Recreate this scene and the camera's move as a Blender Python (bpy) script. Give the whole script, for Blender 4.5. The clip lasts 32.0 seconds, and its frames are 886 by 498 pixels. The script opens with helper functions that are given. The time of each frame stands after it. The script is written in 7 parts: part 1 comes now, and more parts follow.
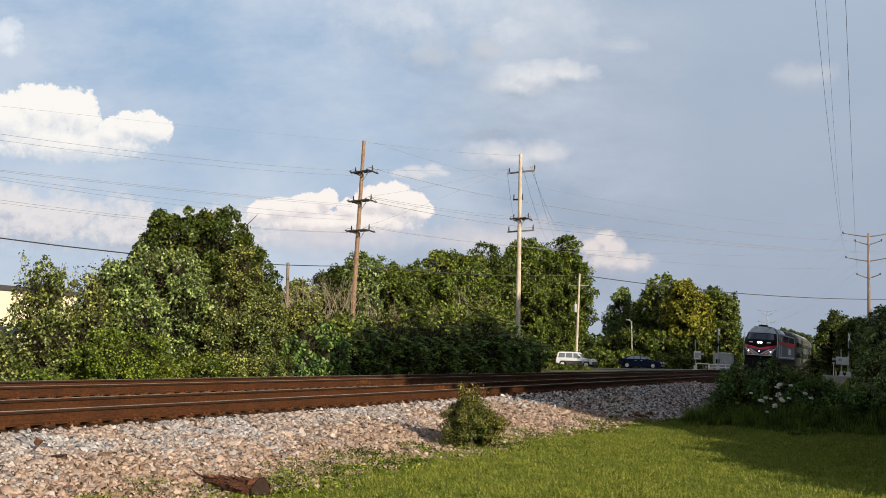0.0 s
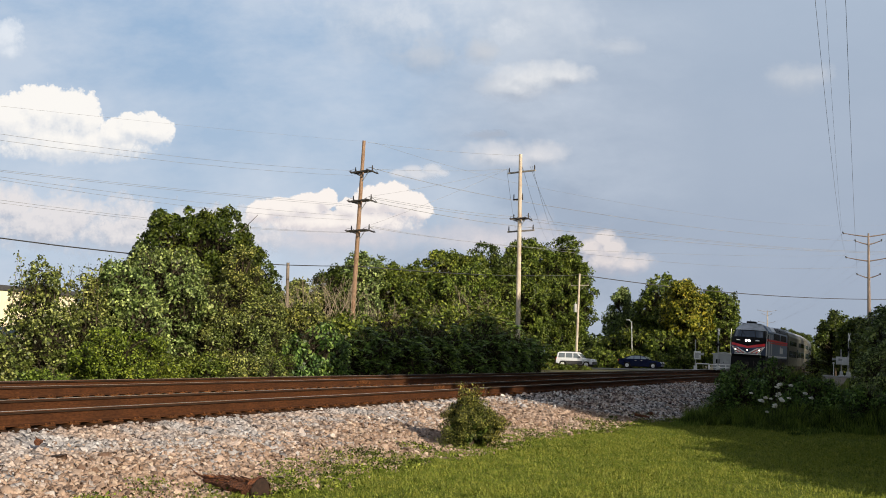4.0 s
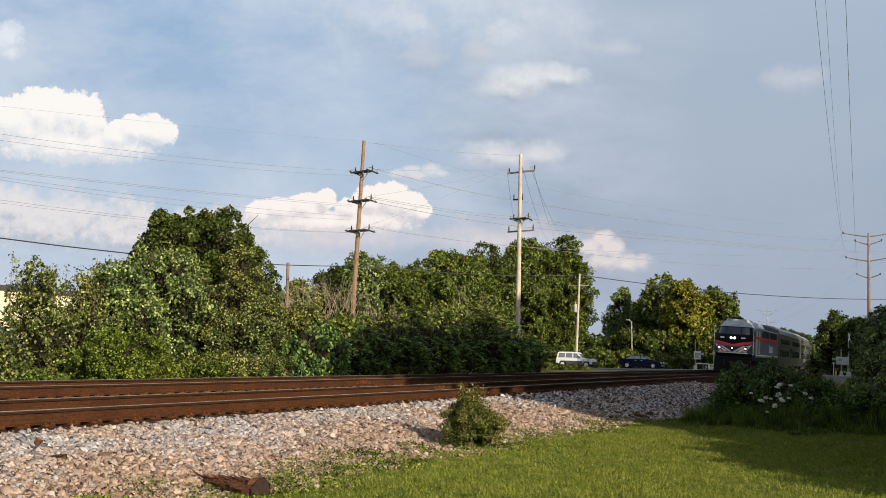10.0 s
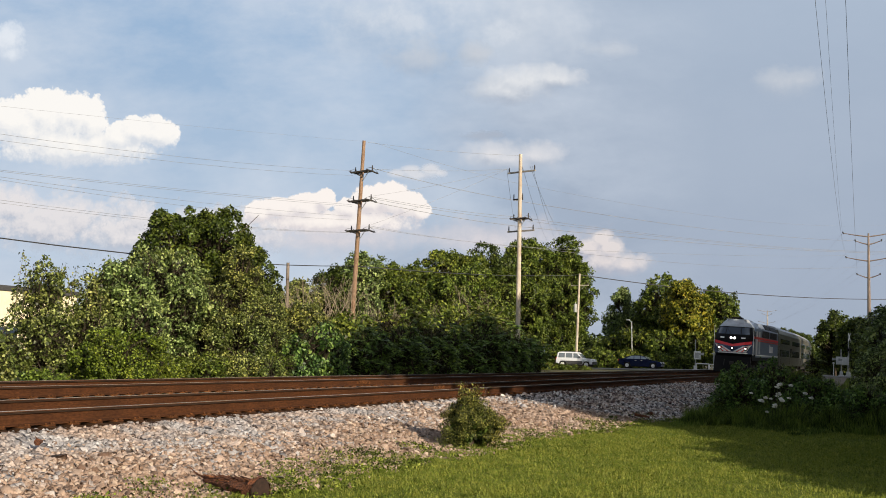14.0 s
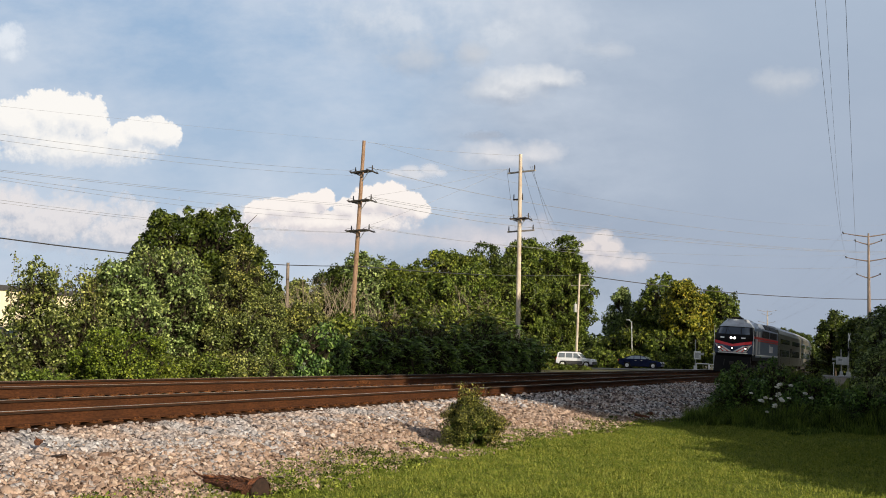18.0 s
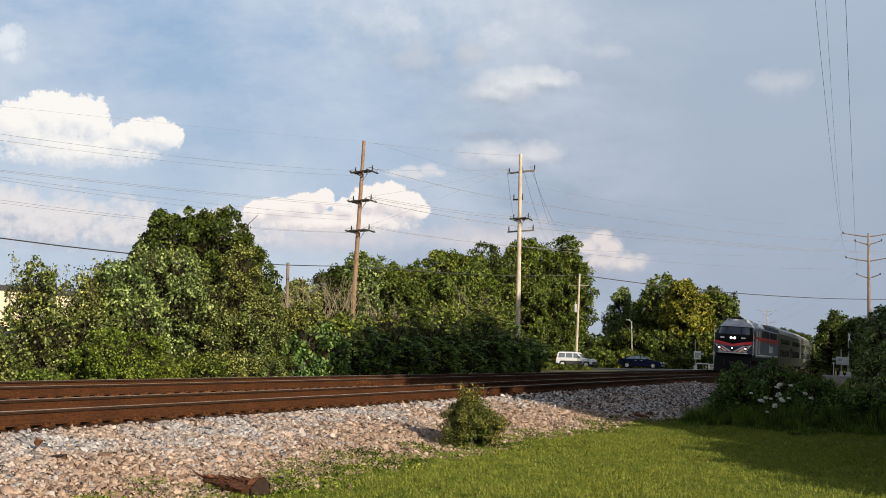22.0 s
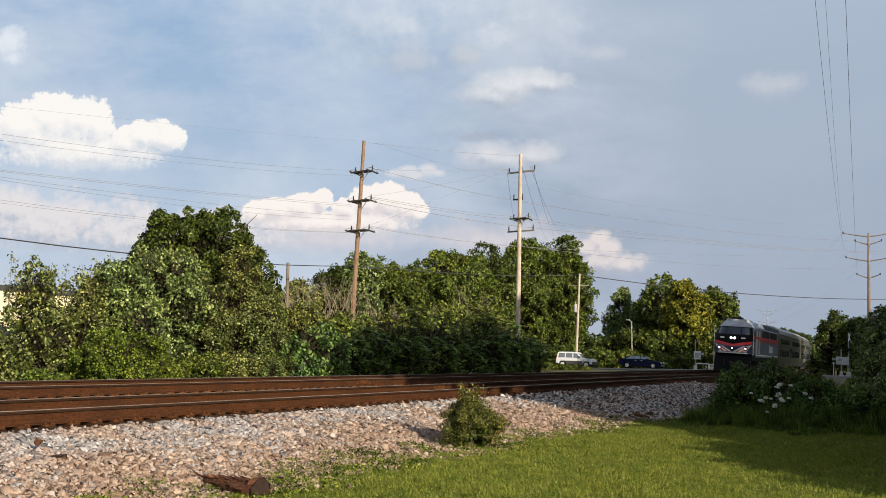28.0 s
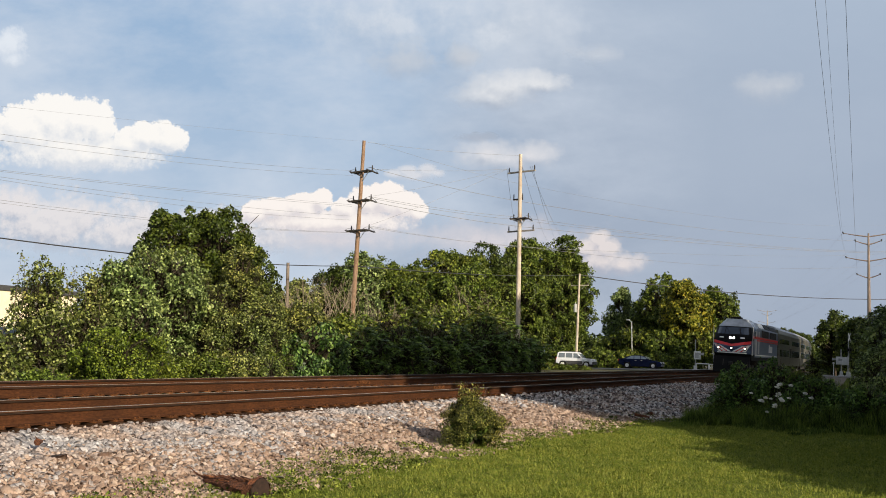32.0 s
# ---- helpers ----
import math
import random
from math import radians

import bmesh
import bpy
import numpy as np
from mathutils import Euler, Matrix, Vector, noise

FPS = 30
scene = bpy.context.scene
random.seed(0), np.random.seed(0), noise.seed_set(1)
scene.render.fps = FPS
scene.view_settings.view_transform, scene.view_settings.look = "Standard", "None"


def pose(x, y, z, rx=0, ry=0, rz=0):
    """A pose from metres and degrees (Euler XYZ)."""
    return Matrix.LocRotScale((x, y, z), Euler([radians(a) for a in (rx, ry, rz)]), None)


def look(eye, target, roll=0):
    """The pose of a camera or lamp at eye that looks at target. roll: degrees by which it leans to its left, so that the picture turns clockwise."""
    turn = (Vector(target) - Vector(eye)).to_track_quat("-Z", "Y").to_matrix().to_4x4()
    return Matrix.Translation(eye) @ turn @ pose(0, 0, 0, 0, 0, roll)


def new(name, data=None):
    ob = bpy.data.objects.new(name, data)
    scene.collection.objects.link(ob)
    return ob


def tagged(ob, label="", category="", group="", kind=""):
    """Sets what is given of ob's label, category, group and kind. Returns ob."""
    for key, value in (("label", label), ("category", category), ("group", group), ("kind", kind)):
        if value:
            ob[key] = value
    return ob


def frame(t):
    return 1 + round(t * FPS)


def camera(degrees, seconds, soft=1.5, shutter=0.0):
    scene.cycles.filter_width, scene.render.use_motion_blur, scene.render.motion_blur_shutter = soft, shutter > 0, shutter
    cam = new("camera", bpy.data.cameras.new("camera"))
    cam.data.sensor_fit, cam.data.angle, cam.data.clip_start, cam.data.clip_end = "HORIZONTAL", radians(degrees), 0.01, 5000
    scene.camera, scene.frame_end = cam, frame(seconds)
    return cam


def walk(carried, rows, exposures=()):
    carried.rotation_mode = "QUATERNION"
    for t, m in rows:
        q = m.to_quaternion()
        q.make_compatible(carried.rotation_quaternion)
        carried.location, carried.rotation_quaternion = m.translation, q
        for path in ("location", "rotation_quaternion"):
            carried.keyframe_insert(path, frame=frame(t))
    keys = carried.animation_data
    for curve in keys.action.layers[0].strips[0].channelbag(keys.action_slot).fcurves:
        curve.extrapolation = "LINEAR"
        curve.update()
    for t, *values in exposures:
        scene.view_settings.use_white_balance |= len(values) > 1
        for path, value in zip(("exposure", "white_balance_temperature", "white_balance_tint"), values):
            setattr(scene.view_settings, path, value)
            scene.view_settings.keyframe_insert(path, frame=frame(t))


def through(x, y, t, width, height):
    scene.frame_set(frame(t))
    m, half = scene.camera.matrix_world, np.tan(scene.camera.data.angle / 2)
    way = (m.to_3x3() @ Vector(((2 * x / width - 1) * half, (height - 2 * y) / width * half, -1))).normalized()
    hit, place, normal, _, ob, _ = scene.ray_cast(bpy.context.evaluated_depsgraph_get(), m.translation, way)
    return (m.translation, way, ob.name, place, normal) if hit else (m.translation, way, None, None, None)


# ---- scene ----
# Plan: x runs along the railway, y across it (away from the camera), z = 0 on the near rail's head.

# ---- camera ----
EYE = Vector((0.0, 0.0, 1.0776))
YAW, TILT, LEAN, FIELD = radians(23.7089), radians(5.6347), 1.7922, 45.8913
AIM = Vector((math.cos(YAW) * math.cos(TILT), math.sin(YAW) * math.cos(TILT), math.sin(TILT)))
cam = camera(FIELD, 32.0, soft=0.6)
VIEW = look(EYE, EYE + AIM, LEAN)
walk(cam, [(0.0, VIEW), (32.0, VIEW)], [(0.0, 0.4), (32.0, 0.4)])

# ---- light ----
SUN_AZ, SUN_EL = math.atan2(-0.84, -0.54), radians(21)
SUN_FROM = Vector((math.cos(SUN_AZ) * math.cos(SUN_EL), math.sin(SUN_AZ) * math.cos(SUN_EL), math.sin(SUN_EL)))
world = bpy.data.worlds.new("sky")
scene.world = world
world.use_nodes = True
wn = world.node_tree.nodes
sky = wn.new("ShaderNodeTexSky")
sky.sky_type, sky.sun_disc = "NISHITA", False
sky.sun_elevation, sky.sun_rotation = SUN_EL, math.pi / 2 - SUN_AZ
sky.air_density, sky.dust_density, sky.ozone_density = 1.0, 1.5, 1.0
wn["Background"].inputs["Strength"].default_value = 0.11
pale = wn.new("ShaderNodeHueSaturation")
pale.inputs["Saturation"].default_value = 0.48
world.node_tree.links.new(sky.outputs["Color"], pale.inputs["Color"])
world.node_tree.links.new(pale.outputs["Color"], wn["Background"].inputs["Color"])
sun = new("sun", bpy.data.lights.new("sun", "SUN"))
sun.data.energy, sun.data.angle, sun.data.color = 5.0, radians(0.6), (1.0, 0.86, 0.66)
sun.matrix_world = look(SUN_FROM * 300, (0, 0, 0))


# ---- materials ----
def shader(name, rough=0.6, metal=0.0, spec=0.5):
    m = bpy.data.materials.new(name)
    m.use_nodes = True
    b = m.node_tree.nodes["Principled BSDF"]
    b.inputs["Roughness"].default_value = rough
    b.inputs["Metallic"].default_value = metal
    b.inputs["Specular IOR Level"].default_value = spec
    return m, m.node_tree.nodes, m.node_tree.links, b


def noise_node(n, l, scale, detail=4, rough=0.55, stretch=None, coords="Object"):
    t = n.new("ShaderNodeTexCoord")
    x = n.new("ShaderNodeTexNoise")
    x.inputs["Scale"].default_value, x.inputs["Detail"].default_value, x.inputs["Roughness"].default_value = scale, detail, rough
    if stretch:
        mp = n.new("ShaderNodeMapping")
        mp.inputs["Scale"].default_value = stretch
        l.new(t.outputs[coords], mp.inputs["Vector"])
        l.new(mp.outputs["Vector"], x.inputs["Vector"])
    else:
        l.new(t.outputs[coords], x.inputs["Vector"])
    return x.outputs["Fac"]


def ramp(n, l, fac, stops):
    r = n.new("ShaderNodeValToRGB")
    e = r.color_ramp.elements
    e[0].position, e[0].color = stops[0][0], (*stops[0][1], 1)
    e[1].position, e[1].color = stops[-1][0], (*stops[-1][1], 1)
    for p, c in stops[1:-1]:
        k = e.new(p)
        k.color = (*c, 1)
    l.new(fac, r.inputs["Fac"])
    return r.outputs["Color"]


def blend(n, l, fac, a, b, mode="MIX"):
    m = n.new("ShaderNodeMix")
    m.data_type, m.blend_type = "RGBA", mode
    for i, v in ((0, fac), (6, a), (7, b)):
        if hasattr(v, "links") or hasattr(v, "is_linked"):
            l.new(v, m.inputs[i])
        else:
            m.inputs[i].default_value = v if i == 0 else (*v, 1)
    return m.outputs[2]


def bump(n, l, b, fac, strength=0.4, dist=0.02):
    k = n.new("ShaderNodeBump")
    k.inputs["Strength"].default_value, k.inputs["Distance"].default_value = strength, dist
    l.new(fac, k.inputs["Height"])
    l.new(k.outputs["Normal"], b.inputs["Normal"])


def rough_stuff(name, dark, light, scale, rough=0.8, big=0.6, relief=0.5, dist=0.02, metal=0.0, spec=0.4, stain=None, stretch=None):
    """A worn surface: grain between two colours, and a wider stain over it."""
    m, n, l, b = shader(name, rough, metal, spec)
    g = noise_node(n, l, scale, 6, 0.6, stretch)
    c = ramp(n, l, g, [(0.3, dark), (0.7, light)])
    s = noise_node(n, l, big, 3)
    st = stain or tuple(0.6 * v for v in dark)
    f = ramp(n, l, s, [(0.45, (0, 0, 0)), (0.75, (0.7, 0.7, 0.7))])
    c = blend(n, l, f, c, st)
    l.new(c, b.inputs["Base Color"])
    if relief:
        bump(n, l, b, g, relief, dist)
    return m


def leaf_stuff(name, dark, mid, light, through=0.22, mottle=0.0):
    m, n, l, b = shader(name, 0.55, 0, 0.05)
    geo = n.new("ShaderNodeNewGeometry")
    c1 = ramp(n, l, geo.outputs["Random Per Island"], [(0.0, tuple((0.8 if mottle else 0.35) * v for v in dark)), (0.3, tuple((1.2 if mottle else 0.85) * v for v in dark)), (0.66, mid), (1.0, tuple((0.85 if mottle else 1.12) * v for v in light))])
    big = noise_node(n, l, 0.45, 2)
    f = ramp(n, l, big, [(0.4, (0, 0, 0)), (0.65, (0.4, 0.4, 0.4))])
    c = blend(n, l, f, c1, mid)
    one = n.new("ShaderNodeObjectInfo")
    tone = ramp(n, l, one.outputs["Random"], [(0.0, (0.86, 0.88, 0.7)), (0.5, (1.03, 1.0, 1.15 if mottle else 0.88)), (1.0, (1.14, 1.07, 0.88))])
    c = blend(n, l, 1.0, c, tone, "MULTIPLY")
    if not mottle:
        # noise multiplies the colour darker and brighter, imitating shaded gaps and lit clumps
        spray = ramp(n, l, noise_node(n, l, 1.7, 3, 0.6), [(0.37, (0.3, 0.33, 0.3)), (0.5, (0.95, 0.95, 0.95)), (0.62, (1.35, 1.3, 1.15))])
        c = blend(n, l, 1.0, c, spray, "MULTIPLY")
    if mottle:
        tuft = ramp(n, l, noise_node(n, l, mottle, 4, 0.65), [(0.36, (0.66, 0.74, 0.7)), (0.5, (1.0, 1.0, 1.0)), (0.64, (1.22, 1.16, 1.1))])
        c = blend(n, l, 1.0, c, tuft, "MULTIPLY")
    l.new(c, b.inputs["Base Color"])
    tr = n.new("ShaderNodeBsdfTranslucent")
    warm = blend(n, l, 1.0, c, (1.0, 1.0, 0.55), "MULTIPLY")
    l.new(warm, tr.inputs["Color"])
    mx = n.new("ShaderNodeMixShader")
    mx.inputs[0].default_value = through
    l.new(b.outputs[0], mx.inputs[1])
    l.new(tr.outputs[0], mx.inputs[2])
    l.new(mx.outputs[0], n["Material Output"].inputs["Surface"])
    return m


def foliage(name, dark, mid, light, through=0.07, gloss=0.2):
    """Leaves of one plant: each its own tone, with slow drifts of hue through the crown."""
    m, n, l, b = shader(name, 0.48, 0, gloss)
    geo = n.new("ShaderNodeNewGeometry")
    c = ramp(n, l, geo.outputs["Random Per Island"], [(0.0, tuple(0.35 * v for v in dark)), (0.34, dark), (0.62, mid), (0.86, light), (1.0, tuple(1.3 * v for v in light))])
    drift = ramp(n, l, noise_node(n, l, 0.7, 3), [(0.35, (0.82, 0.9, 0.85)), (0.5, (1.0, 1.0, 1.0)), (0.65, (1.16, 1.06, 0.9))])
    c = blend(n, l, 1.0, c, drift, "MULTIPLY")
    one = n.new("ShaderNodeObjectInfo")
    tone = ramp(n, l, one.outputs["Random"], [(0.0, (0.88, 0.94, 0.9)), (0.5, (1.0, 1.0, 1.0)), (1.0, (1.12, 1.06, 0.9))])
    c = blend(n, l, 1.0, c, tone, "MULTIPLY")
    l.new(c, b.inputs["Base Color"])
    tr = n.new("ShaderNodeBsdfTranslucent")
    l.new(blend(n, l, 1.0, c, (1.1, 1.1, 0.5), "MULTIPLY"), tr.inputs["Color"])
    mx = n.new("ShaderNodeMixShader")
    mx.inputs[0].default_value = through
    l.new(b.outputs[0], mx.inputs[1])
    l.new(tr.outputs[0], mx.inputs[2])
    l.new(mx.outputs[0], n["Material Output"].inputs["Surface"])
    return m


def plain(name, colour, rough=0.5, metal=0.0, spec=0.5, grain=0.12, scale=6.0):
    """Paint or metal with faint dirt."""
    m, n, l, b = shader(name, rough, metal, spec)
    g = noise_node(n, l, scale, 5)
    c = ramp(n, l, g, [(0.25, tuple(v * (1 - grain * 2) for v in colour)), (0.7, colour)])
    l.new(c, b.inputs["Base Color"])
    return m


def glow(name, colour, power):
    m = bpy.data.materials.new(name)
    m.use_nodes = True
    n, l = m.node_tree.nodes, m.node_tree.links
    e = n.new("ShaderNodeEmission")
    e.inputs["Color"].default_value, e.inputs["Strength"].default_value = (*colour, 1), power
    l.new(e.outputs[0], n["Material Output"].inputs["Surface"])
    return m


M_EARTH = rough_stuff("soil and weeds", (0.05, 0.05, 0.02), (0.11, 0.10, 0.045), 3.0, 0.95, 0.15, 0.6, 0.05)
M_LAWN = rough_stuff("lawn soil", (0.07, 0.095, 0.014), (0.13, 0.155, 0.026), 9.0, 0.95, 0.5, 0.3, 0.03, spec=0.03, stain=(0.07, 0.09, 0.02))
M_BALLAST = rough_stuff("ballast bed", (0.14, 0.115, 0.095), (0.28, 0.245, 0.21), 14.0, 0.9, 0.7, 1.0, 0.05, stain=(0.26, 0.19, 0.14))
M_RAIL = rough_stuff("rusty rail steel", (0.028, 0.0105, 0.0045), (0.082, 0.031, 0.0115), 9.0, 0.8, 0.8, 0.3, 0.004, 0.0, 0.12, stain=(0.02, 0.009, 0.005), stretch=(1.5, 4, 4))
M_RAILTOP = rough_stuff("worn rail head", (0.31, 0.275, 0.245), (0.49, 0.445, 0.41), 8.0, 0.24, 2.0, 0.05, 0.001, 0.55, 0.7, stain=(0.34, 0.27, 0.21), stretch=(0.2, 6, 6))
M_FLANK = rough_stuff("greasy rail head side, darkened as shadow", (0.012, 0.007, 0.004), (0.035, 0.02, 0.012), 9.0, 0.6, 1.5, 0.1, 0.002, 0.0, 0.2, stretch=(0.4, 6, 6))
M_TIE = rough_stuff("creosoted timber", (0.014, 0.008, 0.005), (0.10, 0.048, 0.022), 5.0, 0.9, 1.5, 0.6, 0.01, 0.0, 0.12, stretch=(6, 0.6, 6))
M_ROAD = rough_stuff("sun-bleached asphalt", (0.25, 0.246, 0.24), (0.36, 0.354, 0.348), 20.0, 0.7, 0.3, 0.3, 0.01)
M_BARK = rough_stuff("bark", (0.05, 0.035, 0.025), (0.16, 0.12, 0.09), 5.0, 0.95, 1.0, 0.9, 0.04, stretch=(4, 4, 0.7))
M_POLE = rough_stuff("brown pole timber", (0.08, 0.045, 0.028), (0.34, 0.22, 0.14), 4.0, 0.9, 0.35, 0.5, 0.012, 0.0, 0.2, stain=(0.27, 0.19, 0.14), stretch=(8, 8, 0.5))
M_GREYPOLE = rough_stuff("grey-brown pole timber", (0.11, 0.085, 0.065), (0.27, 0.22, 0.18), 3.0, 0.9, 0.4, 0.4, 0.01, stretch=(8, 8, 0.5))
M_POLE2 = rough_stuff("weathered pole timber", (0.34, 0.29, 0.23), (0.58, 0.52, 0.44), 3.0, 0.85, 0.4, 0.4, 0.01, stain=(0.3, 0.2, 0.13), stretch=(8, 8, 0.5))
# twig colour set near black to stand for shade between the leaves
M_CROWN_SHADE = rough_stuff("twigs darkened for crown shade", (0.012, 0.010, 0.006), (0.036, 0.030, 0.020), 7.0, 0.95, 1.0, 0.0, 0.01, 0.0, 0.1)
L_MID = foliage("green leaves", (0.034, 0.052, 0.006), (0.078, 0.110, 0.015), (0.146, 0.179, 0.031))
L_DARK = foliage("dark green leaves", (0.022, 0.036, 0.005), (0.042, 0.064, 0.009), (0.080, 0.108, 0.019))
L_LIGHT = foliage("light green leaves", (0.040, 0.060, 0.007), (0.099, 0.136, 0.017), (0.178, 0.218, 0.039))
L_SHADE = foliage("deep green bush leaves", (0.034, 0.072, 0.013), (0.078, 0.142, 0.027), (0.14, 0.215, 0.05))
L_YELLOW = foliage("yellowing leaves", (0.055, 0.074, 0.008), (0.150, 0.158, 0.015), (0.275, 0.254, 0.03))
L_PALE = foliage("pale silvery green leaves", (0.045, 0.070, 0.014), (0.122, 0.173, 0.043), (0.263, 0.325, 0.119), gloss=0.3)
L_BROAD = foliage("glossy broad green leaves", (0.022, 0.050, 0.009), (0.062, 0.124, 0.022), (0.135, 0.21, 0.05), gloss=0.35)
L_FROND = foliage("dark green frond leaflets", (0.036, 0.066, 0.010), (0.092, 0.156, 0.024), (0.17, 0.25, 0.05))
L_OLIVE = foliage("yellow-olive leaves", (0.038, 0.056, 0.005), (0.102, 0.136, 0.012), (0.19, 0.222, 0.03))
L_DRY = foliage("dusty olive leaves", (0.036, 0.048, 0.007), (0.100, 0.122, 0.024), (0.235, 0.255, 0.082), gloss=0.28)


# ---- building blocks ----
def mesh_object(name, verts, faces, mat, smooth=False):
    me = bpy.data.meshes.new(name)
    me.from_pydata(verts, [], faces)
    if smooth:
        me.polygons.foreach_set("use_smooth", [True] * len(me.polygons))
    for m in mat if isinstance(mat, (list, tuple)) else (mat,):
        me.materials.append(m)
    return new(name, me)


def fast_mesh(name, verts, faces, mat):
    """A mesh from two arrays, for things with very many small faces of one kind."""
    me = bpy.data.meshes.new(name)
    k = faces.shape[1]
    me.vertices.add(len(verts))
    me.vertices.foreach_set("co", np.ascontiguousarray(verts, dtype=np.float32).ravel())
    me.loops.add(faces.size)
    me.loops.foreach_set("vertex_index", np.ascontiguousarray(faces, dtype=np.int32).ravel())
    me.polygons.add(len(faces))
    me.polygons.foreach_set("loop_start", np.arange(0, faces.size, k, dtype=np.int32))
    me.update(calc_edges=True)
    me.materials.append(mat)
    return new(name, me)


def part(name, bm, mat, parent=None, label="", smooth=False):
    me = bpy.data.meshes.new(name)
    bm.to_mesh(me)
    bm.free()
    if smooth:
        me.polygons.foreach_set("use_smooth", [True] * len(me.polygons))
    me.materials.append(mat)
    ob = new(name, me)
    if parent:
        ob.parent = parent
    if label:
        ob["label"] = label
    return ob


def box(bm, x0, x1, y0, y1, z0, z1, bevel=0.0):
    r = bmesh.ops.create_cube(bm, size=1.0)
    bmesh.ops.transform(bm, verts=r["verts"], matrix=Matrix.Translation(((x0 + x1) / 2, (y0 + y1) / 2, (z0 + z1) / 2)) @ Matrix.Diagonal((x1 - x0, y1 - y0, z1 - z0, 1)))
    if bevel:
        es = {e for v in r["verts"] for e in v.link_edges}
        bmesh.ops.bevel(bm, geom=list(es), offset=bevel, segments=2, affect="EDGES", profile=0.6)
    return bm


def tube(bm, a, b, r0, r1=None, seg=10, caps=True):
    a, b = Vector(a), Vector(b)
    d = b - a
    r = bmesh.ops.create_cone(bm, cap_ends=caps, segments=seg, radius1=r0, radius2=r0 if r1 is None else r1, depth=d.length)
    bmesh.ops.transform(bm, verts=r["verts"], matrix=Matrix.Translation((a + b) / 2) @ d.to_track_quat("Z", "Y").to_matrix().to_4x4())
    return bm


def prism(bm, pts, axis, a, b):
    """A flat outline of (u, v) pairs pushed along an axis from a to b."""
    put = {"x": lambda u, v, w: (w, u, v), "y": lambda u, v, w: (u, w, v), "z": lambda u, v, w: (u, v, w)}[axis]
    va = [bm.verts.new(put(u, v, a)) for u, v in pts]
    vb = [bm.verts.new(put(u, v, b)) for u, v in pts]
    k = len(pts)
    bm.faces.new(va)
    bm.faces.new(vb[::-1])
    for i in range(k):
        bm.faces.new((va[i], vb[i], vb[(i + 1) % k], va[(i + 1) % k]))
    bmesh.ops.recalc_face_normals(bm, faces=bm.faces[:])
    return bm


def empty(name, m=None):
    e = new(name)
    e.empty_display_size = 0.2
    if m is not None:
        e.matrix_basis = m
    return e




def unit_rows(v):
    return v / np.maximum(np.linalg.norm(v, axis=1, keepdims=True), 1e-9)


def leaf_mesh(centres, size, rng, droop=0.25, spread=0.45, out=None):
    """Small folded leaves, one at each centre, mostly facing outwards and up."""
    n = len(centres)
    nor = rng.normal(size=(n, 3))
    if out is not None:
        nor = nor * 0.5 + out * 0.9
    nor[:, 2] += 0.3
    nor = unit_rows(nor)
    along = unit_rows(np.cross(nor, rng.normal(size=(n, 3))))
    along[:, 2] -= droop
    along = unit_rows(along)
    side = unit_rows(np.cross(nor, along))
    s = (size * (0.6 + 0.8 * rng.random(n)))[:, None]
    fold = nor * s * 0.12
    v = np.stack([centres - along * s * 0.5, centres + side * s * spread + fold, centres + along * s * 0.6, centres - side * s * spread + fold], 1)
    return v.reshape(-1, 3), np.arange(n * 4).reshape(n, 4)


def crown_points(rng, clumps, per, cx, cy, z0, z1, rx, ry, clump, lumps=5, hollow=0.55):
    """Clumps of leaves in an uneven crown made of several lobes."""
    lob = []
    for i in range(int(lumps * 2.2)):
        a, t = 2.4 * i + 0.8 * rng.random(), (i + rng.random()) / (lumps * 2.2)
        q = 0.26 + 0.2 * rng.random()
        k = math.sin(math.pi * (0.12 + 0.76 * t)) ** 0.7
        lob.append((cx + rx * 0.68 * k * math.cos(a), cy + ry * 0.68 * k * math.sin(a), z0 + (z1 - z0) * (0.12 + 0.72 * t), rx * q, ry * q, min((z1 - z0) * 0.16, max(rx, 0.6) * (0.3 + 0.2 * rng.random()))))
    lob.append((cx, cy, z0 + (z1 - z0) * 0.86, rx * 0.34, ry * 0.34, (z1 - z0) * 0.14))
    lob.append((cx, cy, z0 + (z1 - z0) * 0.42, rx * 0.5, ry * 0.5, (z1 - z0) * 0.36))
    lob = np.array(lob)
    w = lob[:, 3] * lob[:, 4] * lob[:, 5]
    pick = rng.choice(len(lob), clumps, p=(w ** 0.55) / (w ** 0.55).sum())
    d = unit_rows(rng.normal(size=(clumps, 3)))
    r = hollow + (1 - hollow) * rng.random(clumps) ** 0.6
    r = r * (1 + 0.1 * rng.normal(size=clumps))
    c = lob[pick, :3] + d * lob[pick, 3:] * r[:, None]
    c[:, 2] = np.maximum(c[:, 2], z0)
    # each clump is a small tuft: its leaves sit on a flattened ball and face away from its heart
    o = unit_rows(rng.normal(size=(clumps * per, 3)))
    big = np.repeat(0.6 + 0.8 * rng.random(clumps), per)[:, None]
    p = np.repeat(c, per, 0) + o * clump * big * (0.35 + 0.3 * rng.random((clumps * per, 1))) * np.array([1, 1, 0.75])
    # larger leaves deep inside, which close the crown
    m = clumps * 7
    ip = rng.choice(len(lob), m, p=(w ** 0.8) / (w ** 0.8).sum())
    inner = lob[ip, :3] + unit_rows(rng.normal(size=(m, 3))) * lob[ip, 3:] * (0.8 * rng.random((m, 1)) ** 0.4)
    inner[:, 2] = np.maximum(inner[:, 2], z0)
    return p, unit_rows(o * 0.8 + np.repeat(d, per, 0) * 0.35), inner


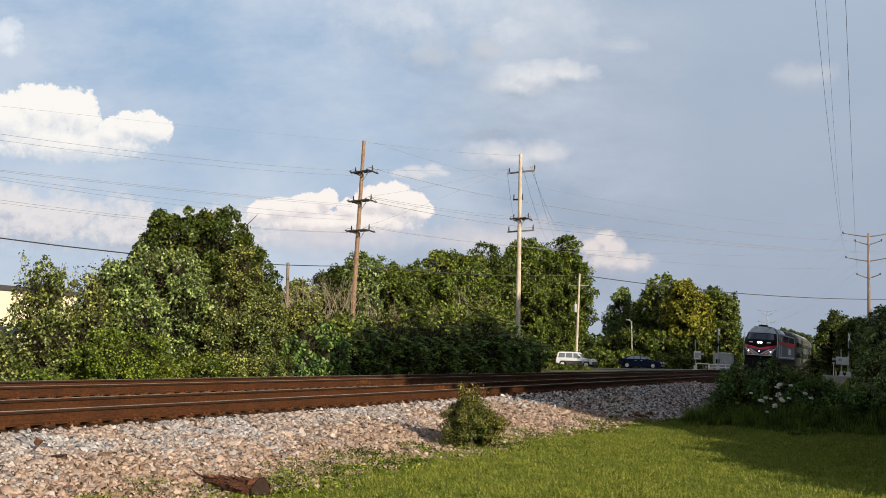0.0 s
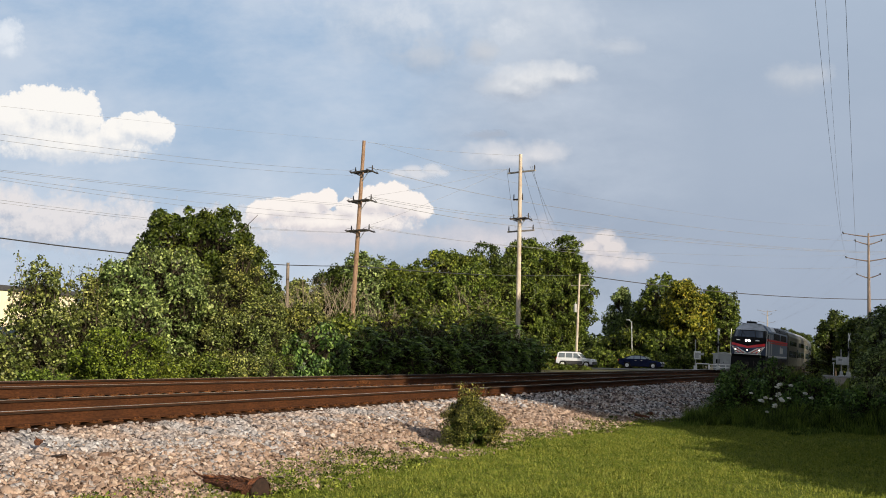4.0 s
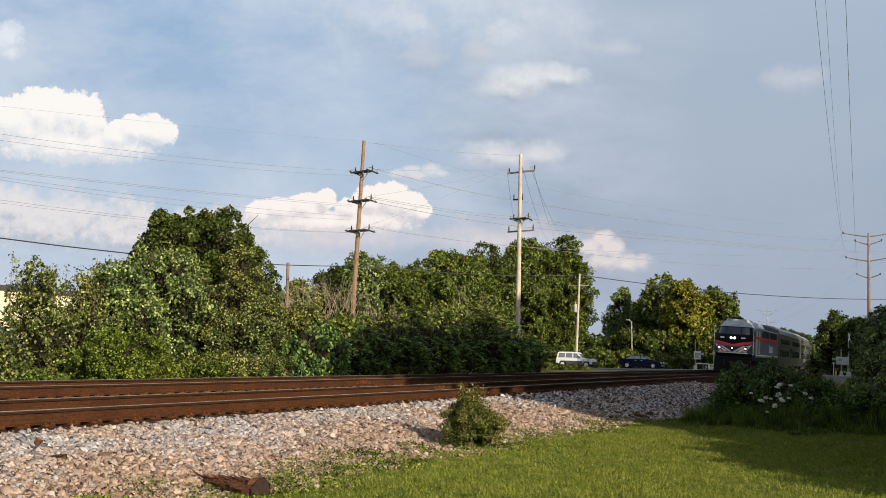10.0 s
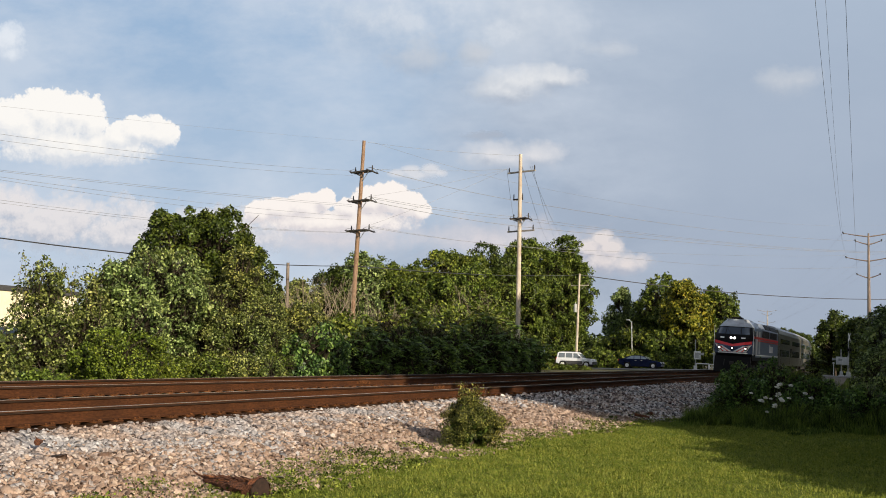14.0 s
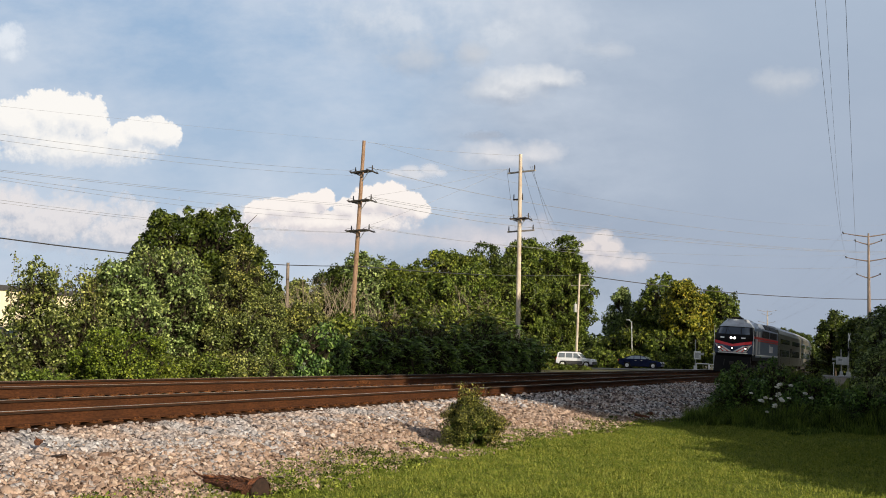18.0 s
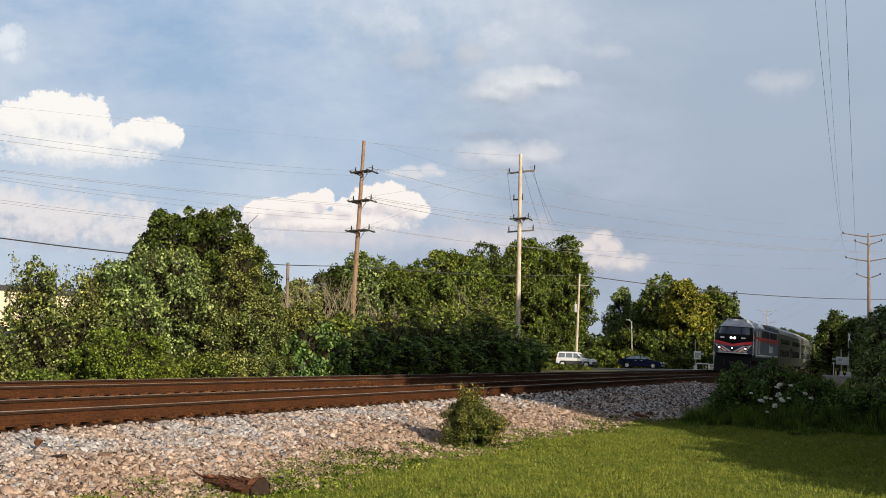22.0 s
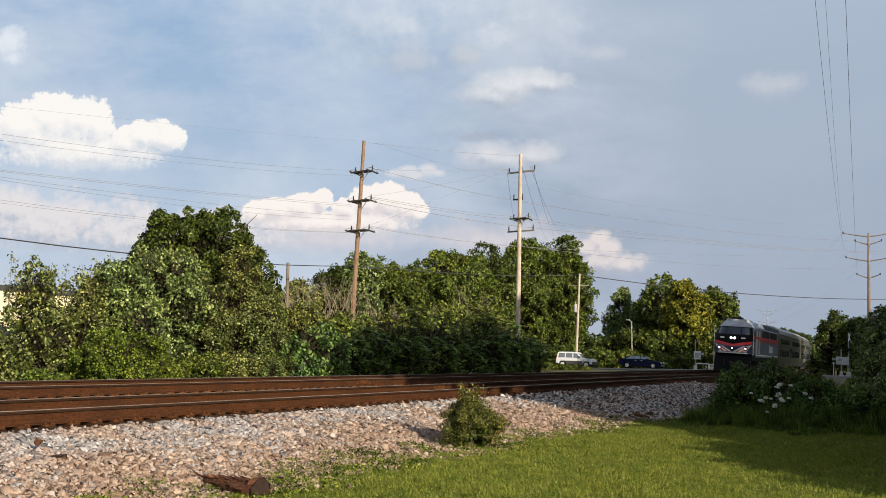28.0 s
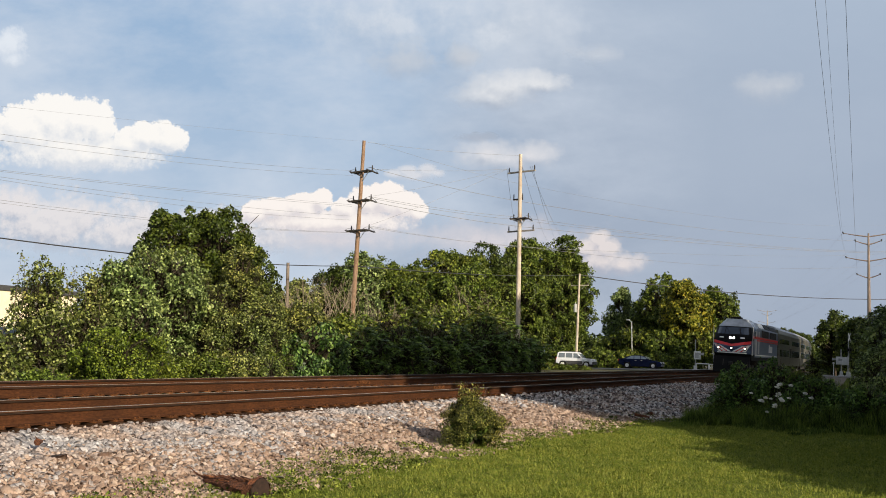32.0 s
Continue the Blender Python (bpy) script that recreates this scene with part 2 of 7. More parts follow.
def grow_limbs(bm, rng, base, top, r, reach, count, seg=7):
    """A bent, tapered trunk with limbs that fork once."""
    base, top = Vector(base), Vector(top)
    k = 5
    pts = [base.lerp(top, i / k) + Vector((rng.normal(), rng.normal(), 0)) * reach * 0.04 * (0 < i) for i in range(k + 1)]
    for i in range(k):
        tube(bm, pts[i], pts[i + 1], r * (1 - 0.15 * i), r * (1 - 0.15 * (i + 1)), seg, False)
    for j in range(count):
        i = int(rng.integers(1, k))
        a = rng.random() * 6.283
        st = pts[i]
        en = st + Vector((math.cos(a), math.sin(a), 0.5 + 0.7 * rng.random())) * reach * (0.5 + 0.4 * rng.random())
        q = r * (0.5 - 0.06 * i)
        mid = st.lerp(en, 0.5) + Vector((0, 0, 0.06 * reach))
        tube(bm, st, mid, q, q * 0.7, 6, False)
        tube(bm, mid, en, q * 0.7, q * 0.25, 5, False)
        b = rng.random() * 6.283
        tube(bm, mid, mid + Vector((math.cos(b), math.sin(b), 0.9)) * reach * 0.35, q * 0.5, q * 0.15, 5, False)


CROWNS = []


def lobed_crown(rng, z0, z1, rx, ry, count, gap):
    """The lobes of a crown: a core and rounded masses set round it, as rows of centre and radii."""
    c, rad = np.array((0, 0, (z0 + z1) / 2)), np.array((rx, ry, (z1 - z0) / 2))
    rows = [np.concatenate([c, rad * 0.6])]
    flat = min(1.0, 1.25 * max(rx, ry) / rad[2])
    for i in range(count):
        z = 1 - 1.75 * (i + 0.5) / count
        a = 2.39996 * i + 0.7 * rng.random()
        q = math.sqrt(max(0.0, 1 - z * z))
        k = 0.32 + 0.2 * rng.random()
        d = np.array((q * math.cos(a), q * math.sin(a), z)) * (1 + gap * rng.normal())
        size = rad * k * np.array((1, 1, max(0.42, 0.85 * flat)))
        rows.append(np.concatenate([c + d * (rad - size), size]))
    return np.array(rows)


def leaders_crown(rng, z0, z1, r, count):
    """The lobes of a young tree: upright leaders of uneven height, each narrowing to its tip."""
    rows = []
    for i in range(count):
        a, q = 2.39996 * i + 0.5 * rng.random(), r * 0.78 * math.sqrt((i + 0.3) / count)
        top = z1 * (1 - 0.16 * (q / r) - 0.14 * rng.random() * (i > 0))
        for k, w in enumerate((0.5, 0.46, 0.36, 0.22)):
            t = (k + 0.5) / 4
            z = z0 + (top - z0) * t
            lean = 0.55 + 0.6 * t
            rows.append((q * math.cos(a) * lean, q * math.sin(a) * lean, z, r * w, r * w, (top - z0) * 0.17))
    return np.array(rows)


def spray_crown(rng, lob, size, spray, cover, dens, z0, frond=False, droop=0.4):
    """Leaves in domed sprays over the lobes of a crown; between the sprays one looks into its shade."""
    p = 1.6
    area = 12.57 * (((lob[:, 3] * lob[:, 4]) ** p + 2 * (lob[:, 3] * lob[:, 5]) ** p) / 3) ** (1 / p)
    n = int(0.92 * cover * area.sum() / (3.14 * spray * spray))
    pick = rng.choice(len(lob), n, p=area / area.sum())
    d = rng.normal(size=(n, 3))
    d[:, 2] += 0.35
    d = unit_rows(d)
    c = lob[pick, :3] + d * lob[pick, 3:] * (0.9 + 0.22 * rng.random((n, 1)) + 0.22 * (rng.random((n, 1)) < 0.08))
    inside = np.min(np.linalg.norm((c[:, None, :] - lob[None, :, :3]) / lob[None, :, 3:], axis=2), axis=1)
    f = 2.2 / max(spray * 3.5, 0.8)
    open_sky = np.sin(c[:, 0] * f + 1.3 * np.sin(c[:, 2] * f)) * np.sin(c[:, 1] * f + 2) + np.sin(c[:, 2] * f * 1.3 + c[:, 0] * f * 0.4)
    keep = (inside > 0.84) & (c[:, 2] > z0) & (open_sky + 0.5 * rng.normal(size=n) > (-0.92 if size > 0.15 else -0.72))
    c, d = c[keep], d[keep]
    n = len(c)
    per = max(6, int(1.75 * dens * 3.14 * spray * spray / (0.5 * size * size)))
    axis = unit_rows(d * 0.8 + np.array((0, 0, 0.5)) + 0.28 * rng.normal(size=(n, 3)))
    e1 = unit_rows(np.cross(axis, rng.normal(size=(n, 3))))
    e2 = np.cross(axis, e1)
    big = spray * (0.5 + 0.6 * rng.random(n))
    ax, s = np.repeat(axis, per, 0), np.repeat(big, per)[:, None]
    a1, a2, cc = np.repeat(e1, per, 0), np.repeat(e2, per, 0), np.repeat(c, per, 0)
    m = n * per
    if frond:
        # long drooping fronds: paired leaflets along stalks that part from the tip of a branch
        stalks = max(3, per // 14)
        k = np.tile(np.arange(per), n)
        ang = (k % stalks) * (6.283 / stalks) + np.repeat(rng.random(n) * 6.283, per)
        t = ((k // stalks) + 0.5) / math.ceil(per / stalks)
        radial = np.cos(ang)[:, None] * a1 + np.sin(ang)[:, None] * a2
        radial = unit_rows(radial + 0.35 * ax)
        side = unit_rows(np.cross(radial, np.array((0, 0, 1.0))))
        hand = np.where((k // stalks) % 2 == 0, 1.0, -1.0)[:, None]
        q = cc + radial * s * 1.5 * t[:, None] + side * hand * size * 0.45 + np.array((0, 0, -0.7)) * s * (t ** 2)[:, None]
        nor = unit_rows(np.array((0, 0, 0.9)) + 0.45 * radial + 0.25 * rng.normal(size=(m, 3)))
        way = unit_rows(side * hand + 0.55 * radial + np.array((0, 0, -0.3)))
    else:
        r, ang = np.sqrt(rng.random(m))[:, None], rng.random(m)[:, None] * 6.283
        radial = np.cos(ang) * a1 + np.sin(ang) * a2
        q = cc + radial * r * s - ax * s * (1.25 * r * r - 0.3) + rng.normal(size=(m, 3)) * s * (0.28 if size > 0.15 else 0.16)
        nor = unit_rows(ax * 0.8 + 0.9 * radial * r + 0.75 * rng.normal(size=(m, 3)))
        way = unit_rows(radial + 0.5 * rng.normal(size=(m, 3)) + np.array((0, 0, -droop)))
    # larger leaves in the depth of the crown
    k = int(n * per * 0.42)
    j = rng.choice(len(lob), k, p=area / area.sum())
    deep = lob[j, :3] + unit_rows(rng.normal(size=(k, 3))) * lob[j, 3:] * (0.42 + 0.4 * rng.random((k, 1)))
    deep[:, 2] = np.maximum(deep[:, 2], z0)
    return q, nor, way, deep, c


def leaf_quads(q, nor, way, size, rng, spread=0.42, simple=False):
    """Folded leaves with a given face and direction; simple ones, far off, have three corners."""
    n = len(q)
    side = unit_rows(np.cross(nor, way))
    way = np.cross(side, nor)
    s = (size * (0.7 + 0.6 * rng.random(n)))[:, None]
    fold = nor * s * 0.1
    if simple:
        v = np.stack([q - way * s * 0.45 + side * s * spread * 1.2, q + way * s * 0.75, q - way * s * 0.45 - side * s * spread * 1.2], 1)
        return v.reshape(-1, 3), np.arange(n * 3).reshape(n, 3)
    v = np.stack([q - way * s * 0.5, q + side * s * spread + fold, q + way * s * 0.6, q - side * s * spread + fold], 1)
    return v.reshape(-1, 3), np.arange(n * 4).reshape(n, 4)


def tree(name, label, x, y, z, height, rx, leaf, size=0.22, spray=0.7, cover=1.0, dens=0.8, trunk=0.16, low=0.1, seed=0, ry=None, lobes=12, category="tree", gap=0.11, frond=False, spread=0.42, droop=0.4, leaders=0):
    rng = np.random.default_rng(seed)
    t = tagged(empty(name, pose(x, y, z)), label, category)
    ry = ry or rx
    lob = leaders_crown(rng, height * low, height, rx, leaders) if leaders else lobed_crown(rng, height * low, height, rx, ry, lobes, gap)
    q, nor, way, deep, tips = spray_crown(rng, lob, size, spray, cover, dens, height * 0.02, frond, droop)
    bm = bmesh.new()
    grow_limbs(bm, rng, (0, 0, -0.3), (0, 0, height * 0.72), trunk, rx, 6)
    spine = np.column_stack([np.zeros(len(tips)), np.zeros(len(tips)), np.clip(tips[:, 2] - 0.5 * np.linalg.norm(tips[:, :2], axis=1), height * 0.08, height * 0.7)])
    for k in range(0, len(tips), max(1, len(tips) // 26)):
        a, b = Vector(spine[k]), Vector(tips[k])
        mid = a.lerp(b, 0.55) + Vector((0, 0, 0.08 * (b - a).length))
        tube(bm, a, mid, trunk * 0.3, trunk * 0.17, 5, False)
        tube(bm, mid, b, trunk * 0.17, trunk * 0.06, 4, False)
    part("trunk", bm, M_BARK, t, smooth=True)
    far = size > 0.15
    v, f = leaf_quads(q, nor, way, size, rng, spread, far)
    k = len(deep) // 2
    v2, f2 = leaf_quads(deep[:k], unit_rows(rng.normal(size=(k, 3))), unit_rows(rng.normal(size=(k, 3))), size * 1.2, rng, spread, far)
    cr = fast_mesh("crown", np.concatenate([v, v2]), np.concatenate([f, f2 + len(v)]), leaf)
    cr.parent = t
    # thin twigs that carry the leaves, coloured near black to imitate crown shade
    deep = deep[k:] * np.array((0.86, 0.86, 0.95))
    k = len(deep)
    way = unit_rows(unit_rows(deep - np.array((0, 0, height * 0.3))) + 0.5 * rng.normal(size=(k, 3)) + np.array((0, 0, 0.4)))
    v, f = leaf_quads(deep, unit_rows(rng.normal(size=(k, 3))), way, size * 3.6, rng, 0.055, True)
    tw = tagged(fast_mesh("crown_shade_twigs", v, f, M_CROWN_SHADE), kind="stuff")
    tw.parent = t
    CROWNS.append((t, x, y, z, height))
    return t


# ---- sky and clouds ----
SKY_GLOW = 0.765
SKYLINE = VIEW.to_3x3().to_4x4()


def facing(px, py, far):
    """The pose, square to the line of sight, of a far sheet whose centre lies px, py hundredths of the view off its axis."""
    k = far / 18.5187
    return Matrix.Translation(EYE) @ SKYLINE @ Matrix.Translation((px * k, py * k, -far))


def sheet(name, w, h, far, mat):
    """An upright sheet of w by h hundredths of the view at a distance."""
    k = far / 18.5187
    v = [(-w * k, -h * k, 0), (w * k, -h * k, 0), (w * k, h * k, 0), (-w * k, h * k, 0)]
    return mesh_object(name, v, [(0, 1, 2, 3)], mat)


def math_node(n, l, op, a, b=None, clamp=False):
    m = n.new("ShaderNodeMath")
    m.operation, m.use_clamp = op, clamp
    for i, v in enumerate((a, b)):
        if v is None:
            continue
        if isinstance(v, (int, float)):
            m.inputs[i].default_value = v
        else:
            l.new(v, m.inputs[i])
    return m.outputs[0]


def view_coords(n, l, far, shift=(0, 0)):
    t = n.new("ShaderNodeTexCoord")
    mp = n.new("ShaderNodeMapping")
    k = 18.5187 / far
    mp.inputs["Scale"].default_value = (k, k, k)
    mp.inputs["Location"].default_value = (*shift, 0)
    l.new(t.outputs["Object"], mp.inputs["Vector"])
    return mp.outputs["Vector"]


def sky_noise(n, l, vec, scale, detail=6, rough=0.55, stretch=(1, 1, 1), seed=0.0):
    mp = n.new("ShaderNodeMapping")
    mp.inputs["Scale"].default_value = stretch
    mp.inputs["Location"].default_value = (seed, seed * 1.7, seed * 0.3)
    l.new(vec, mp.inputs["Vector"])
    x = n.new("ShaderNodeTexNoise")
    x.inputs["Scale"].default_value, x.inputs["Detail"].default_value, x.inputs["Roughness"].default_value = scale, detail, rough
    l.new(mp.outputs["Vector"], x.inputs["Vector"])
    return x.outputs["Fac"]


def sky_backdrop():
    far = 4400
    m = bpy.data.materials.new("summer evening sky")
    m.use_nodes = True
    n, l = m.node_tree.nodes, m.node_tree.links
    vec = view_coords(n, l, far)
    sep = n.new("ShaderNodeSeparateXYZ")
    l.new(vec, sep.inputs[0])
    up = math_node(n, l, "MULTIPLY_ADD", sep.outputs["Y"], 0.1)
    n[-1].inputs[2].default_value = 0.5
    across = math_node(n, l, "MULTIPLY_ADD", sep.outputs["X"], 1 / 16)
    n[-1].inputs[2].default_value = 0.5
    left = ramp(n, l, up, [(0.2, (0.60, 0.61, 0.68)), (0.5, (0.455, 0.56, 0.695)), (0.95, (0.295, 0.445, 0.65))])
    right = ramp(n, l, up, [(0.2, (0.35, 0.405, 0.495)), (0.45, (0.355, 0.418, 0.527)), (0.95, (0.395, 0.478, 0.60))])
    warp = sky_noise(n, l, vec, 0.25, 4, 0.5, (1, 1.5, 1), 3.0)
    side = math_node(n, l, "ADD", across, math_node(n, l, "MULTIPLY_ADD", warp, 0.5))
    n[-2].inputs[2].default_value = -0.25
    f = ramp(n, l, side, [(0.38, (0, 0, 0)), (0.62, (1, 1, 1))])
    base = blend(n, l, f, left, right)
    wisp = sky_noise(n, l, vec, 0.42, 7, 0.6, (0.75, 1.5, 1), 9.0)
    thin = ramp(n, l, wisp, [(0.36, (0, 0, 0)), (0.64, (0.82, 0.82, 0.82))])
    fade = ramp(n, l, across, [(0.0, (0.8, 0.8, 0.8)), (0.6, (0.75, 0.75, 0.75)), (0.8, (0.1, 0.1, 0.1))])
    thin = blend(n, l, 1.0, thin, fade, "MULTIPLY")
    col = blend(n, l, thin, base, (0.64, 0.70, 0.79))
    e = n.new("ShaderNodeEmission")
    e.inputs["Strength"].default_value = SKY_GLOW
    l.new(col, e.inputs["Color"])
    l.new(e.outputs[0], n["Material Output"].inputs["Surface"])
    ob = sheet("backdrop", 11.5, 7.0, far, m)
    ob.matrix_basis = facing(0, 0, far)
    tagged(ob, "blue-grey evening sky with thin high cloud", "sky", kind="structure")


sky_backdrop()


def lobes_field(n, l, vec, blobs, amp, billow, grain, seed):
    """Where a cloud is thick: its rounded lobes, puffed out by cells and torn by noise."""
    total = None
    for x, y, rx, ry in blobs:
        mp = n.new("ShaderNodeMapping")
        mp.inputs["Location"].default_value = (-x / rx, -y / ry, 0)
        mp.inputs["Scale"].default_value = (1 / rx, 1 / ry, 1)
        l.new(vec, mp.inputs["Vector"])
        ln = n.new("ShaderNodeVectorMath")
        ln.operation = "LENGTH"
        l.new(mp.outputs["Vector"], ln.inputs[0])
        d = math_node(n, l, "SUBTRACT", 1.0, ln.outputs["Value"])
        if total is None:
            total = d
        else:
            total = math_node(n, l, "SMOOTH_MAX", total, d)
            n[-1].inputs[2].default_value = 0.1
    if billow:
        total = math_node(n, l, "MULTIPLY", total, 1.6)
    g = sky_noise(n, l, vec, grain, 8, 0.62, (1, 1, 1), seed)
    t = math_node(n, l, "MULTIPLY_ADD", g, amp * 2.2)
    n[-1].inputs[2].default_value = -amp * 1.1
    total = math_node(n, l, "ADD", total, t)
    if billow:
        for scale, share in ((2.4, 0.45), (5.5, 0.42), (11.0, 0.34), (23.0, 0.2)):
            mp = n.new("ShaderNodeMapping")
            mp.inputs["Location"].default_value = (seed, seed * 0.7, 0)
            l.new(vec, mp.inputs["Vector"])
            v = n.new("ShaderNodeTexVoronoi")
            v.feature, v.voronoi_dimensions = "SMOOTH_F1", "2D"
            v.inputs["Scale"].default_value, v.inputs["Smoothness"].default_value = scale, 0.35
            l.new(mp.outputs["Vector"], v.inputs["Vector"])
            k = math_node(n, l, "MULTIPLY_ADD", v.outputs["Distance"], -billow * share * 1.6)
            n[-1].inputs[2].default_value = billow * share * 0.7
            total = math_node(n, l, "ADD", total, k)
    return total


def cloud(label, cx, cy, blobs, far, edge, bright, dim, amp=0.9, seed=0.0, most=1.0, grain=2.2, base=0.8, billow=0.0):
    """A far bank of cloud: lobes given about its centre; sunlit from above on one side, grey beneath."""
    m = bpy.data.materials.new("cloud")
    m.use_nodes = True
    n, l = m.node_tree.nodes, m.node_tree.links
    vec = view_coords(n, l, far)
    dens = lobes_field(n, l, vec, blobs, amp, billow, grain, seed)
    off = n.new("ShaderNodeMapping")
    off.inputs["Location"].default_value = (0.08, 0.13, 0)
    l.new(vec, off.inputs["Vector"])
    towards = lobes_field(n, l, off.outputs["Vector"], blobs, amp, billow, grain, seed)
    slope = math_node(n, l, "SUBTRACT", dens, towards)
    sep = n.new("ShaderNodeSeparateXYZ")
    l.new(vec, sep.inputs[0])
    lo, hi = min(b[1] - b[3] for b in blobs), max(b[1] + b[3] for b in blobs)
    h = math_node(n, l, "MULTIPLY_ADD", sep.outputs["Y"], 1 / (hi - lo))
    n[-1].inputs[2].default_value = -lo / (hi - lo)
    soft = math_node(n, l, "SUBTRACT", 0.5 if billow else 0.55, h, True)
    dens = math_node(n, l, "SUBTRACT", dens, math_node(n, l, "MULTIPLY", soft, base))
    dens = math_node(n, l, "DIVIDE", dens, math_node(n, l, "MULTIPLY_ADD", soft, base * 6))
    n[-2].inputs[2].default_value = 1.0
    alpha = ramp(n, l, dens, [(0.0, (0, 0, 0)), (edge * 0.45, (most * 0.6, most * 0.6, most * 0.6)), (edge, (most, most, most))])
    g2 = sky_noise(n, l, vec, grain * 1.3, 6, 0.6, (1, 1, 1), seed + 5.3)
    sh = math_node(n, l, "ADD", math_node(n, l, "MULTIPLY", h, 0.7), math_node(n, l, "MULTIPLY", g2, 0.5))
    sh = math_node(n, l, "ADD", sh, math_node(n, l, "MULTIPLY_ADD", slope, 0.45))
    n[-2].inputs[2].default_value = 0.16
    col = ramp(n, l, sh, [(0.4, dim), (0.7, tuple(0.35 * a + 0.65 * b for a, b in zip(dim, bright))), (0.95, bright)])
    e = n.new("ShaderNodeEmission")
    e.inputs["Strength"].default_value = SKY_GLOW
    l.new(col, e.inputs["Color"])
    tr = n.new("ShaderNodeBsdfTransparent")
    mx = n.new("ShaderNodeMixShader")
    l.new(alpha, mx.inputs[0])
    l.new(tr.outputs[0], mx.inputs[1])
    l.new(e.outputs[0], mx.inputs[2])
    l.new(mx.outputs[0], n["Material Output"].inputs["Surface"])
    w = max(abs(b[0]) + b[2] for b in blobs) * 1.4
    hh = max(abs(b[1]) + b[3] for b in blobs) * 1.6
    ob = sheet("cloud", w, hh, far, m)
    ob.matrix_basis = facing(cx, cy, far)
    tagged(ob, label, "cloud", "clouds in the sky", "structure")
    return ob, cx, cy, far


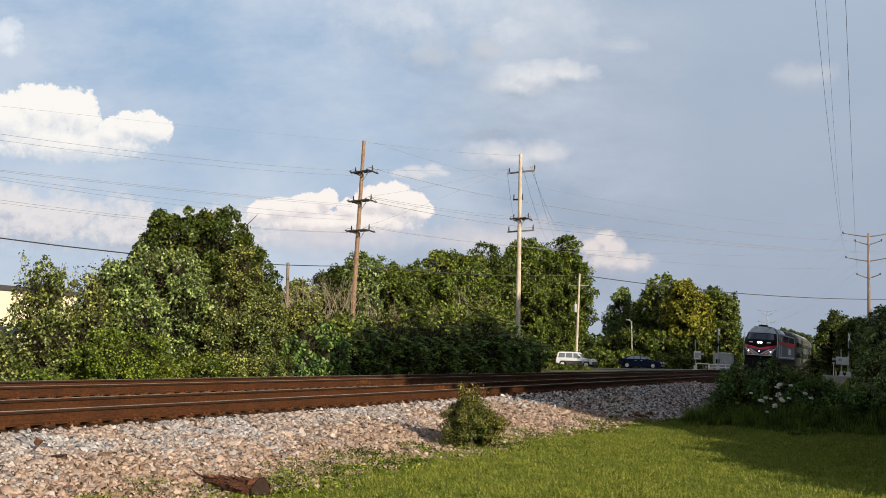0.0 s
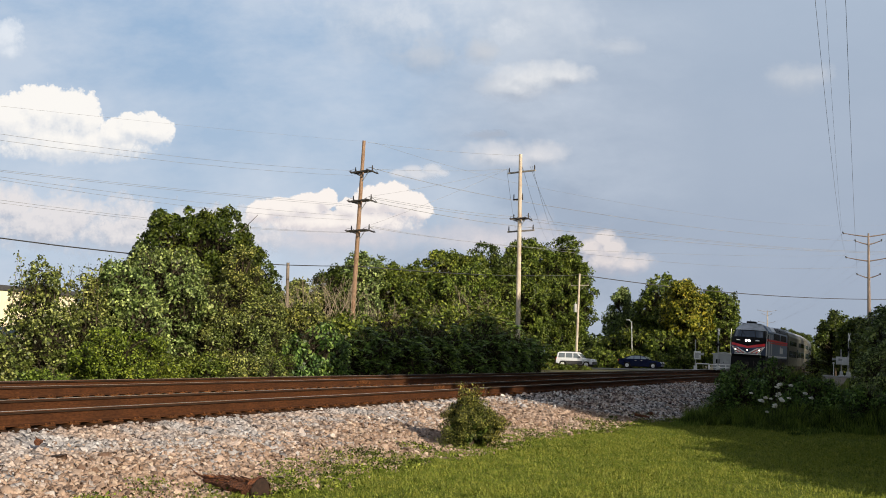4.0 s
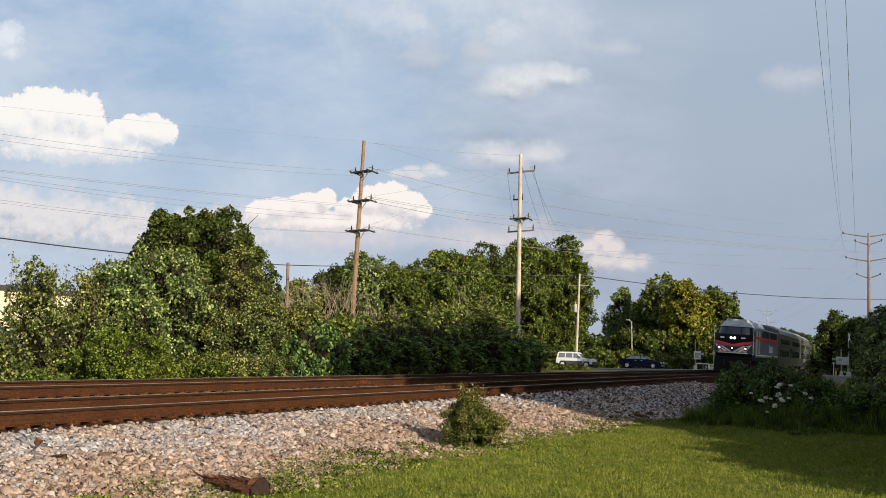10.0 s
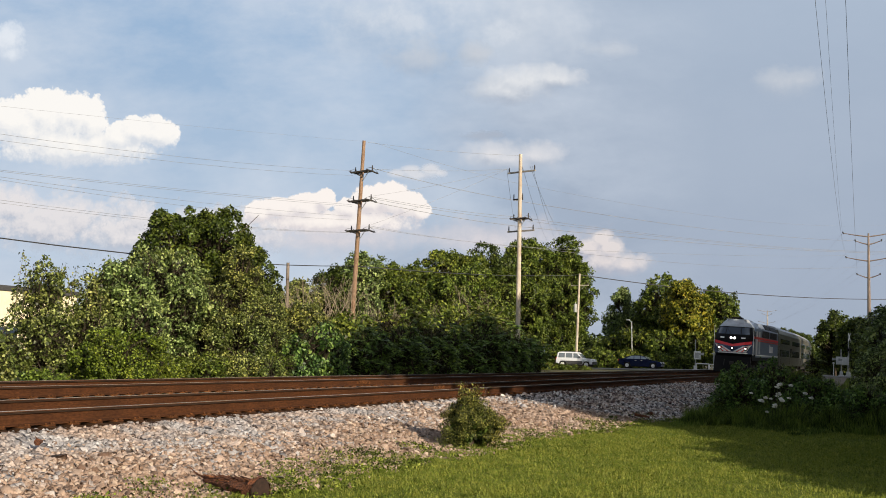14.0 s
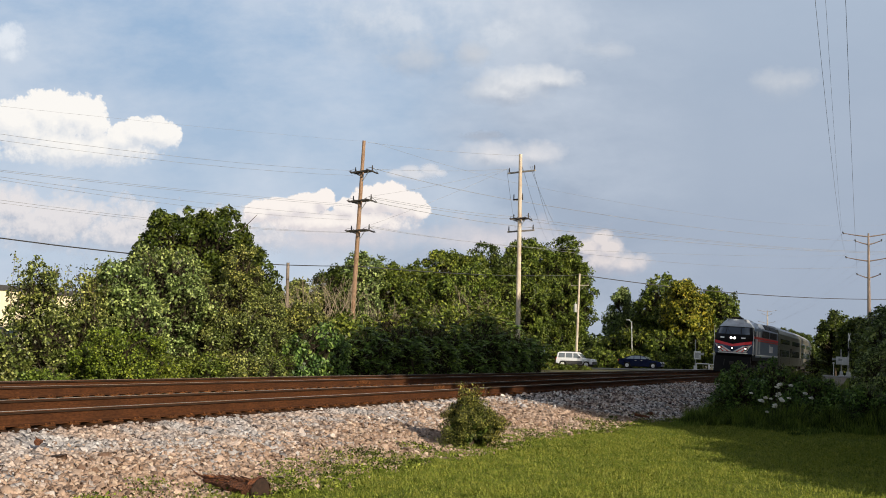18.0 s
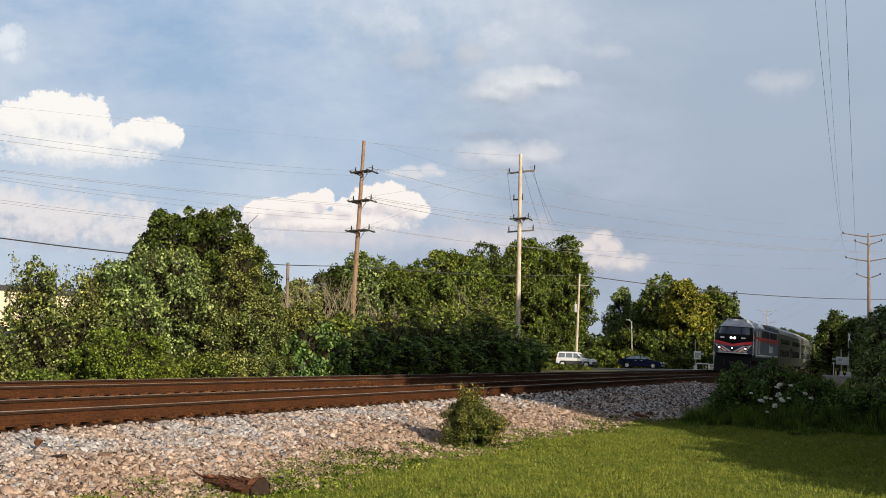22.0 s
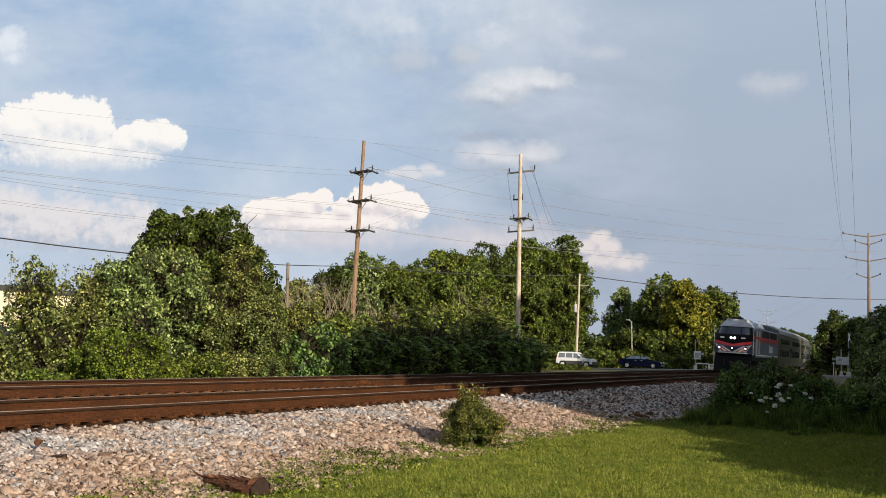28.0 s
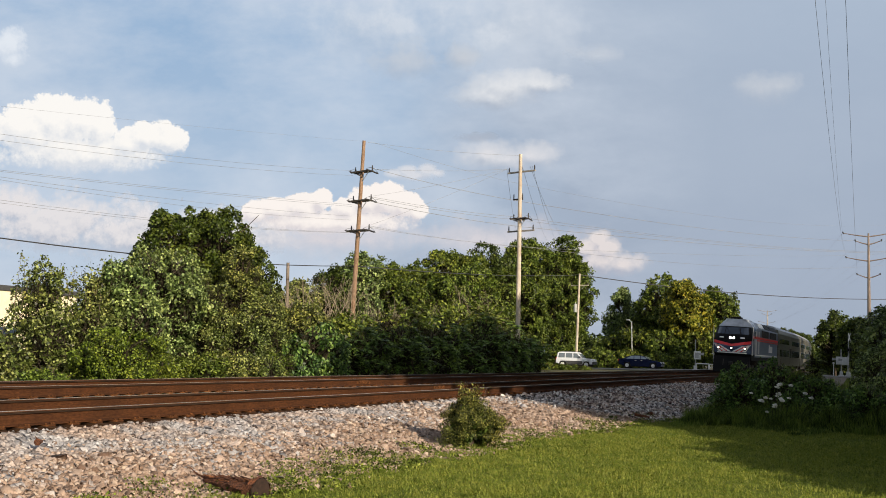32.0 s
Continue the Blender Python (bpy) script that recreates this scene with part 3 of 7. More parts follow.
WHITE = (0.97, 0.94, 0.90)
CLOUDS = [
    (cloud("bright white heaped cloud with a flat grey base", -6.37, 2.12, [(-1.25, 0.16, 0.62, 0.52), (-0.8, 0.36, 0.58, 0.44), (-0.3, 0.31, 0.56, 0.42), (0.02, 0.22, 0.3, 0.44), (0.85, 0.03, 0.5, 0.3), (1.25, -0.02, 0.36, 0.32), (0.55, -0.08, 0.46, 0.26), (-0.2, -0.3, 1.9, 0.42)], 4100, 0.22, WHITE, (0.70, 0.73, 0.78), 0.5, 2.0, 0.98, 3.0, 1.0, 0.42), 0.28, -0.18),
    (cloud("bright heaped cloud low over the trees", -1.84, 0.69, [(-1.35, -0.05, 0.34, 0.24), (-1.0, 0.02, 0.42, 0.22), (-0.55, 0.07, 0.46, 0.24), (-0.22, 0.17, 0.24, 0.2), (0.6, 0.15, 0.4, 0.3), (0.9, 0.2, 0.42, 0.3), (1.25, 0.09, 0.36, 0.27), (1.5, -0.03, 0.2, 0.18), (0.25, 0.02, 0.32, 0.22), (0, -0.24, 1.9, 0.28)], 4150, 0.22, (0.97, 0.90, 0.85), (0.74, 0.69, 0.70), 0.48, 7.0, 0.98, 3.2, 1.0, 0.36), -0.1, 0.0),
    (cloud("small heaped cloud low over the trees", 2.99, 0.05, [(-0.12, 0.12, 0.24, 0.2), (-0.32, -0.04, 0.3, 0.22), (0.02, -0.04, 0.28, 0.24), (-0.1, -0.3, 0.6, 0.36), (0.3, -0.34, 0.6, 0.26)], 4160, 0.8, (0.80, 0.73, 0.71), (0.52, 0.51, 0.57), 0.5, 11.0, 0.9, 3.2, 0.8, 0.34), -0.1, 0.0),
    (cloud("soft pale cloud", 1.68, 3.0, [(0, 0, 0.95, 0.42), (-0.3, -0.14, 0.8, 0.34), (0.5, 0.1, 0.65, 0.3)], 4050, 0.8, (0.78, 0.79, 0.81), (0.40, 0.44, 0.52), 0.75, 13.0, 0.85, 1.8, 0.4), -0.5, -0.17),
    (cloud("faint soft cloud", 6.35, 3.02, [(0, 0, 0.75, 0.38), (0.25, 0.05, 0.5, 0.3)], 4060, 1.0, (0.60, 0.63, 0.68), (0.47, 0.52, 0.60), 0.8, 17.0, 0.7, 1.8, 0.4), -0.65, -0.18),
    (cloud("faint soft cloud", 3.2, 3.57, [(0, 0, 0.55, 0.24)], 4070, 1.0, (0.64, 0.67, 0.72), (0.5, 0.55, 0.63), 0.8, 19.0, 0.65, 1.8, 0.4), -0.45, -0.15),
    (cloud("soft grey cloud", -0.2, 3.4, [(0, 0, 0.7, 0.42), (0.95, 0.1, 0.4, 0.26)], 4080, 1.0, (0.60, 0.62, 0.66), (0.44, 0.47, 0.53), 0.85, 23.0, 0.7, 1.8, 0.4), -0.4, -0.1),
    (cloud("soft pale cloud", -7.75, 3.75, [(0, 0, 0.4, 0.35), (0.1, -0.25, 0.35, 0.3)], 4090, 0.5, (0.85, 0.88, 0.92), (0.6, 0.66, 0.75), 0.9, 29.0, 0.7), 0.06, -0.17),
    (cloud("small pale cloud", -0.42, 1.36, [(-0.1, 0.03, 0.2, 0.13), (0.24, 0.04, 0.2, 0.13), (-0.34, -0.03, 0.2, 0.1), (0.42, -0.02, 0.16, 0.09), (0.02, -0.07, 0.5, 0.11)], 4170, 0.9, (0.76, 0.75, 0.77), (0.6, 0.62, 0.68), 0.55, 31.0, 0.72, 4.0, 0.5, 0.4), -0.1, 0.0),
    (cloud("thin pale cloud", 1.2, 1.55, [(0, 0, 1.15, 0.4), (0.5, 0.1, 0.6, 0.3), (-0.3, 0.12, 0.7, 0.28)], 4180, 1.0, (0.76, 0.75, 0.77), (0.46, 0.49, 0.56), 0.7, 37.0, 0.85), -0.15, 0.0),
    (cloud("dark wisp of cloud", 0.78, 2.0, [(0, 0, 0.4, 0.14), (0.2, 0.04, 0.3, 0.1)], 4055, 0.6, (0.42, 0.46, 0.54), (0.4, 0.44, 0.52), 0.8, 53.0, 0.6), -0.2, -0.05),
    (cloud("hazy low cloud bank", -6.4, 0.35, [(-0.6, 0.1, 1.9, 0.62), (0.8, -0.1, 1.9, 0.6), (2.2, -0.1, 1.5, 0.5), (-1.2, 0.4, 0.8, 0.4)], 4200, 1.0, (0.80, 0.76, 0.76), (0.48, 0.51, 0.59), 1.15, 41.0, 0.9, 2.4, 0.4, 0.5), 0.1, -0.03),
    (cloud("hazy low cloud bank", -0.4, 0.0, [(-1.4, 0.1, 2.4, 0.55), (1.3, 0.05, 2.2, 0.55)], 4210, 1.1, (0.72, 0.67, 0.69), (0.52, 0.53, 0.6), 0.8, 43.0, 0.8), -0.05, 0.0),
    (cloud("thin high cloud", 0.2, 4.0, [(-0.6, 0.0, 2.1, 1.1), (1.1, -0.2, 1.9, 1.0)], 4220, 1.5, (0.70, 0.74, 0.80), (0.56, 0.62, 0.70), 1.0, 47.0, 0.72, 1.4, 0.3), -0.3, -0.1),
]


# ---- ground ----
LAWN = -0.8


def ground_height(x, y):
    """Lawn, ballast bank, track bed, and the lower verge beyond."""
    edge = 8.0 - 0.09 * max(0.0, x - 22) + 0.35 * math.sin(x * 0.9) * 0.4
    edge = max(edge, 5.2)
    if y < edge:
        return LAWN
    if y < 11.3:
        return LAWN + (y - edge) / (11.3 - edge) * (-0.37 - LAWN)
    if y < 19.6:
        return -0.41 + 0.018 * (y - 11.3)
    if y < 21.5:
        return -0.26 - (y - 19.6) * 0.132
    return -0.51


ROAD_X, ROAD_HALF = 118.0, 4.2
ROAD_Z = [(-300, -0.6), (-40, -0.45), (0, -0.2), (11, -0.042), (18.2, 0.139), (22, 0.05), (30, -0.1), (40, -0.3), (120, -0.5), (400, -0.5)]


def road_height(y):
    for (a, za), (b, zb) in zip(ROAD_Z, ROAD_Z[1:]):
        if y <= b:
            return za + (zb - za) * max(0.0, y - a) / (b - a)
    return -0.5


def build_ground():
    xs = [-3000, -600, -120, -30, -8] + [i * 0.8 for i in range(-5, 80)] + [70, 80, 90, 98, 102, 106, 110, 113, 118, 123, 126, 130, 134, 140, 180, 300, 700, 1500, 3000]
    ys = [-3000, -600, -120, -40, -20, -10, -5] + [i * 0.5 for i in range(-6, 50)] + [26, 30, 36, 44, 60, 100, 200, 500, 1500, 3500]
    verts, faces, k = [], [], len(ys)
    for x in xs:
        near = min(1.0, max(0.0, (14 - abs(x - ROAD_X)) / 9.0))
        for y in ys:
            z = ground_height(x, y)
            if y < 11.3 or y > 19.6:
                z = z * (1 - near) + (road_height(y) - 0.12) * near
            elif near == 1.0:
                z = min(z, -0.24)
            if -5 < y < 8 and -5 < x < 60:
                z += 0.03 * noise.noise((x * 0.4, y * 0.4, 0))
            verts.append((x, y, z))
    for i in range(len(xs) - 1):
        for j in range(k - 1):
            a = i * k + j
            faces.append((a, a + k, a + k + 1, a + 1))
    g = mesh_object("ground", verts, faces, [M_EARTH, M_LAWN, M_BALLAST], True)
    for p in g.data.polygons:
        c = p.center
        if -200 < c.x < 112 and abs(c.y) < 25:
            e = max(8.0 - 0.09 * max(0.0, c.x - 22), 5.2)
            p.material_index = 1 if c.y < e - 0.1 else 2 if c.y < 20.0 else 0
    tagged(g, "mown green lawn rising into a grey ballast bank and weedy ground", "ground", kind="structure")


build_ground()

# ---- road over the tracks ----
bm = bmesh.new()
rows = []
for y, z in ROAD_Z:
    rows.append([bm.verts.new((ROAD_X + dx, y, z + dz)) for dx, dz in ((-ROAD_HALF, -0.2), (-ROAD_HALF, -0.02), (0, 0.0), (ROAD_HALF, -0.02), (ROAD_HALF, -0.2))])
for a, b in zip(rows, rows[1:]):
    for i in range(4):
        bm.faces.new((a[i], b[i], b[i + 1], a[i + 1]))
bmesh.ops.recalc_face_normals(bm, faces=bm.faces[:])
road = tagged(part("road", bm, M_ROAD), "grey asphalt road crossing the railway at level", "road", kind="structure")


# ---- railway ----
CANT, FAR_DY, FAR_DZ, FAR_CANT = 0.057, 4.266, 0.117, 0.033
RAIL_Y = 12.198
M_PLATE = rough_stuff("rusty tie plate", (0.03, 0.011, 0.004), (0.16, 0.062, 0.02), 9.0, 0.85, 2.0, 0.4, 0.006, 0.0, 0.15)


BEND_X, BEND_R = 122.0, 800.0


def line_at(s, off):
    """A place and heading on the line, s metres along it and off metres to its side: straight, then a bend beyond the road."""
    a = min(max(0.0, (s - BEND_X) / BEND_R), 0.3)
    r = BEND_R - off
    x, y = BEND_X + r * math.sin(a), BEND_R - r * math.cos(a)
    rest = s - BEND_X - BEND_R * a
    return Vector((x + rest * math.cos(a), y + rest * math.sin(a), 0)), a


def along_line(bm, outline, off):
    """An outline (across, up) carried along the line from end to end."""
    rows = []
    for s in [-60.0, BEND_X] + [BEND_X + 8 * i for i in range(1, 31)] + [900.0]:
        p, a = line_at(s, off)
        d = Vector((-math.sin(a), math.cos(a), 0))
        rows.append([bm.verts.new(p + d * (u - off) + Vector((0, 0, z))) for u, z in outline])
    k = len(outline)
    for p, q in zip(rows, rows[1:]):
        for i in range(k):
            bm.faces.new((p[i], q[i], q[(i + 1) % k], p[(i + 1) % k]))
    bm.faces.new(rows[0])
    bm.faces.new(rows[-1][::-1])
    bmesh.ops.recalc_face_normals(bm, faces=bm.faces[:])
    return bm


def rail_profile(y, z):
    """A heavy flat-bottomed rail; z is the top of its head."""
    h = [(-0.076, -0.225), (-0.076, -0.21), (-0.022, -0.192), (-0.0095, -0.172), (-0.0095, -0.055), (-0.03, -0.045), (-0.037, -0.036), (-0.037, -0.008), (-0.028, -0.001)]
    return [(y + a, z + b) for a, b in h] + [(y - a, z + b) for a, b in reversed(h)]


def boxes_mesh(name, rows, mat):
    """Many small upright boxes in one mesh; a row is x0, x1, y0, y1, z0, z1."""
    r = np.array(rows)
    v = np.stack([np.stack([r[:, i], r[:, 2 + j], r[:, 4 + k]], 1) for i in (0, 1) for j in (0, 1) for k in (0, 1)], 1).reshape(-1, 3)
    q = np.array([(0, 1, 3, 2), (4, 6, 7, 5), (0, 4, 5, 1), (2, 3, 7, 6), (0, 2, 6, 4), (1, 5, 7, 3)])
    f = (np.arange(len(r))[:, None, None] * 8 + q[None]).reshape(-1, 4)
    return fast_mesh(name, v, f, mat)


def tie_mesh(cant, seed):
    rng = np.random.default_rng(seed)
    bm = bmesh.new()
    box(bm, -0.115, 0.115, -0.55, 2.05, -0.42, -0.25, 0.012)
    for v in bm.verts:
        v.co.z += cant * v.co.y / 1.505
        v.co += Vector(rng.normal(size=3) * 0.004)
    me = bpy.data.meshes.new("tie")
    bm.to_mesh(me)
    bm.free()
    me.materials.append(M_TIE)
    return me


TIES = []


def track(label, y0, z0, cant, seed):
    rng = np.random.default_rng(seed)
    t = tagged(empty("railway_track", pose(0, y0, z0)), label, "railway track", "parallel railway tracks")
    for dy, dz in ((0.0, 0.0), (1.505, cant)):
        bm = bmesh.new()
        along_line(bm, rail_profile(dy, dz), dy)
        r = part("rail", bm, M_RAIL, t, "rust-brown steel rail with a worn head")
        bm = bmesh.new()
        along_line(bm, [(dy - 0.03, dz - 0.005), (dy - 0.03, dz + 0.0025), (dy + 0.0385, dz + 0.0025), (dy + 0.0385, dz - 0.005)], dy)
        part("running_surface", bm, M_RAILTOP, r, "worn grey rail head")
        # thin strip whose dark colour paints in the shadow line under the head
        bm = bmesh.new()
        along_line(bm, [(dy - 0.0395, dz - 0.047), (dy - 0.0395, dz - 0.016), (dy - 0.034, dz - 0.016), (dy - 0.034, dz - 0.047)], dy)
        part("head_flank", bm, M_FLANK, r, "greasy side of the rail head, painted darker as its shadow line")
        for x in (4.0, 31.2, 84.0):
            bm = bmesh.new()
            box(bm, x - 0.45, x + 0.45, dy - 0.035, dy - 0.012, dz - 0.165, dz - 0.055, 0.008)
            for i in range(4):
                tube(bm, (x - 0.33 + i * 0.22, dy - 0.06, dz - 0.11), (x - 0.33 + i * 0.22, dy - 0.02, dz - 0.11), 0.018, None, 6)
            part("joint_bar", bm, M_PLATE, r, "rusty bolted joint bar")
    kinds = [tie_mesh(cant, seed + i) for i in range(4)]
    bm = bmesh.new()
    box(bm, -0.1, 0.1, -0.16, 0.16, -0.253, -0.224, 0.006)
    plate = bpy.data.meshes.new("tie_plate")
    bm.to_mesh(plate)
    bm.free()
    plate.materials.append(M_PLATE)
    plates, spikes = [], []
    x = -6.0
    for i in range(290):
        x += 0.5 + rng.normal() * 0.02
        if z0 == 0:
            TIES.append(x)
        o = new("tie", kinds[i % 4])
        o.parent = t
        push = rng.normal() * 0.05
        o.matrix_basis = pose(x, push, rng.normal() * 0.006, 0, 0, rng.normal() * 1.3)
        for dy, dz in ((0.0, 0.0), (1.505, cant)):
            if dy == 0 and z0 == 0:
                p = new("tie_plate", plate)
                p.parent = t
                p.matrix_basis = pose(x, 0, 0, 0, 0, rng.normal() * 1.5)
            else:
                plates.append((x - 0.1, x + 0.1, dy - 0.16, dy + 0.16, dz - 0.253, dz - 0.224))
            for ex, ey in ((-0.06, -0.1), (0.05, -0.1), (0.05, 0.1)):
                h = 0.01 + 0.03 * rng.random()
                spikes.append((x + ex - 0.012, x + ex + 0.012, dy + ey - 0.016, dy + ey + 0.016, dz - 0.225, dz - 0.212 + h * 0.6))
            spikes.append((x + 0.125, x + 0.15, dy - 0.085, dy + 0.08, dz - 0.24, dz - 0.2))
    for nm, rows, lb in (("plate_iron", plates, "rusty tie plates"), ("spike_iron", spikes, "rusty spikes and rail anchors")):
        o = boxes_mesh(nm, rows, M_PLATE)
        o.parent = t
        tagged(o, lb, kind="stuff")
    return t


track("near railway track with rust-brown rails on dark timber ties", RAIL_Y, 0, CANT, 3)
track("far railway track with rust-brown rails on dark timber ties", RAIL_Y + FAR_DY, FAR_DZ, FAR_CANT, 5)

# timber panels between the rails at the crossing
bm = bmesh.new()
for y in (RAIL_Y + 0.12, RAIL_Y + 0.56, RAIL_Y + 1.0, RAIL_Y + FAR_DY + 0.12, RAIL_Y + FAR_DY + 0.56, RAIL_Y + FAR_DY + 1.0):
    z = -0.012 + 0.0255 * (y - 12.2)
    box(bm, ROAD_X - 4.4, ROAD_X + 4.4, y, y + 0.4, z - 0.1, z + 0.004, 0.01)
tagged(part("crossing_panel", bm, M_TIE), "worn timber panels of the level crossing", "crossing", kind="structure")

# ---- trees and bushes beyond the tracks ----
T_YOUNG = "young tree with sparse dusty green leaves beyond the railway"
T_SHRUB = "dense green shrub beside the far track"


def bush(label, x, y, z, h, r, leaf, seed, size=0.11, spray=0.4, cover=1.0, dens=0.8, name="bush", frond=False, spread=0.42, droop=0.4, low=-0.25, lobes=9):
    return tree(name, label, x, y, z, h, r, leaf, size, spray, cover, dens, 0.05, low, seed, None, lobes, "bush", 0.12, frond, spread, droop)


def shoots(t, rng, count, reach, h, leaf, size):
    """Upright leafy shoots that stand out above a crown."""
    pts, out = [], []
    bm = bmesh.new()
    for _ in range(count):
        a, r = rng.random() * 6.283, reach * rng.random() ** 0.5
        b = Vector((r * math.cos(a), r * math.sin(a), h * 0.6))
        e = b + Vector((rng.normal() * 0.25, rng.normal() * 0.25, h * (0.26 + 0.2 * rng.random())))
        tube(bm, b, e, 0.011, 0.004, 4, False)
        for k in range(40):
            q = b.lerp(e, 0.2 + 0.8 * k / 40)
            d = rng.normal(size=3)
            pts.append(np.array(q) + d * 0.08)
            out.append(d)
    part("shoot", bm, M_BARK, t)
    v, f = leaf_mesh(np.array(pts), size, rng, out=unit_rows(np.array(out)))
    o = fast_mesh("shoot_leaves", v, f, leaf)
    o.parent = t


SWAYING = []
for x, y, h, r, sd in ((22.6, 25.6, 1.9, 1.2, 5), (24.4, 25.6, 2.2, 1.0, 501), (26.0, 25.2, 2.7, 1.0, 502), (27.8, 25.0, 2.9, 1.0, 503), (29.6, 25.8, 3.0, 1.0, 504)):
    bush("dusty olive thicket below the young trees", x, y, -0.5, h, r, L_DRY, sd, 0.09, 0.26, 0.85, 0.75, low=-0.1)
for x, y, h, r, sd in ((26.4, 26.0, 4.35, 1.05, 1), (29.0, 26.2, 4.3, 0.95, 96), (28.1, 25.4, 3.6, 0.9, 3), (30.6, 26.6, 4.6, 0.95, 4)):
    t = tree("tree", T_YOUNG, x, y, -0.5, h, r, L_DRY, 0.09, 0.19, 0.8, 0.75, 0.04, 0.12, sd, leaders=9)
    SWAYING.append((t, x, y, sd))
    shoots(t, np.random.default_rng(sd), 12, r * 0.9, h * 0.98, L_DRY, 0.085)
bush("rounded yellow-green shrub beside the far track", 26.3, 22.5, -0.5, 2.05, 1.6, L_OLIVE, 6, 0.065, 0.22, 1.05, 0.8, lobes=18)
bush("low yellow-green weeds beside the far track", 22.6, 22.0, -0.5, 0.8, 0.9, L_LIGHT, 7, 0.07, 0.2)
for x, y, h, r, sd in ((47.0, 28.4, 3.7, 1.4, 391), (44.6, 27.4, 3.9, 1.1, 392), (49.8, 28.8, 3.3, 1.3, 393)):
    bush("olive-green thicket below the bare shrubs", x, y, -0.5, h, r, L_DRY, sd, 0.11, 0.32)
bush("dusty olive thicket below the young trees", 21.6, 23.6, -0.5, 1.9, 1.3, L_DRY, 21, 0.09, 0.26)
tree("tree", "tall rounded dark green tree", 39.7, 30.0, -0.5, 7.9, 3.2, L_DARK, 0.115, 0.4, 1.0, 0.85, 0.17, 0.22, 8, lobes=32, gap=0.15)
tree("tree", "tall rounded dark green tree", 42.4, 28.8, -0.5, 6.3, 1.6, L_DARK, 0.13, 0.42, 1.1, 0.85, 0.12, 0.15, 18, lobes=10)
for x, y, h, r, sd in ((32.2, 25.8, 5.7, 1.75, 9), (29.6, 25.4, 4.6, 1.15, 10), (29.4, 24.4, 3.1, 1.2, 11), (34.6, 26.6, 5.3, 1.3, 12)):
    t = tree("tree", "leafy pale green tree beyond the railway", x, y, -0.5, h, r, L_PALE, 0.11, 0.34, 1.0, 0.85, 0.08, -0.04, sd, lobes=16, gap=0.1, spread=0.36, droop=0.7)
    shoots(t, np.random.default_rng(sd), 7, r * 0.6, h * 0.98, L_PALE, 0.11)
for x, y, h, r, sd in ((37.2, 25.6, 5.8, 1.25, 13), (33.9, 24.8, 4.3, 1.1, 14), (37.3, 24.4, 4.0, 1.0, 15), (35.6, 24.2, 3.2, 1.1, 16), (39.3, 25.6, 4.7, 0.9, 17)):
    tree("tree", "slender tree with dusty olive leaves", x, y, -0.5, h, r, L_DRY, 0.08, 0.24, 0.8, 0.72, 0.06, -0.03, sd, lobes=16, gap=0.12)
for x, y, h, r, lf, sd in ((39.6, 23.6, 2.7, 1.25, L_BROAD, 19), (42.4, 24.4, 2.7, 1.3, L_BROAD, 20), (44.6, 25.6, 2.9, 1.2, L_BROAD, 22), (38.0, 23.0, 1.5, 0.9, L_BROAD, 33)):
    bush("bright green broad-leaved shrub beside the far track", x, y, -0.5, h, r, lf, sd, 0.149, 0.34, 1.1, 0.95, spread=0.36, droop=1.1)
for x, y, h, r, lf, sd in ((29.0, 22.9, 1.3, 0.9, L_MID, 17), (33.6, 23.2, 1.4, 0.9, L_DRY, 34), (35.2, 22.9, 1.2, 0.9, L_DRY, 96), (31.3, 22.9, 1.4, 0.9, L_MID, 97), (36.7, 23.2, 1.4, 0.8, L_MID, 98)):
    bush(T_SHRUB, x, y, -0.5, h, r, lf, sd, 0.08, 0.27, 0.9, 0.75)
# fronded shrubs in the shade along the far track
for x, y, h, r, lf, sd in ((47.0, 25.0, 2.7, 1.7, L_FROND, 23), (51.0, 24.8, 3.5, 2.2, L_FROND, 24), (55.5, 25.0, 3.6, 2.3, L_FROND, 25), (60.0, 25.2, 3.0, 2.0, L_FROND, 26), (64.5, 25.3, 4.1, 2.6, L_FROND, 27), (69.5, 25.6, 4.0, 2.4, L_FROND, 28), (74.5, 25.6, 3.0, 1.7, L_FROND, 29)):
    bush("dark green shrub with drooping fronds in the shade", x, y, -0.5, h, r, lf, sd, 0.17, 0.5, 1.0, 0.75, frond=True, spread=0.2)
for x, y, h, r, lf, sd in ((78.5, 26.8, 2.1, 1.3, L_DARK, 30), (83.5, 29.0, 1.7, 1.2, L_DARK, 31), (88.5, 30.6, 1.6, 1.3, L_MID, 32)):
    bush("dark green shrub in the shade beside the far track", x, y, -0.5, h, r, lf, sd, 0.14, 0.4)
for x, y, h, r, lf, sd in ((52.6, 29.4, 3.5, 1.5, L_MID, 35), (61.1, 30.6, 4.7, 1.9, L_LIGHT, 36), (56.5, 30.4, 3.9, 1.7, L_MID, 37), (66.0, 31.0, 4.9, 2.1, L_LIGHT, 38), (71.5, 30.4, 5.0, 2.1, L_LIGHT, 39), (77.0, 30.4, 5.3, 2.0, L_LIGHT, 40), (83.0, 31.2, 5.2, 2.0, L_LIGHT, 41), (89.0, 33.2, 4.6, 2.2, L_MID, 42), (98.0, 34.4, 4.6, 2.2, L_DARK, 43), (104.0, 36.0, 4.2, 2.0, L_DARK, 44)):
    bush("tall yellow-green thicket shrub with long shoots", x, y, -0.5, h, r, lf, sd, 0.2, 0.55, 1.0, 0.75, frond=sd in (36, 38, 40, 41), spread=0.24 if sd in (36, 38, 40, 41) else 0.4)
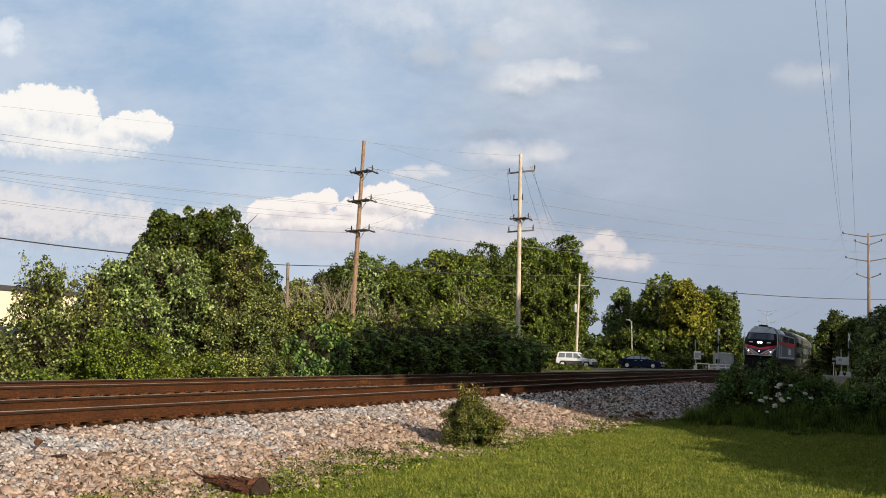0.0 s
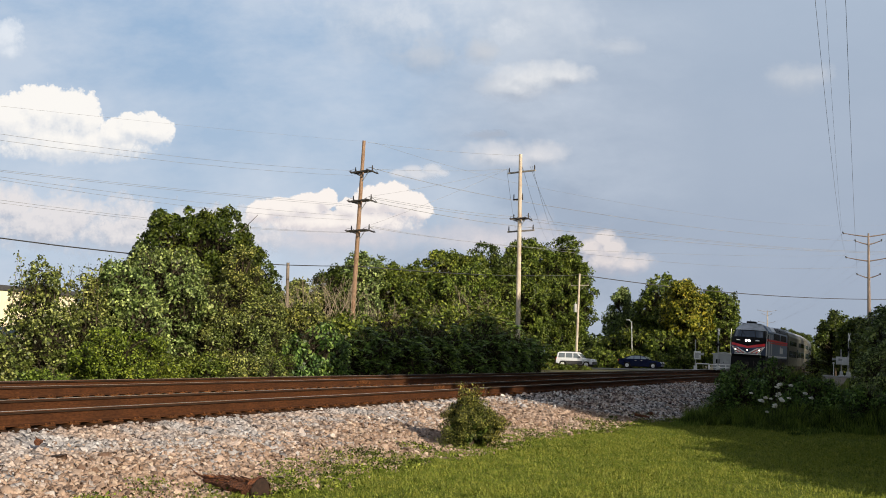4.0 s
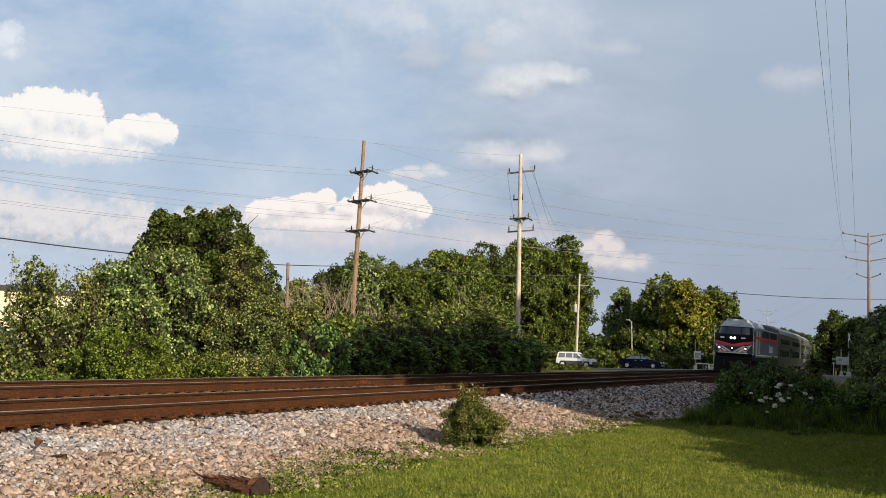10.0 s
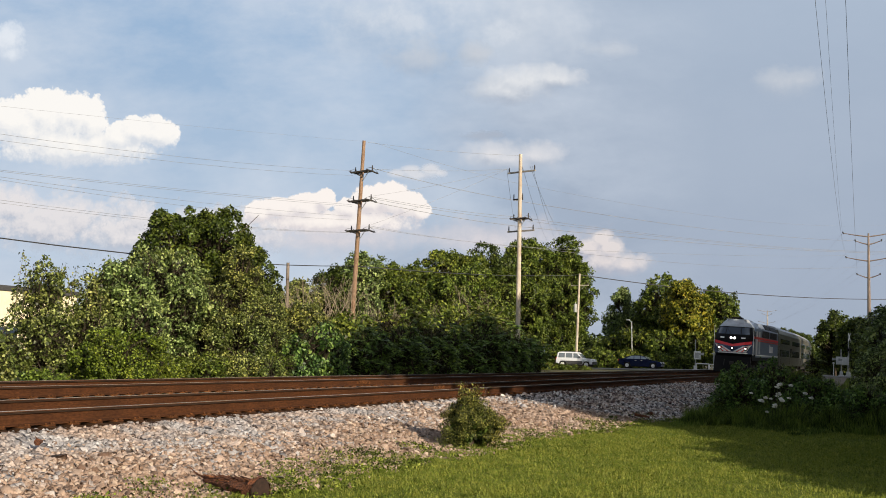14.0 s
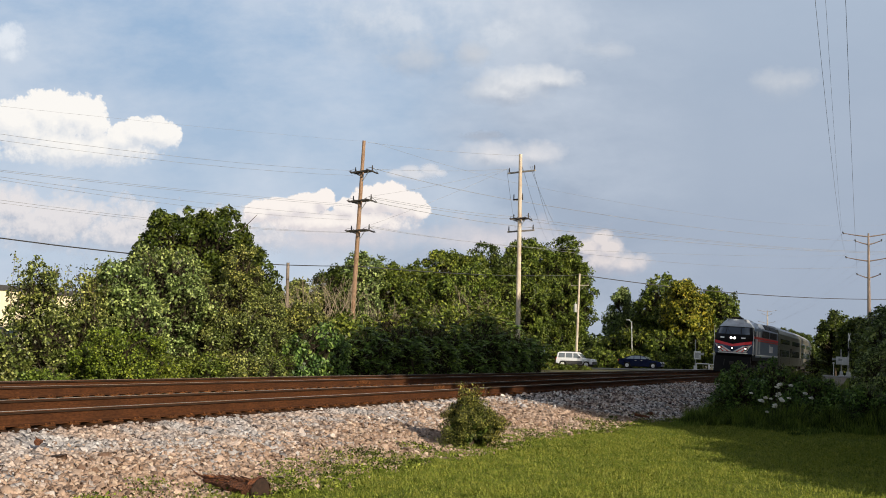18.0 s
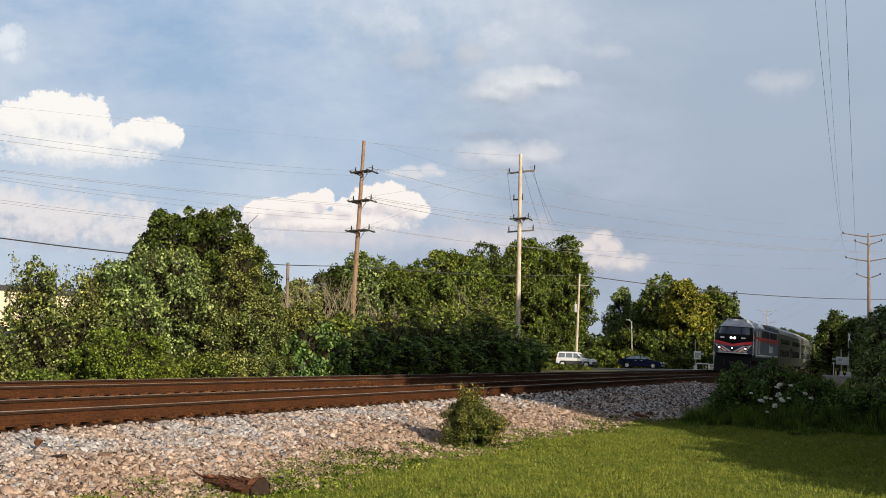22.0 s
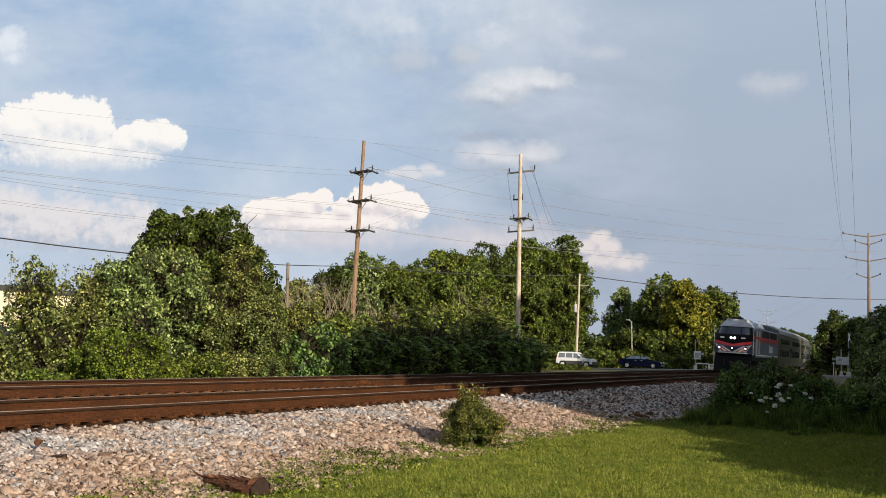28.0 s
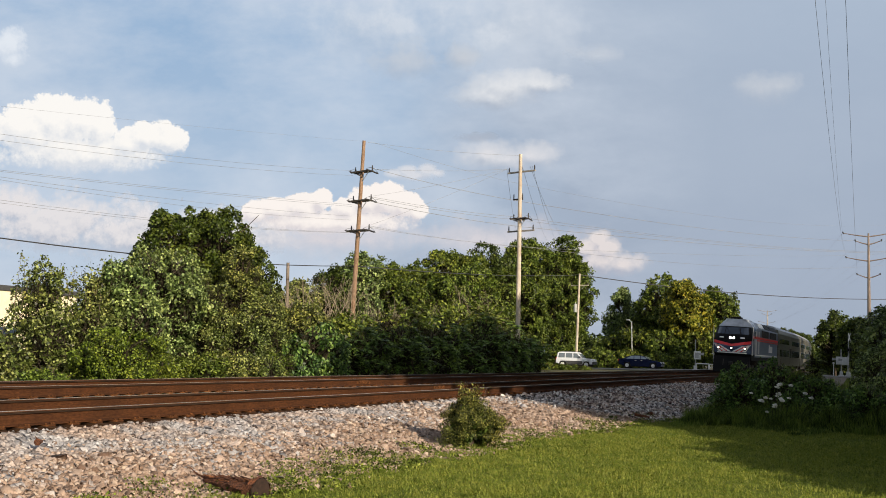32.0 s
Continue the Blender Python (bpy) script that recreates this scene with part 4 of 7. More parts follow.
for x, y, h, r, lf, sd in ((63.2, 38.6, 6.3, 2.1, L_DRY, 45), (58.5, 37.6, 5.4, 1.8, L_DRY, 46), (67.8, 38.4, 7.9, 1.9, L_DARK, 47), (75.2, 40.6, 9.4, 2.3, L_PALE, 48), (80.4, 40.6, 9.3, 2.4, L_MID, 49), (76.0, 36.0, 6.9, 2.4, L_MID, 50), (85.8, 40.4, 9.9, 2.6, L_MID, 51), (82.5, 35.6, 8.0, 2.5, L_LIGHT, 52), (90.8, 40.4, 10.7, 2.7, L_LIGHT, 53), (89.5, 36.0, 9.0, 2.6, L_LIGHT, 54), (97.9, 40.4, 11.8, 3.0, L_MID, 55), (95.5, 36.2, 8.6, 2.6, L_MID, 63)):
    tree("tree", "leafy green tree in the wood beyond the railway", x, y, -0.5, h, r, lf, 0.17, 0.46, 1.0, 0.8, 0.15, 0.04, sd, lobes=24, gap=0.18)
for x, y, h, r, lf, sd in ((103.0, 39.6, 12.7, 3.3, L_DARK, 64), (109.1, 38.0, 13.5, 3.1, L_MID, 65), (131.0, 41.4, 17.2, 4.2, L_MID, 66), (133.0, 39.4, 15.6, 3.2, L_MID, 67), (105.5, 36.6, 9.4, 2.7, L_MID, 68), (129.5, 45.6, 14.5, 3.8, L_DARK, 69)):
    tree("tree", "tall dark green tree in the wood beyond the railway", x, y, -0.5, h, r, lf, 0.2, 0.54, 1.0, 0.8, 0.2, 0.06, sd, lobes=26, gap=0.18)
# beyond the road
for x, y, h, r, lf, sd in ((153.0, 37.6, 11.2, 3.1, L_PALE, 56), (155.0, 33.6, 9.4, 3.2, L_MID, 89), (148.5, 30.6, 12.9, 5.0, L_MID, 57), (149.5, 23.6, 12.1, 3.9, L_MID, 58), (145.0, 27.6, 8.0, 3.6, L_MID, 590), (146.1, 34.0, 7.2, 3.0, L_MID, 95), (140, 36.0, 4.4, 2.6, L_MID, 60), (138, 31.5, 5.4, 3.0, L_MID, 61), (136, 28.0, 5.2, 3.0, L_MID, 62), (137, 24.0, 5.5, 2.4, L_MID, 72), (166, 47.5, 5.2, 2.6, L_DARK, 73), (143, 22.0, 7.0, 2.4, L_MID, 74), (345, 33.7, 12.0, 5.5, L_DARK, 75), (372, 31.6, 11.6, 5.5, L_DARK, 76), (380, 42.0, 11.4, 6.5, L_DARK, 77), (330, 46.0, 9.0, 6.5, L_DARK, 78)):
    tree("tree", "dark green tree beyond the road", x, y, -0.5, h, r, lf, 0.26, 0.66, 1.0, 0.85, 0.17, 0.03, sd, lobes=18, gap=0.14)
tree("tree", "tree with yellowing leaves beyond the road", 139.5, 26.0, -0.5, 12.2, 3.7, L_YELLOW, 0.25, 0.62, 1.0, 0.8, 0.16, 0.25, 71, lobes=16)
for x, y, h, r, sd in ((127.5, 30.6, 2.6, 2.2, 400), (127, 33.6, 2.8, 2.2, 401), (127.5, 36.6, 3.0, 2.2, 402), (128.5, 27.4, 2.4, 2.0, 403), (131, 24.6, 2.6, 2.0, 404), (127.5, 40.0, 3.0, 2.2, 405)):
    bush("low dark green bush along the road", x, y, -0.5, h, r, L_MID, sd, 0.2, 0.5)
for x, y, h, r, sd in ((108.5, 34.6, 0.75, 1.1, 410), (109.0, 33.2, 0.6, 1.0, 411), (107.5, 36.2, 1.3, 1.2, 412), (109.4, 31.9, 0.62, 0.8, 413), (109.6, 30.9, 0.5, 0.7, 414)):
    bush("low yellow-green weeds at the road's edge", x, y, -0.5, h, r, L_LIGHT, sd, 0.14, 0.4)
# far woods that close the distance
rng = np.random.default_rng(90)
pts, outs = [], []
for k in range(90):
    a = radians(-4 + 62 * k / 90)
    d = 420 + 60 * rng.random()
    p, o, _ = crown_points(rng, 60, 6, d * math.cos(a), d * math.sin(a), -0.5, 8 + 4 * rng.random(), 9, 9, 2.0, 4)
    pts.append(p)
    outs.append(o)
v, f = leaf_mesh(np.concatenate(pts), 1.5, rng, out=np.concatenate(outs))
tagged(fast_mesh("far_wood", v, f, L_DARK), "distant dark green wood along the horizon", "wood", kind="stuff")


def bare_tree(x, y, z, h, seed):
    """A leafless shrub of pale forking twigs."""
    rng = np.random.default_rng(seed)
    bm = bmesh.new()

    def twig(a, d, length, r, depth):
        b = a + d * length
        tube(bm, a, b, r, r * 0.65, 5, False)
        if depth:
            for _ in range(2):
                n = (d + Vector(rng.normal(size=3)) * 0.4 + Vector((0, 0, 0.16))).normalized()
                twig(b, n, length * (0.6 + 0.25 * rng.random()), r * 0.6, depth - 1)

    for _ in range(5):
        twig(Vector((rng.normal() * 0.3, rng.normal() * 0.3, 0)), Vector((rng.normal() * 0.15, rng.normal() * 0.15, 1)).normalized(), h * 0.3, 0.045, 4)
    o = part("bare_shrub", bm, M_TWIG)
    o.matrix_basis = pose(x, y, z)
    tagged(o, "leafless pale grey shrub among the green", "dead shrub", "bare shrubs")


M_TWIG = rough_stuff("grey dead twigs", (0.16, 0.125, 0.085), (0.36, 0.3, 0.22), 6.0, 0.9, 1.0, 0.3, 0.01)
for i, (x, y, h) in enumerate(((61.0, 33.6, 7.2), (58.5, 33.0, 6.8), (56.0, 33.6, 6.4), (63.0, 32.4, 5.8), (65.5, 32.4, 5.2), (80.5, 32.6, 8.0), (75.5, 32.5, 6.4))):
    bare_tree(x, y, -0.5, h, 100 + i)

# ---- vegetation at the right, in the shade ----
for x, y, h, r, lf, sd in ((138, 7.4, 8.2, 2.6, L_DARK, 72), (130, 4.6, 7.2, 3.0, L_MID, 73), (118, 1.6, 7.6, 3.0, L_PALE, 74), (100, 1.0, 6.4, 2.4, L_PALE, 75), (74, 0.9, 4.3, 1.8, L_PALE, 76), (160, 8.2, 8.6, 3.0, L_DARK, 77)):
    tree("tree", "dark green tree in the shade near the tracks", x, y, -0.6, h, r, lf, 0.22, 0.6, 1.0, 0.85, 0.1, 0.02, sd)
for x, y, h, r, lf, sd in ((52, 0.5, 3.2, 1.4, L_PALE, 78), (44, 0.7, 2.5, 1.2, L_PALE, 79), (37, 0.3, 2.0, 1.0, L_PALE, 80), (34.0, 4.7, 1.78, 1.0, L_SHADE, 81), (36.5, 3.7, 1.98, 1.1, L_SHADE, 82), (35.0, 2.3, 1.55, 0.9, L_SHADE, 83), (34.0, 0.9, 1.4, 0.9, L_SHADE, 84), (38.5, 5.0, 1.95, 1.1, L_SHADE, 88), (46, 4.4, 1.7, 1.2, L_SHADE, 85), (58, 6.4, 1.6, 1.4, L_MID, 86), (66, 6.2, 1.7, 1.6, L_MID, 87)):
    bush("dark green bush in the shade at the lawn's edge", x, y, LAWN, h, r, lf, sd, 0.08, 0.25, 1.0, 0.75)

bush("tall light green reedy thicket beside the tracks", 80.0, 5.75, -0.7, 2.75, 0.8, L_LIGHT, 188, 0.22, 0.45, 1.1, 0.9, frond=True, spread=0.2)
for x, y, h, r, sd in ((160, 7.4, 3.0, 1.8, 191), (170, 9.4, 3.2, 1.7, 192), (182, 11.0, 3.4, 1.7, 193)):
    bush("low dark green bush along the curve of the tracks", x, y, -0.7, h, r, L_DARK, sd, 0.24, 0.6)

# trees behind and beside the camera that shade the lawn and the crossing
SHADE = ((25.2, -9.5, 18.5, 4.6), (29.5, -10, 20, 5), (34.5, -9.5, 21.0, 5.4), (42, -9.5, 21, 5.4), (50, -10, 21, 5.4), (58, -10, 20, 5.4), (66, -10, 17.5, 5.4), (74, -10, 17, 5.4), (82, -10, 17, 5.2), (91, -9.5, 22, 5.6), (98, -10, 18.5, 5.2), (102.5, -9, 19.5, 4.8), (106, -10, 19.5, 5.0), (110.5, -9, 19.5, 4.8), (117, -10, 18, 4.2), (101, -15, 18, 5), (109.5, -15, 18, 5), (114, -10, 15, 4.5), (146, -10, 15, 5), (155, -10, 15, 5), (164, -10, 15, 5))
for i, (x, y, h, r) in enumerate(SHADE):
    tree("tree", "broad green tree behind the lawn", x, y, LAWN, h, r, L_MID, 0.9, 1.7, 1.0 if x < 50 or x > 90 else 0.72, 0.9, 0.22, 0.06, 200 + i)
for i, (x, y, h, r) in enumerate(((15.7, -4.4, 3.1, 2.0), (17.2, -4.5, 3.5, 2.1), (18.8, -4.4, 3.6, 2.1), (20.7, -4.3, 4.1, 2.1), (22.6, -4.4, 4.9, 2.2), (24.6, -4.4, 5.5, 2.3), (26.8, -4.4, 3.8, 2.3), (29.2, -4.4, 3.6, 2.3))):
    bush("broad green bush beside the lawn", x, y, LAWN, h, r, L_MID, 230 + i, 0.4, 0.7, 1.0, 0.9)

# ---- the train ----
M_SILVER = plain("silver-grey paint", (0.6, 0.62, 0.66), 0.36, 0.1, 0.5, 0.1, 3.0)
M_ROOF = plain("silver-grey roof paint", (0.42, 0.45, 0.5), 0.4, 0.0, 0.4, 0.2, 2.0)
M_NAVY = plain("dark blue paint", (0.05, 0.075, 0.16), 0.35, 0.0, 0.5, 0.15, 3.0)
M_BODYBLUE = plain("faded blue paint", (0.15, 0.2, 0.31), 0.38, 0.0, 0.5, 0.15, 3.0)
M_SLATE = plain("blue-grey paint", (0.2, 0.24, 0.31), 0.4, 0.0, 0.5, 0.12, 3.0)
M_BLACK = plain("black paint", (0.007, 0.007, 0.008), 0.6, 0.0, 0.12, 0.2, 3.0)
M_RED = plain("red paint", (0.82, 0.03, 0.045), 0.4, 0.0, 0.5, 0.1, 3.0)
M_WHITE = plain("white paint", (0.88, 0.87, 0.86), 0.45, 0.0, 0.5, 0.1, 3.0)
M_GLASS = plain("dark glazing", (0.03, 0.045, 0.07), 0.04, 0.0, 1.0, 0.1, 1.0)
M_UNDER = rough_stuff("grimy running gear", (0.012, 0.011, 0.01), (0.045, 0.04, 0.036), 8.0, 0.8, 1.0, 0.2, 0.01)
M_STEEL = rough_stuff("stainless cladding", (0.075, 0.072, 0.058), (0.17, 0.165, 0.135), 2.0, 0.4, 0.6, 0.1, 0.004, 0.3, 0.4, stretch=(0.3, 1, 5))
M_LAMP = glow("lit headlamp", (1.0, 0.93, 0.87), 7.0)
M_DITCH = glow("lit ditch lamp", (1.0, 0.9, 0.78), 3.0)

# the cab front: how far back it stands, and half its width, at each height
CAB = [(1.45, 0.42, 1.46), (1.72, 0.14, 1.5), (2.3, 0.02, 1.53), (2.6, 0.05, 1.53), (3.0, 0.12, 1.52), (3.28, 0.28, 1.5), (3.92, 0.82, 1.36), (3.98, 0.9, 1.34), (4.62, 1.9, 0.86)]


def cab_at(z):
    for (a, fa, wa), (b, fb, wb) in zip(CAB, CAB[1:]):
        if z <= b:
            t = max(0.0, (z - a) / (b - a))
            return fa + (fb - fa) * t, wa + (wb - wa) * t
    return CAB[-1][1], CAB[-1][2]


def cab_x(y, z):
    """The cab front bows back towards its sides."""
    f, w = cab_at(z)
    k = min(1.0, abs(y) / w)
    return f + 0.06 * k * k + (0.55 * ((k - 0.6) / 0.4) ** 1.4 if k > 0.6 else 0.0)


def cab_band(name, z0, z1, mat, parent, label="", back=None, steps=3, proud=0.0):
    bm = bmesh.new()
    cols = [-1 + i / 8 for i in range(17)]
    grid = []
    for j in range(steps + 1):
        z = z0 + (z1 - z0) * j / steps
        _, w = cab_at(z)
        row = [(cab_x(c * w, z) - proud, c * w * (1 + proud * 0.5), z) for c in cols]
        if back:
            row = [(back, -w, z)] + row + [(back, w, z)]
        grid.append([bm.verts.new(p) for p in row])
    for a, b in zip(grid, grid[1:]):
        for i in range(len(a) - 1):
            bm.faces.new((a[i], b[i], b[i + 1], a[i + 1]))
    bmesh.ops.recalc_face_normals(bm, faces=bm.faces[:])
    return part(name, bm, mat, parent, label)


def nose_patch(name, corners, mat, parent, label="", proud=0.02, steps=8):
    """A painted panel on the nose: four (y, z) corners, laid on the bowed front."""
    bm = bmesh.new()
    (a, b, c, d) = corners
    grid = []
    for j in range(4):
        t = j / 3
        row = []
        for i in range(steps + 1):
            s = i / steps
            y = (a[0] * (1 - s) + b[0] * s) * (1 - t) + (d[0] * (1 - s) + c[0] * s) * t
            z = (a[1] * (1 - s) + b[1] * s) * (1 - t) + (d[1] * (1 - s) + c[1] * s) * t
            row.append(bm.verts.new((cab_x(y, z) - proud, y, z)))
        grid.append(row)
    for p, q in zip(grid, grid[1:]):
        for i in range(steps):
            bm.faces.new((p[i], q[i], q[i + 1], p[i + 1]))
    return part(name, bm, mat, parent, label)


WHEELS = []


def bogie(parent, x, z, wheel, base, half):
    """Side frames, springs and two turning wheelsets."""
    for s in (-1, 1):
        bm = bmesh.new()
        prism(bm, [(x - base / 2 - 0.45, wheel + 0.12), (x - 0.5, wheel - 0.08), (x + 0.5, wheel - 0.08), (x + base / 2 + 0.45, wheel + 0.12), (x + base / 2 + 0.4, wheel + 0.32), (x - base / 2 - 0.4, wheel + 0.32)], "y", s * half - 0.06, s * half + 0.06)
        for dx in (-0.25, 0.25):
            tube(bm, (x + dx, s * half, wheel - 0.1), (x + dx, s * half, wheel + 0.36), 0.1, None, 8)
        part("bogie_frame", bm, M_UNDER, parent)
    for dx in (-base / 2, base / 2):
        bm = bmesh.new()
        tube(bm, (0, -0.75, 0), (0, 0.75, 0), 0.09, None, 8)
        for s in (-1, 1):
            tube(bm, (0, s * 0.69, 0), (0, s * 0.82, 0), wheel, None, 20)
            tube(bm, (0, s * 0.69, 0), (0, s * 0.66, 0), wheel + 0.025, None, 20)
            box(bm, -wheel * 0.6, wheel * 0.6, s * 0.83, s * 0.84, -0.03, 0.03)
        w = part("wheelset", bm, M_UNDER, parent)
        w.matrix_basis = pose(x + dx, 0, wheel)
        WHEELS.append((w, x + dx, wheel))


def locomotive():
    t = tagged(empty("locomotive"), "silver and dark blue diesel locomotive with red and white chevron nose", "locomotive")
    cab_band("nose", 1.72, 2.82, M_NAVY, t, "dark blue nose", 3.0, 6)
    cab_band("front_sill", 1.45, 1.72, M_BLACK, t, "black front sill", 3.0)
    cab_band("front_panel", 2.82, 3.28, M_BLACK, t, "black panel round the headlamps", 3.0)
    cab_band("windshield_surround", 3.28, 3.98, M_BLACK, t, "black windscreen surround", 3.0)
    cab_band("cab_roof", 3.98, 4.62, M_ROOF, t, "silver-grey sloped cab roof", 4.0, 4)
    bm = bmesh.new()
    prism(bm, [(-0.82, 4.6), (0.82, 4.6), (0.82, 4.64), (-0.82, 4.64)], "x", 1.88, 5.6)
    part("roof_cap", bm, M_ROOF, t, "silver-grey cab roof top")
    # windscreens, wiper, mirrors
    for a, b in ((-1.28, -0.66), (-0.6, 0.6), (0.66, 1.28)):
        p = nose_patch("windscreen", ((a, 3.32), (b, 3.32), (b * 0.93, 3.9), (a * 0.93, 3.9)), M_GLASS, t, "dark windscreen pane", 0.012)
    for y in (-0.75, 0.2):
        bm = bmesh.new()
        tube(bm, (cab_x(y, 3.32) - 0.03, y, 3.32), (cab_x(y + 0.3, 3.8) - 0.03, y + 0.3, 3.8), 0.012, None, 5)
        part("wiper", bm, M_BLACK, t)
    # red smile band, white line and chevrons
    nose_patch("red_band", ((-1.5, 2.56), (0, 2.3), (0, 2.5), (-1.5, 2.8)), M_RED, t, "red band across the nose")
    nose_patch("red_band", ((0, 2.3), (1.5, 2.56), (1.5, 2.8), (0, 2.5)), M_RED, t, "red band across the nose")
    for s in (-1, 1):
        q = ((0, 2.49), (1.5, 2.79), (1.5, 2.86), (0, 2.86))
        nose_patch("brow", q if s > 0 else tuple((-y, z) for y, z in (q[1], q[0], q[3], q[2])), M_BLACK, t, "black paint above the red band", 0.012)
        for i, (m, nm) in enumerate(((M_WHITE, "white"), (M_RED, "red"), (M_WHITE, "white"), (M_RED, "red"), (M_WHITE, "white"))):
            o, w = (0.0, 0.27, 0.4, 0.68, 0.82)[i], (0.29, 0.15)[i % 2]
            lo, hi = s * o, s * min(1.47, o + 0.86)
            lo2, hi2 = s * (o + w), s * min(1.5, o + w + 0.88)
            q = ((lo, 1.86), (lo2, 1.86), (hi2, 2.36 + 0.04 * i), (hi, 2.36 + 0.04 * i))
            if s < 0:
                q = (q[1], q[0], q[3], q[2])
            nose_patch("chevron", q, m, t, nm + " diagonal stripe", 0.026 + 0.003 * i, 4)
    nose_patch("sill_stripe", ((-1.2, 1.73), (1.2, 1.73), (1.2, 1.82), (-1.2, 1.82)), M_WHITE, t, "white stripe along the sill", 0.04)
    # lamps
    for y in (-0.13, 0.13):
        bm = bmesh.new()
        x = cab_x(y, 3.0)
        tube(bm, (x - 0.05, y, 3.0), (x + 0.1, y, 3.0), 0.16, None, 14)
        h = part("headlamp", bm, M_BLACK, t)
        bm = bmesh.new()
        tube(bm, (x - 0.065, y, 3.0), (x - 0.045, y, 3.0), 0.1, None, 14)
        part("lens", bm, M_LAMP, h, "lit white headlamp")
    for y in (-1.06, 0.0, 1.06):
        bm = bmesh.new()
        x = cab_x(y, 2.15)
        tube(bm, (x - 0.08, y, 2.15), (x + 0.1, y, 2.15), 0.16, None, 12)
        h = part("ditch_lamp", bm, M_BLACK, t)
        bm = bmesh.new()
        tube(bm, (x - 0.1, y, 2.15), (x - 0.075, y, 2.15), 0.075, None, 12)
        part("lens", bm, M_DITCH, h, "lit lower lamp")
    for s in (-1, 1):
        o = nose_patch("number_board", ((s * 0.85 - 0.22, 2.93), (s * 0.85 + 0.22, 2.93), (s * 0.85 + 0.22, 3.11), (s * 0.85 - 0.22, 3.11)), M_BLACK, t, "black number board", 0.02)
        nose_patch("number_bar", ((s * 0.85 - 0.17, 2.97), (s * 0.85 + 0.17, 2.97), (s * 0.85 + 0.17, 3.07), (s * 0.85 - 0.17, 3.07)), M_WHITE, o, "white bar on the number board", 0.03)
        bm = bmesh.new()
        tube(bm, (0.75, s * 1.6, 1.6), (0.75, s * 1.6, 4.0), 0.025, None, 6)
        tube(bm, (0.75, s * 1.6, 1.7), (0.95, s * 1.45, 1.7), 0.02, None, 6)
        part("grab_rail", bm, M_WHITE, t)
    # pilot, coupler, steps
    bm = bmesh.new()
    prism(bm, [(0.35, 1.5), (0.2, 0.9), (0.02, 0.14), (0.25, 0.14), (0.75, 0.9), (0.75, 1.5)], "y", -1.45, 1.45)
    part("pilot", bm, M_BLACK, t, "black snow plough pilot")
    bm = bmesh.new()
    box(bm, -0.35, 0.3, -0.14, 0.14, 0.75, 1.05, 0.04)
    tube(bm, (0.0, -0.6, 1.2), (-0.12, -0.62, 0.7), 0.03, None, 6)
    tube(bm, (0.0, 0.6, 1.2), (-0.12, 0.62, 0.7), 0.03, None, 6)
    part("coupler", bm, M_UNDER, t)
    # hood
    bm = bmesh.new()
    prism(bm, [(-1.52, 1.5), (1.52, 1.5), (1.52, 3.95), (1.18, 4.45), (0.8, 4.58), (-0.8, 4.58), (-1.18, 4.45), (-1.52, 3.95)], "x", 2.99, 20.3)
    part("hood", bm, M_BODYBLUE, t, "faded blue body side")
    bm = bmesh.new()
    for s in (-1, 1):
        box(bm, 3.0, 20.3, s * 1.525 - 0.012, s * 1.525 + 0.012, 1.62, 1.74)
    part("sill_line", bm, M_WHITE, t, "white line along the side sill")
    bm = bmesh.new()
    for s in (-1, 1):
        box(bm, 1.4, 20.3, s * 1.528 - 0.012, s * 1.528 + 0.012, 3.06, 3.26)
        box(bm, 4.2, 20.3, s * 1.528 - 0.012, s * 1.528 + 0.012, 2.9, 2.99)
    part("side_stripe", bm, M_RED, t, "red stripe along the side")
    for s in (-1, 1):
        for x0, x1, z0, z1, m, nm, lb in ((2.2, 2.95, 1.75, 3.75, M_SLATE, "cab_door", "blue-grey cab door"), (3.1, 4.1, 1.75, 3.75, M_SILVER, "side_panel", "silver-grey side panel"), (5.0, 5.9, 1.8, 3.75, M_SILVER, "side_door", "silver-grey engine room door"), (7.2, 12.5, 3.3, 3.9, M_BLACK, "louvre", "black side louvre"), (13.4, 18.9, 3.3, 3.9, M_BLACK, "louvre", "black side louvre")):
            bm = bmesh.new()
            y = s * 1.53
            box(bm, x0, x1, min(y, y - s * 0.02), max(y, y - s * 0.02) + 0.008, z0, z1, 0.006)
            d = part(nm, bm, m, t, lb)
            if nm == "cab_door":
                bm = bmesh.new()
                box(bm, x0 + 0.15, x1 - 0.15, min(y, y + s * 0.012), max(y, y + s * 0.012), 3.1, 3.65, 0.01)
                part("door_window", bm, M_GLASS, d, "dark door window")
            if nm == "louvre":
                bm = bmesh.new()
                k = int((x1 - x0) / 0.28)
                for i in range(k):
                    box(bm, x0 + 0.06 + i * 0.28, x0 + 0.24 + i * 0.28, y - 0.025, y + 0.025, z0 + 0.05, z1 - 0.05)
                part("grille", bm, M_UNDER, d)
        bm = bmesh.new()
        for i, (x0, w, z0, z1) in enumerate(((13.0, 0.5, 2.0, 2.75), (13.7, 0.35, 2.0, 2.6), (14.25, 0.35, 2.0, 2.6), (14.8, 0.35, 2.0, 2.6), (15.35, 0.45, 2.0, 2.6))):
            box(bm, x0, x0 + w, s * 1.53 - 0.012, s * 1.53 + 0.012, z0, z1, 0.004)
        part("emblem", bm, M_WHITE, t, "white emblem shapes on the side")
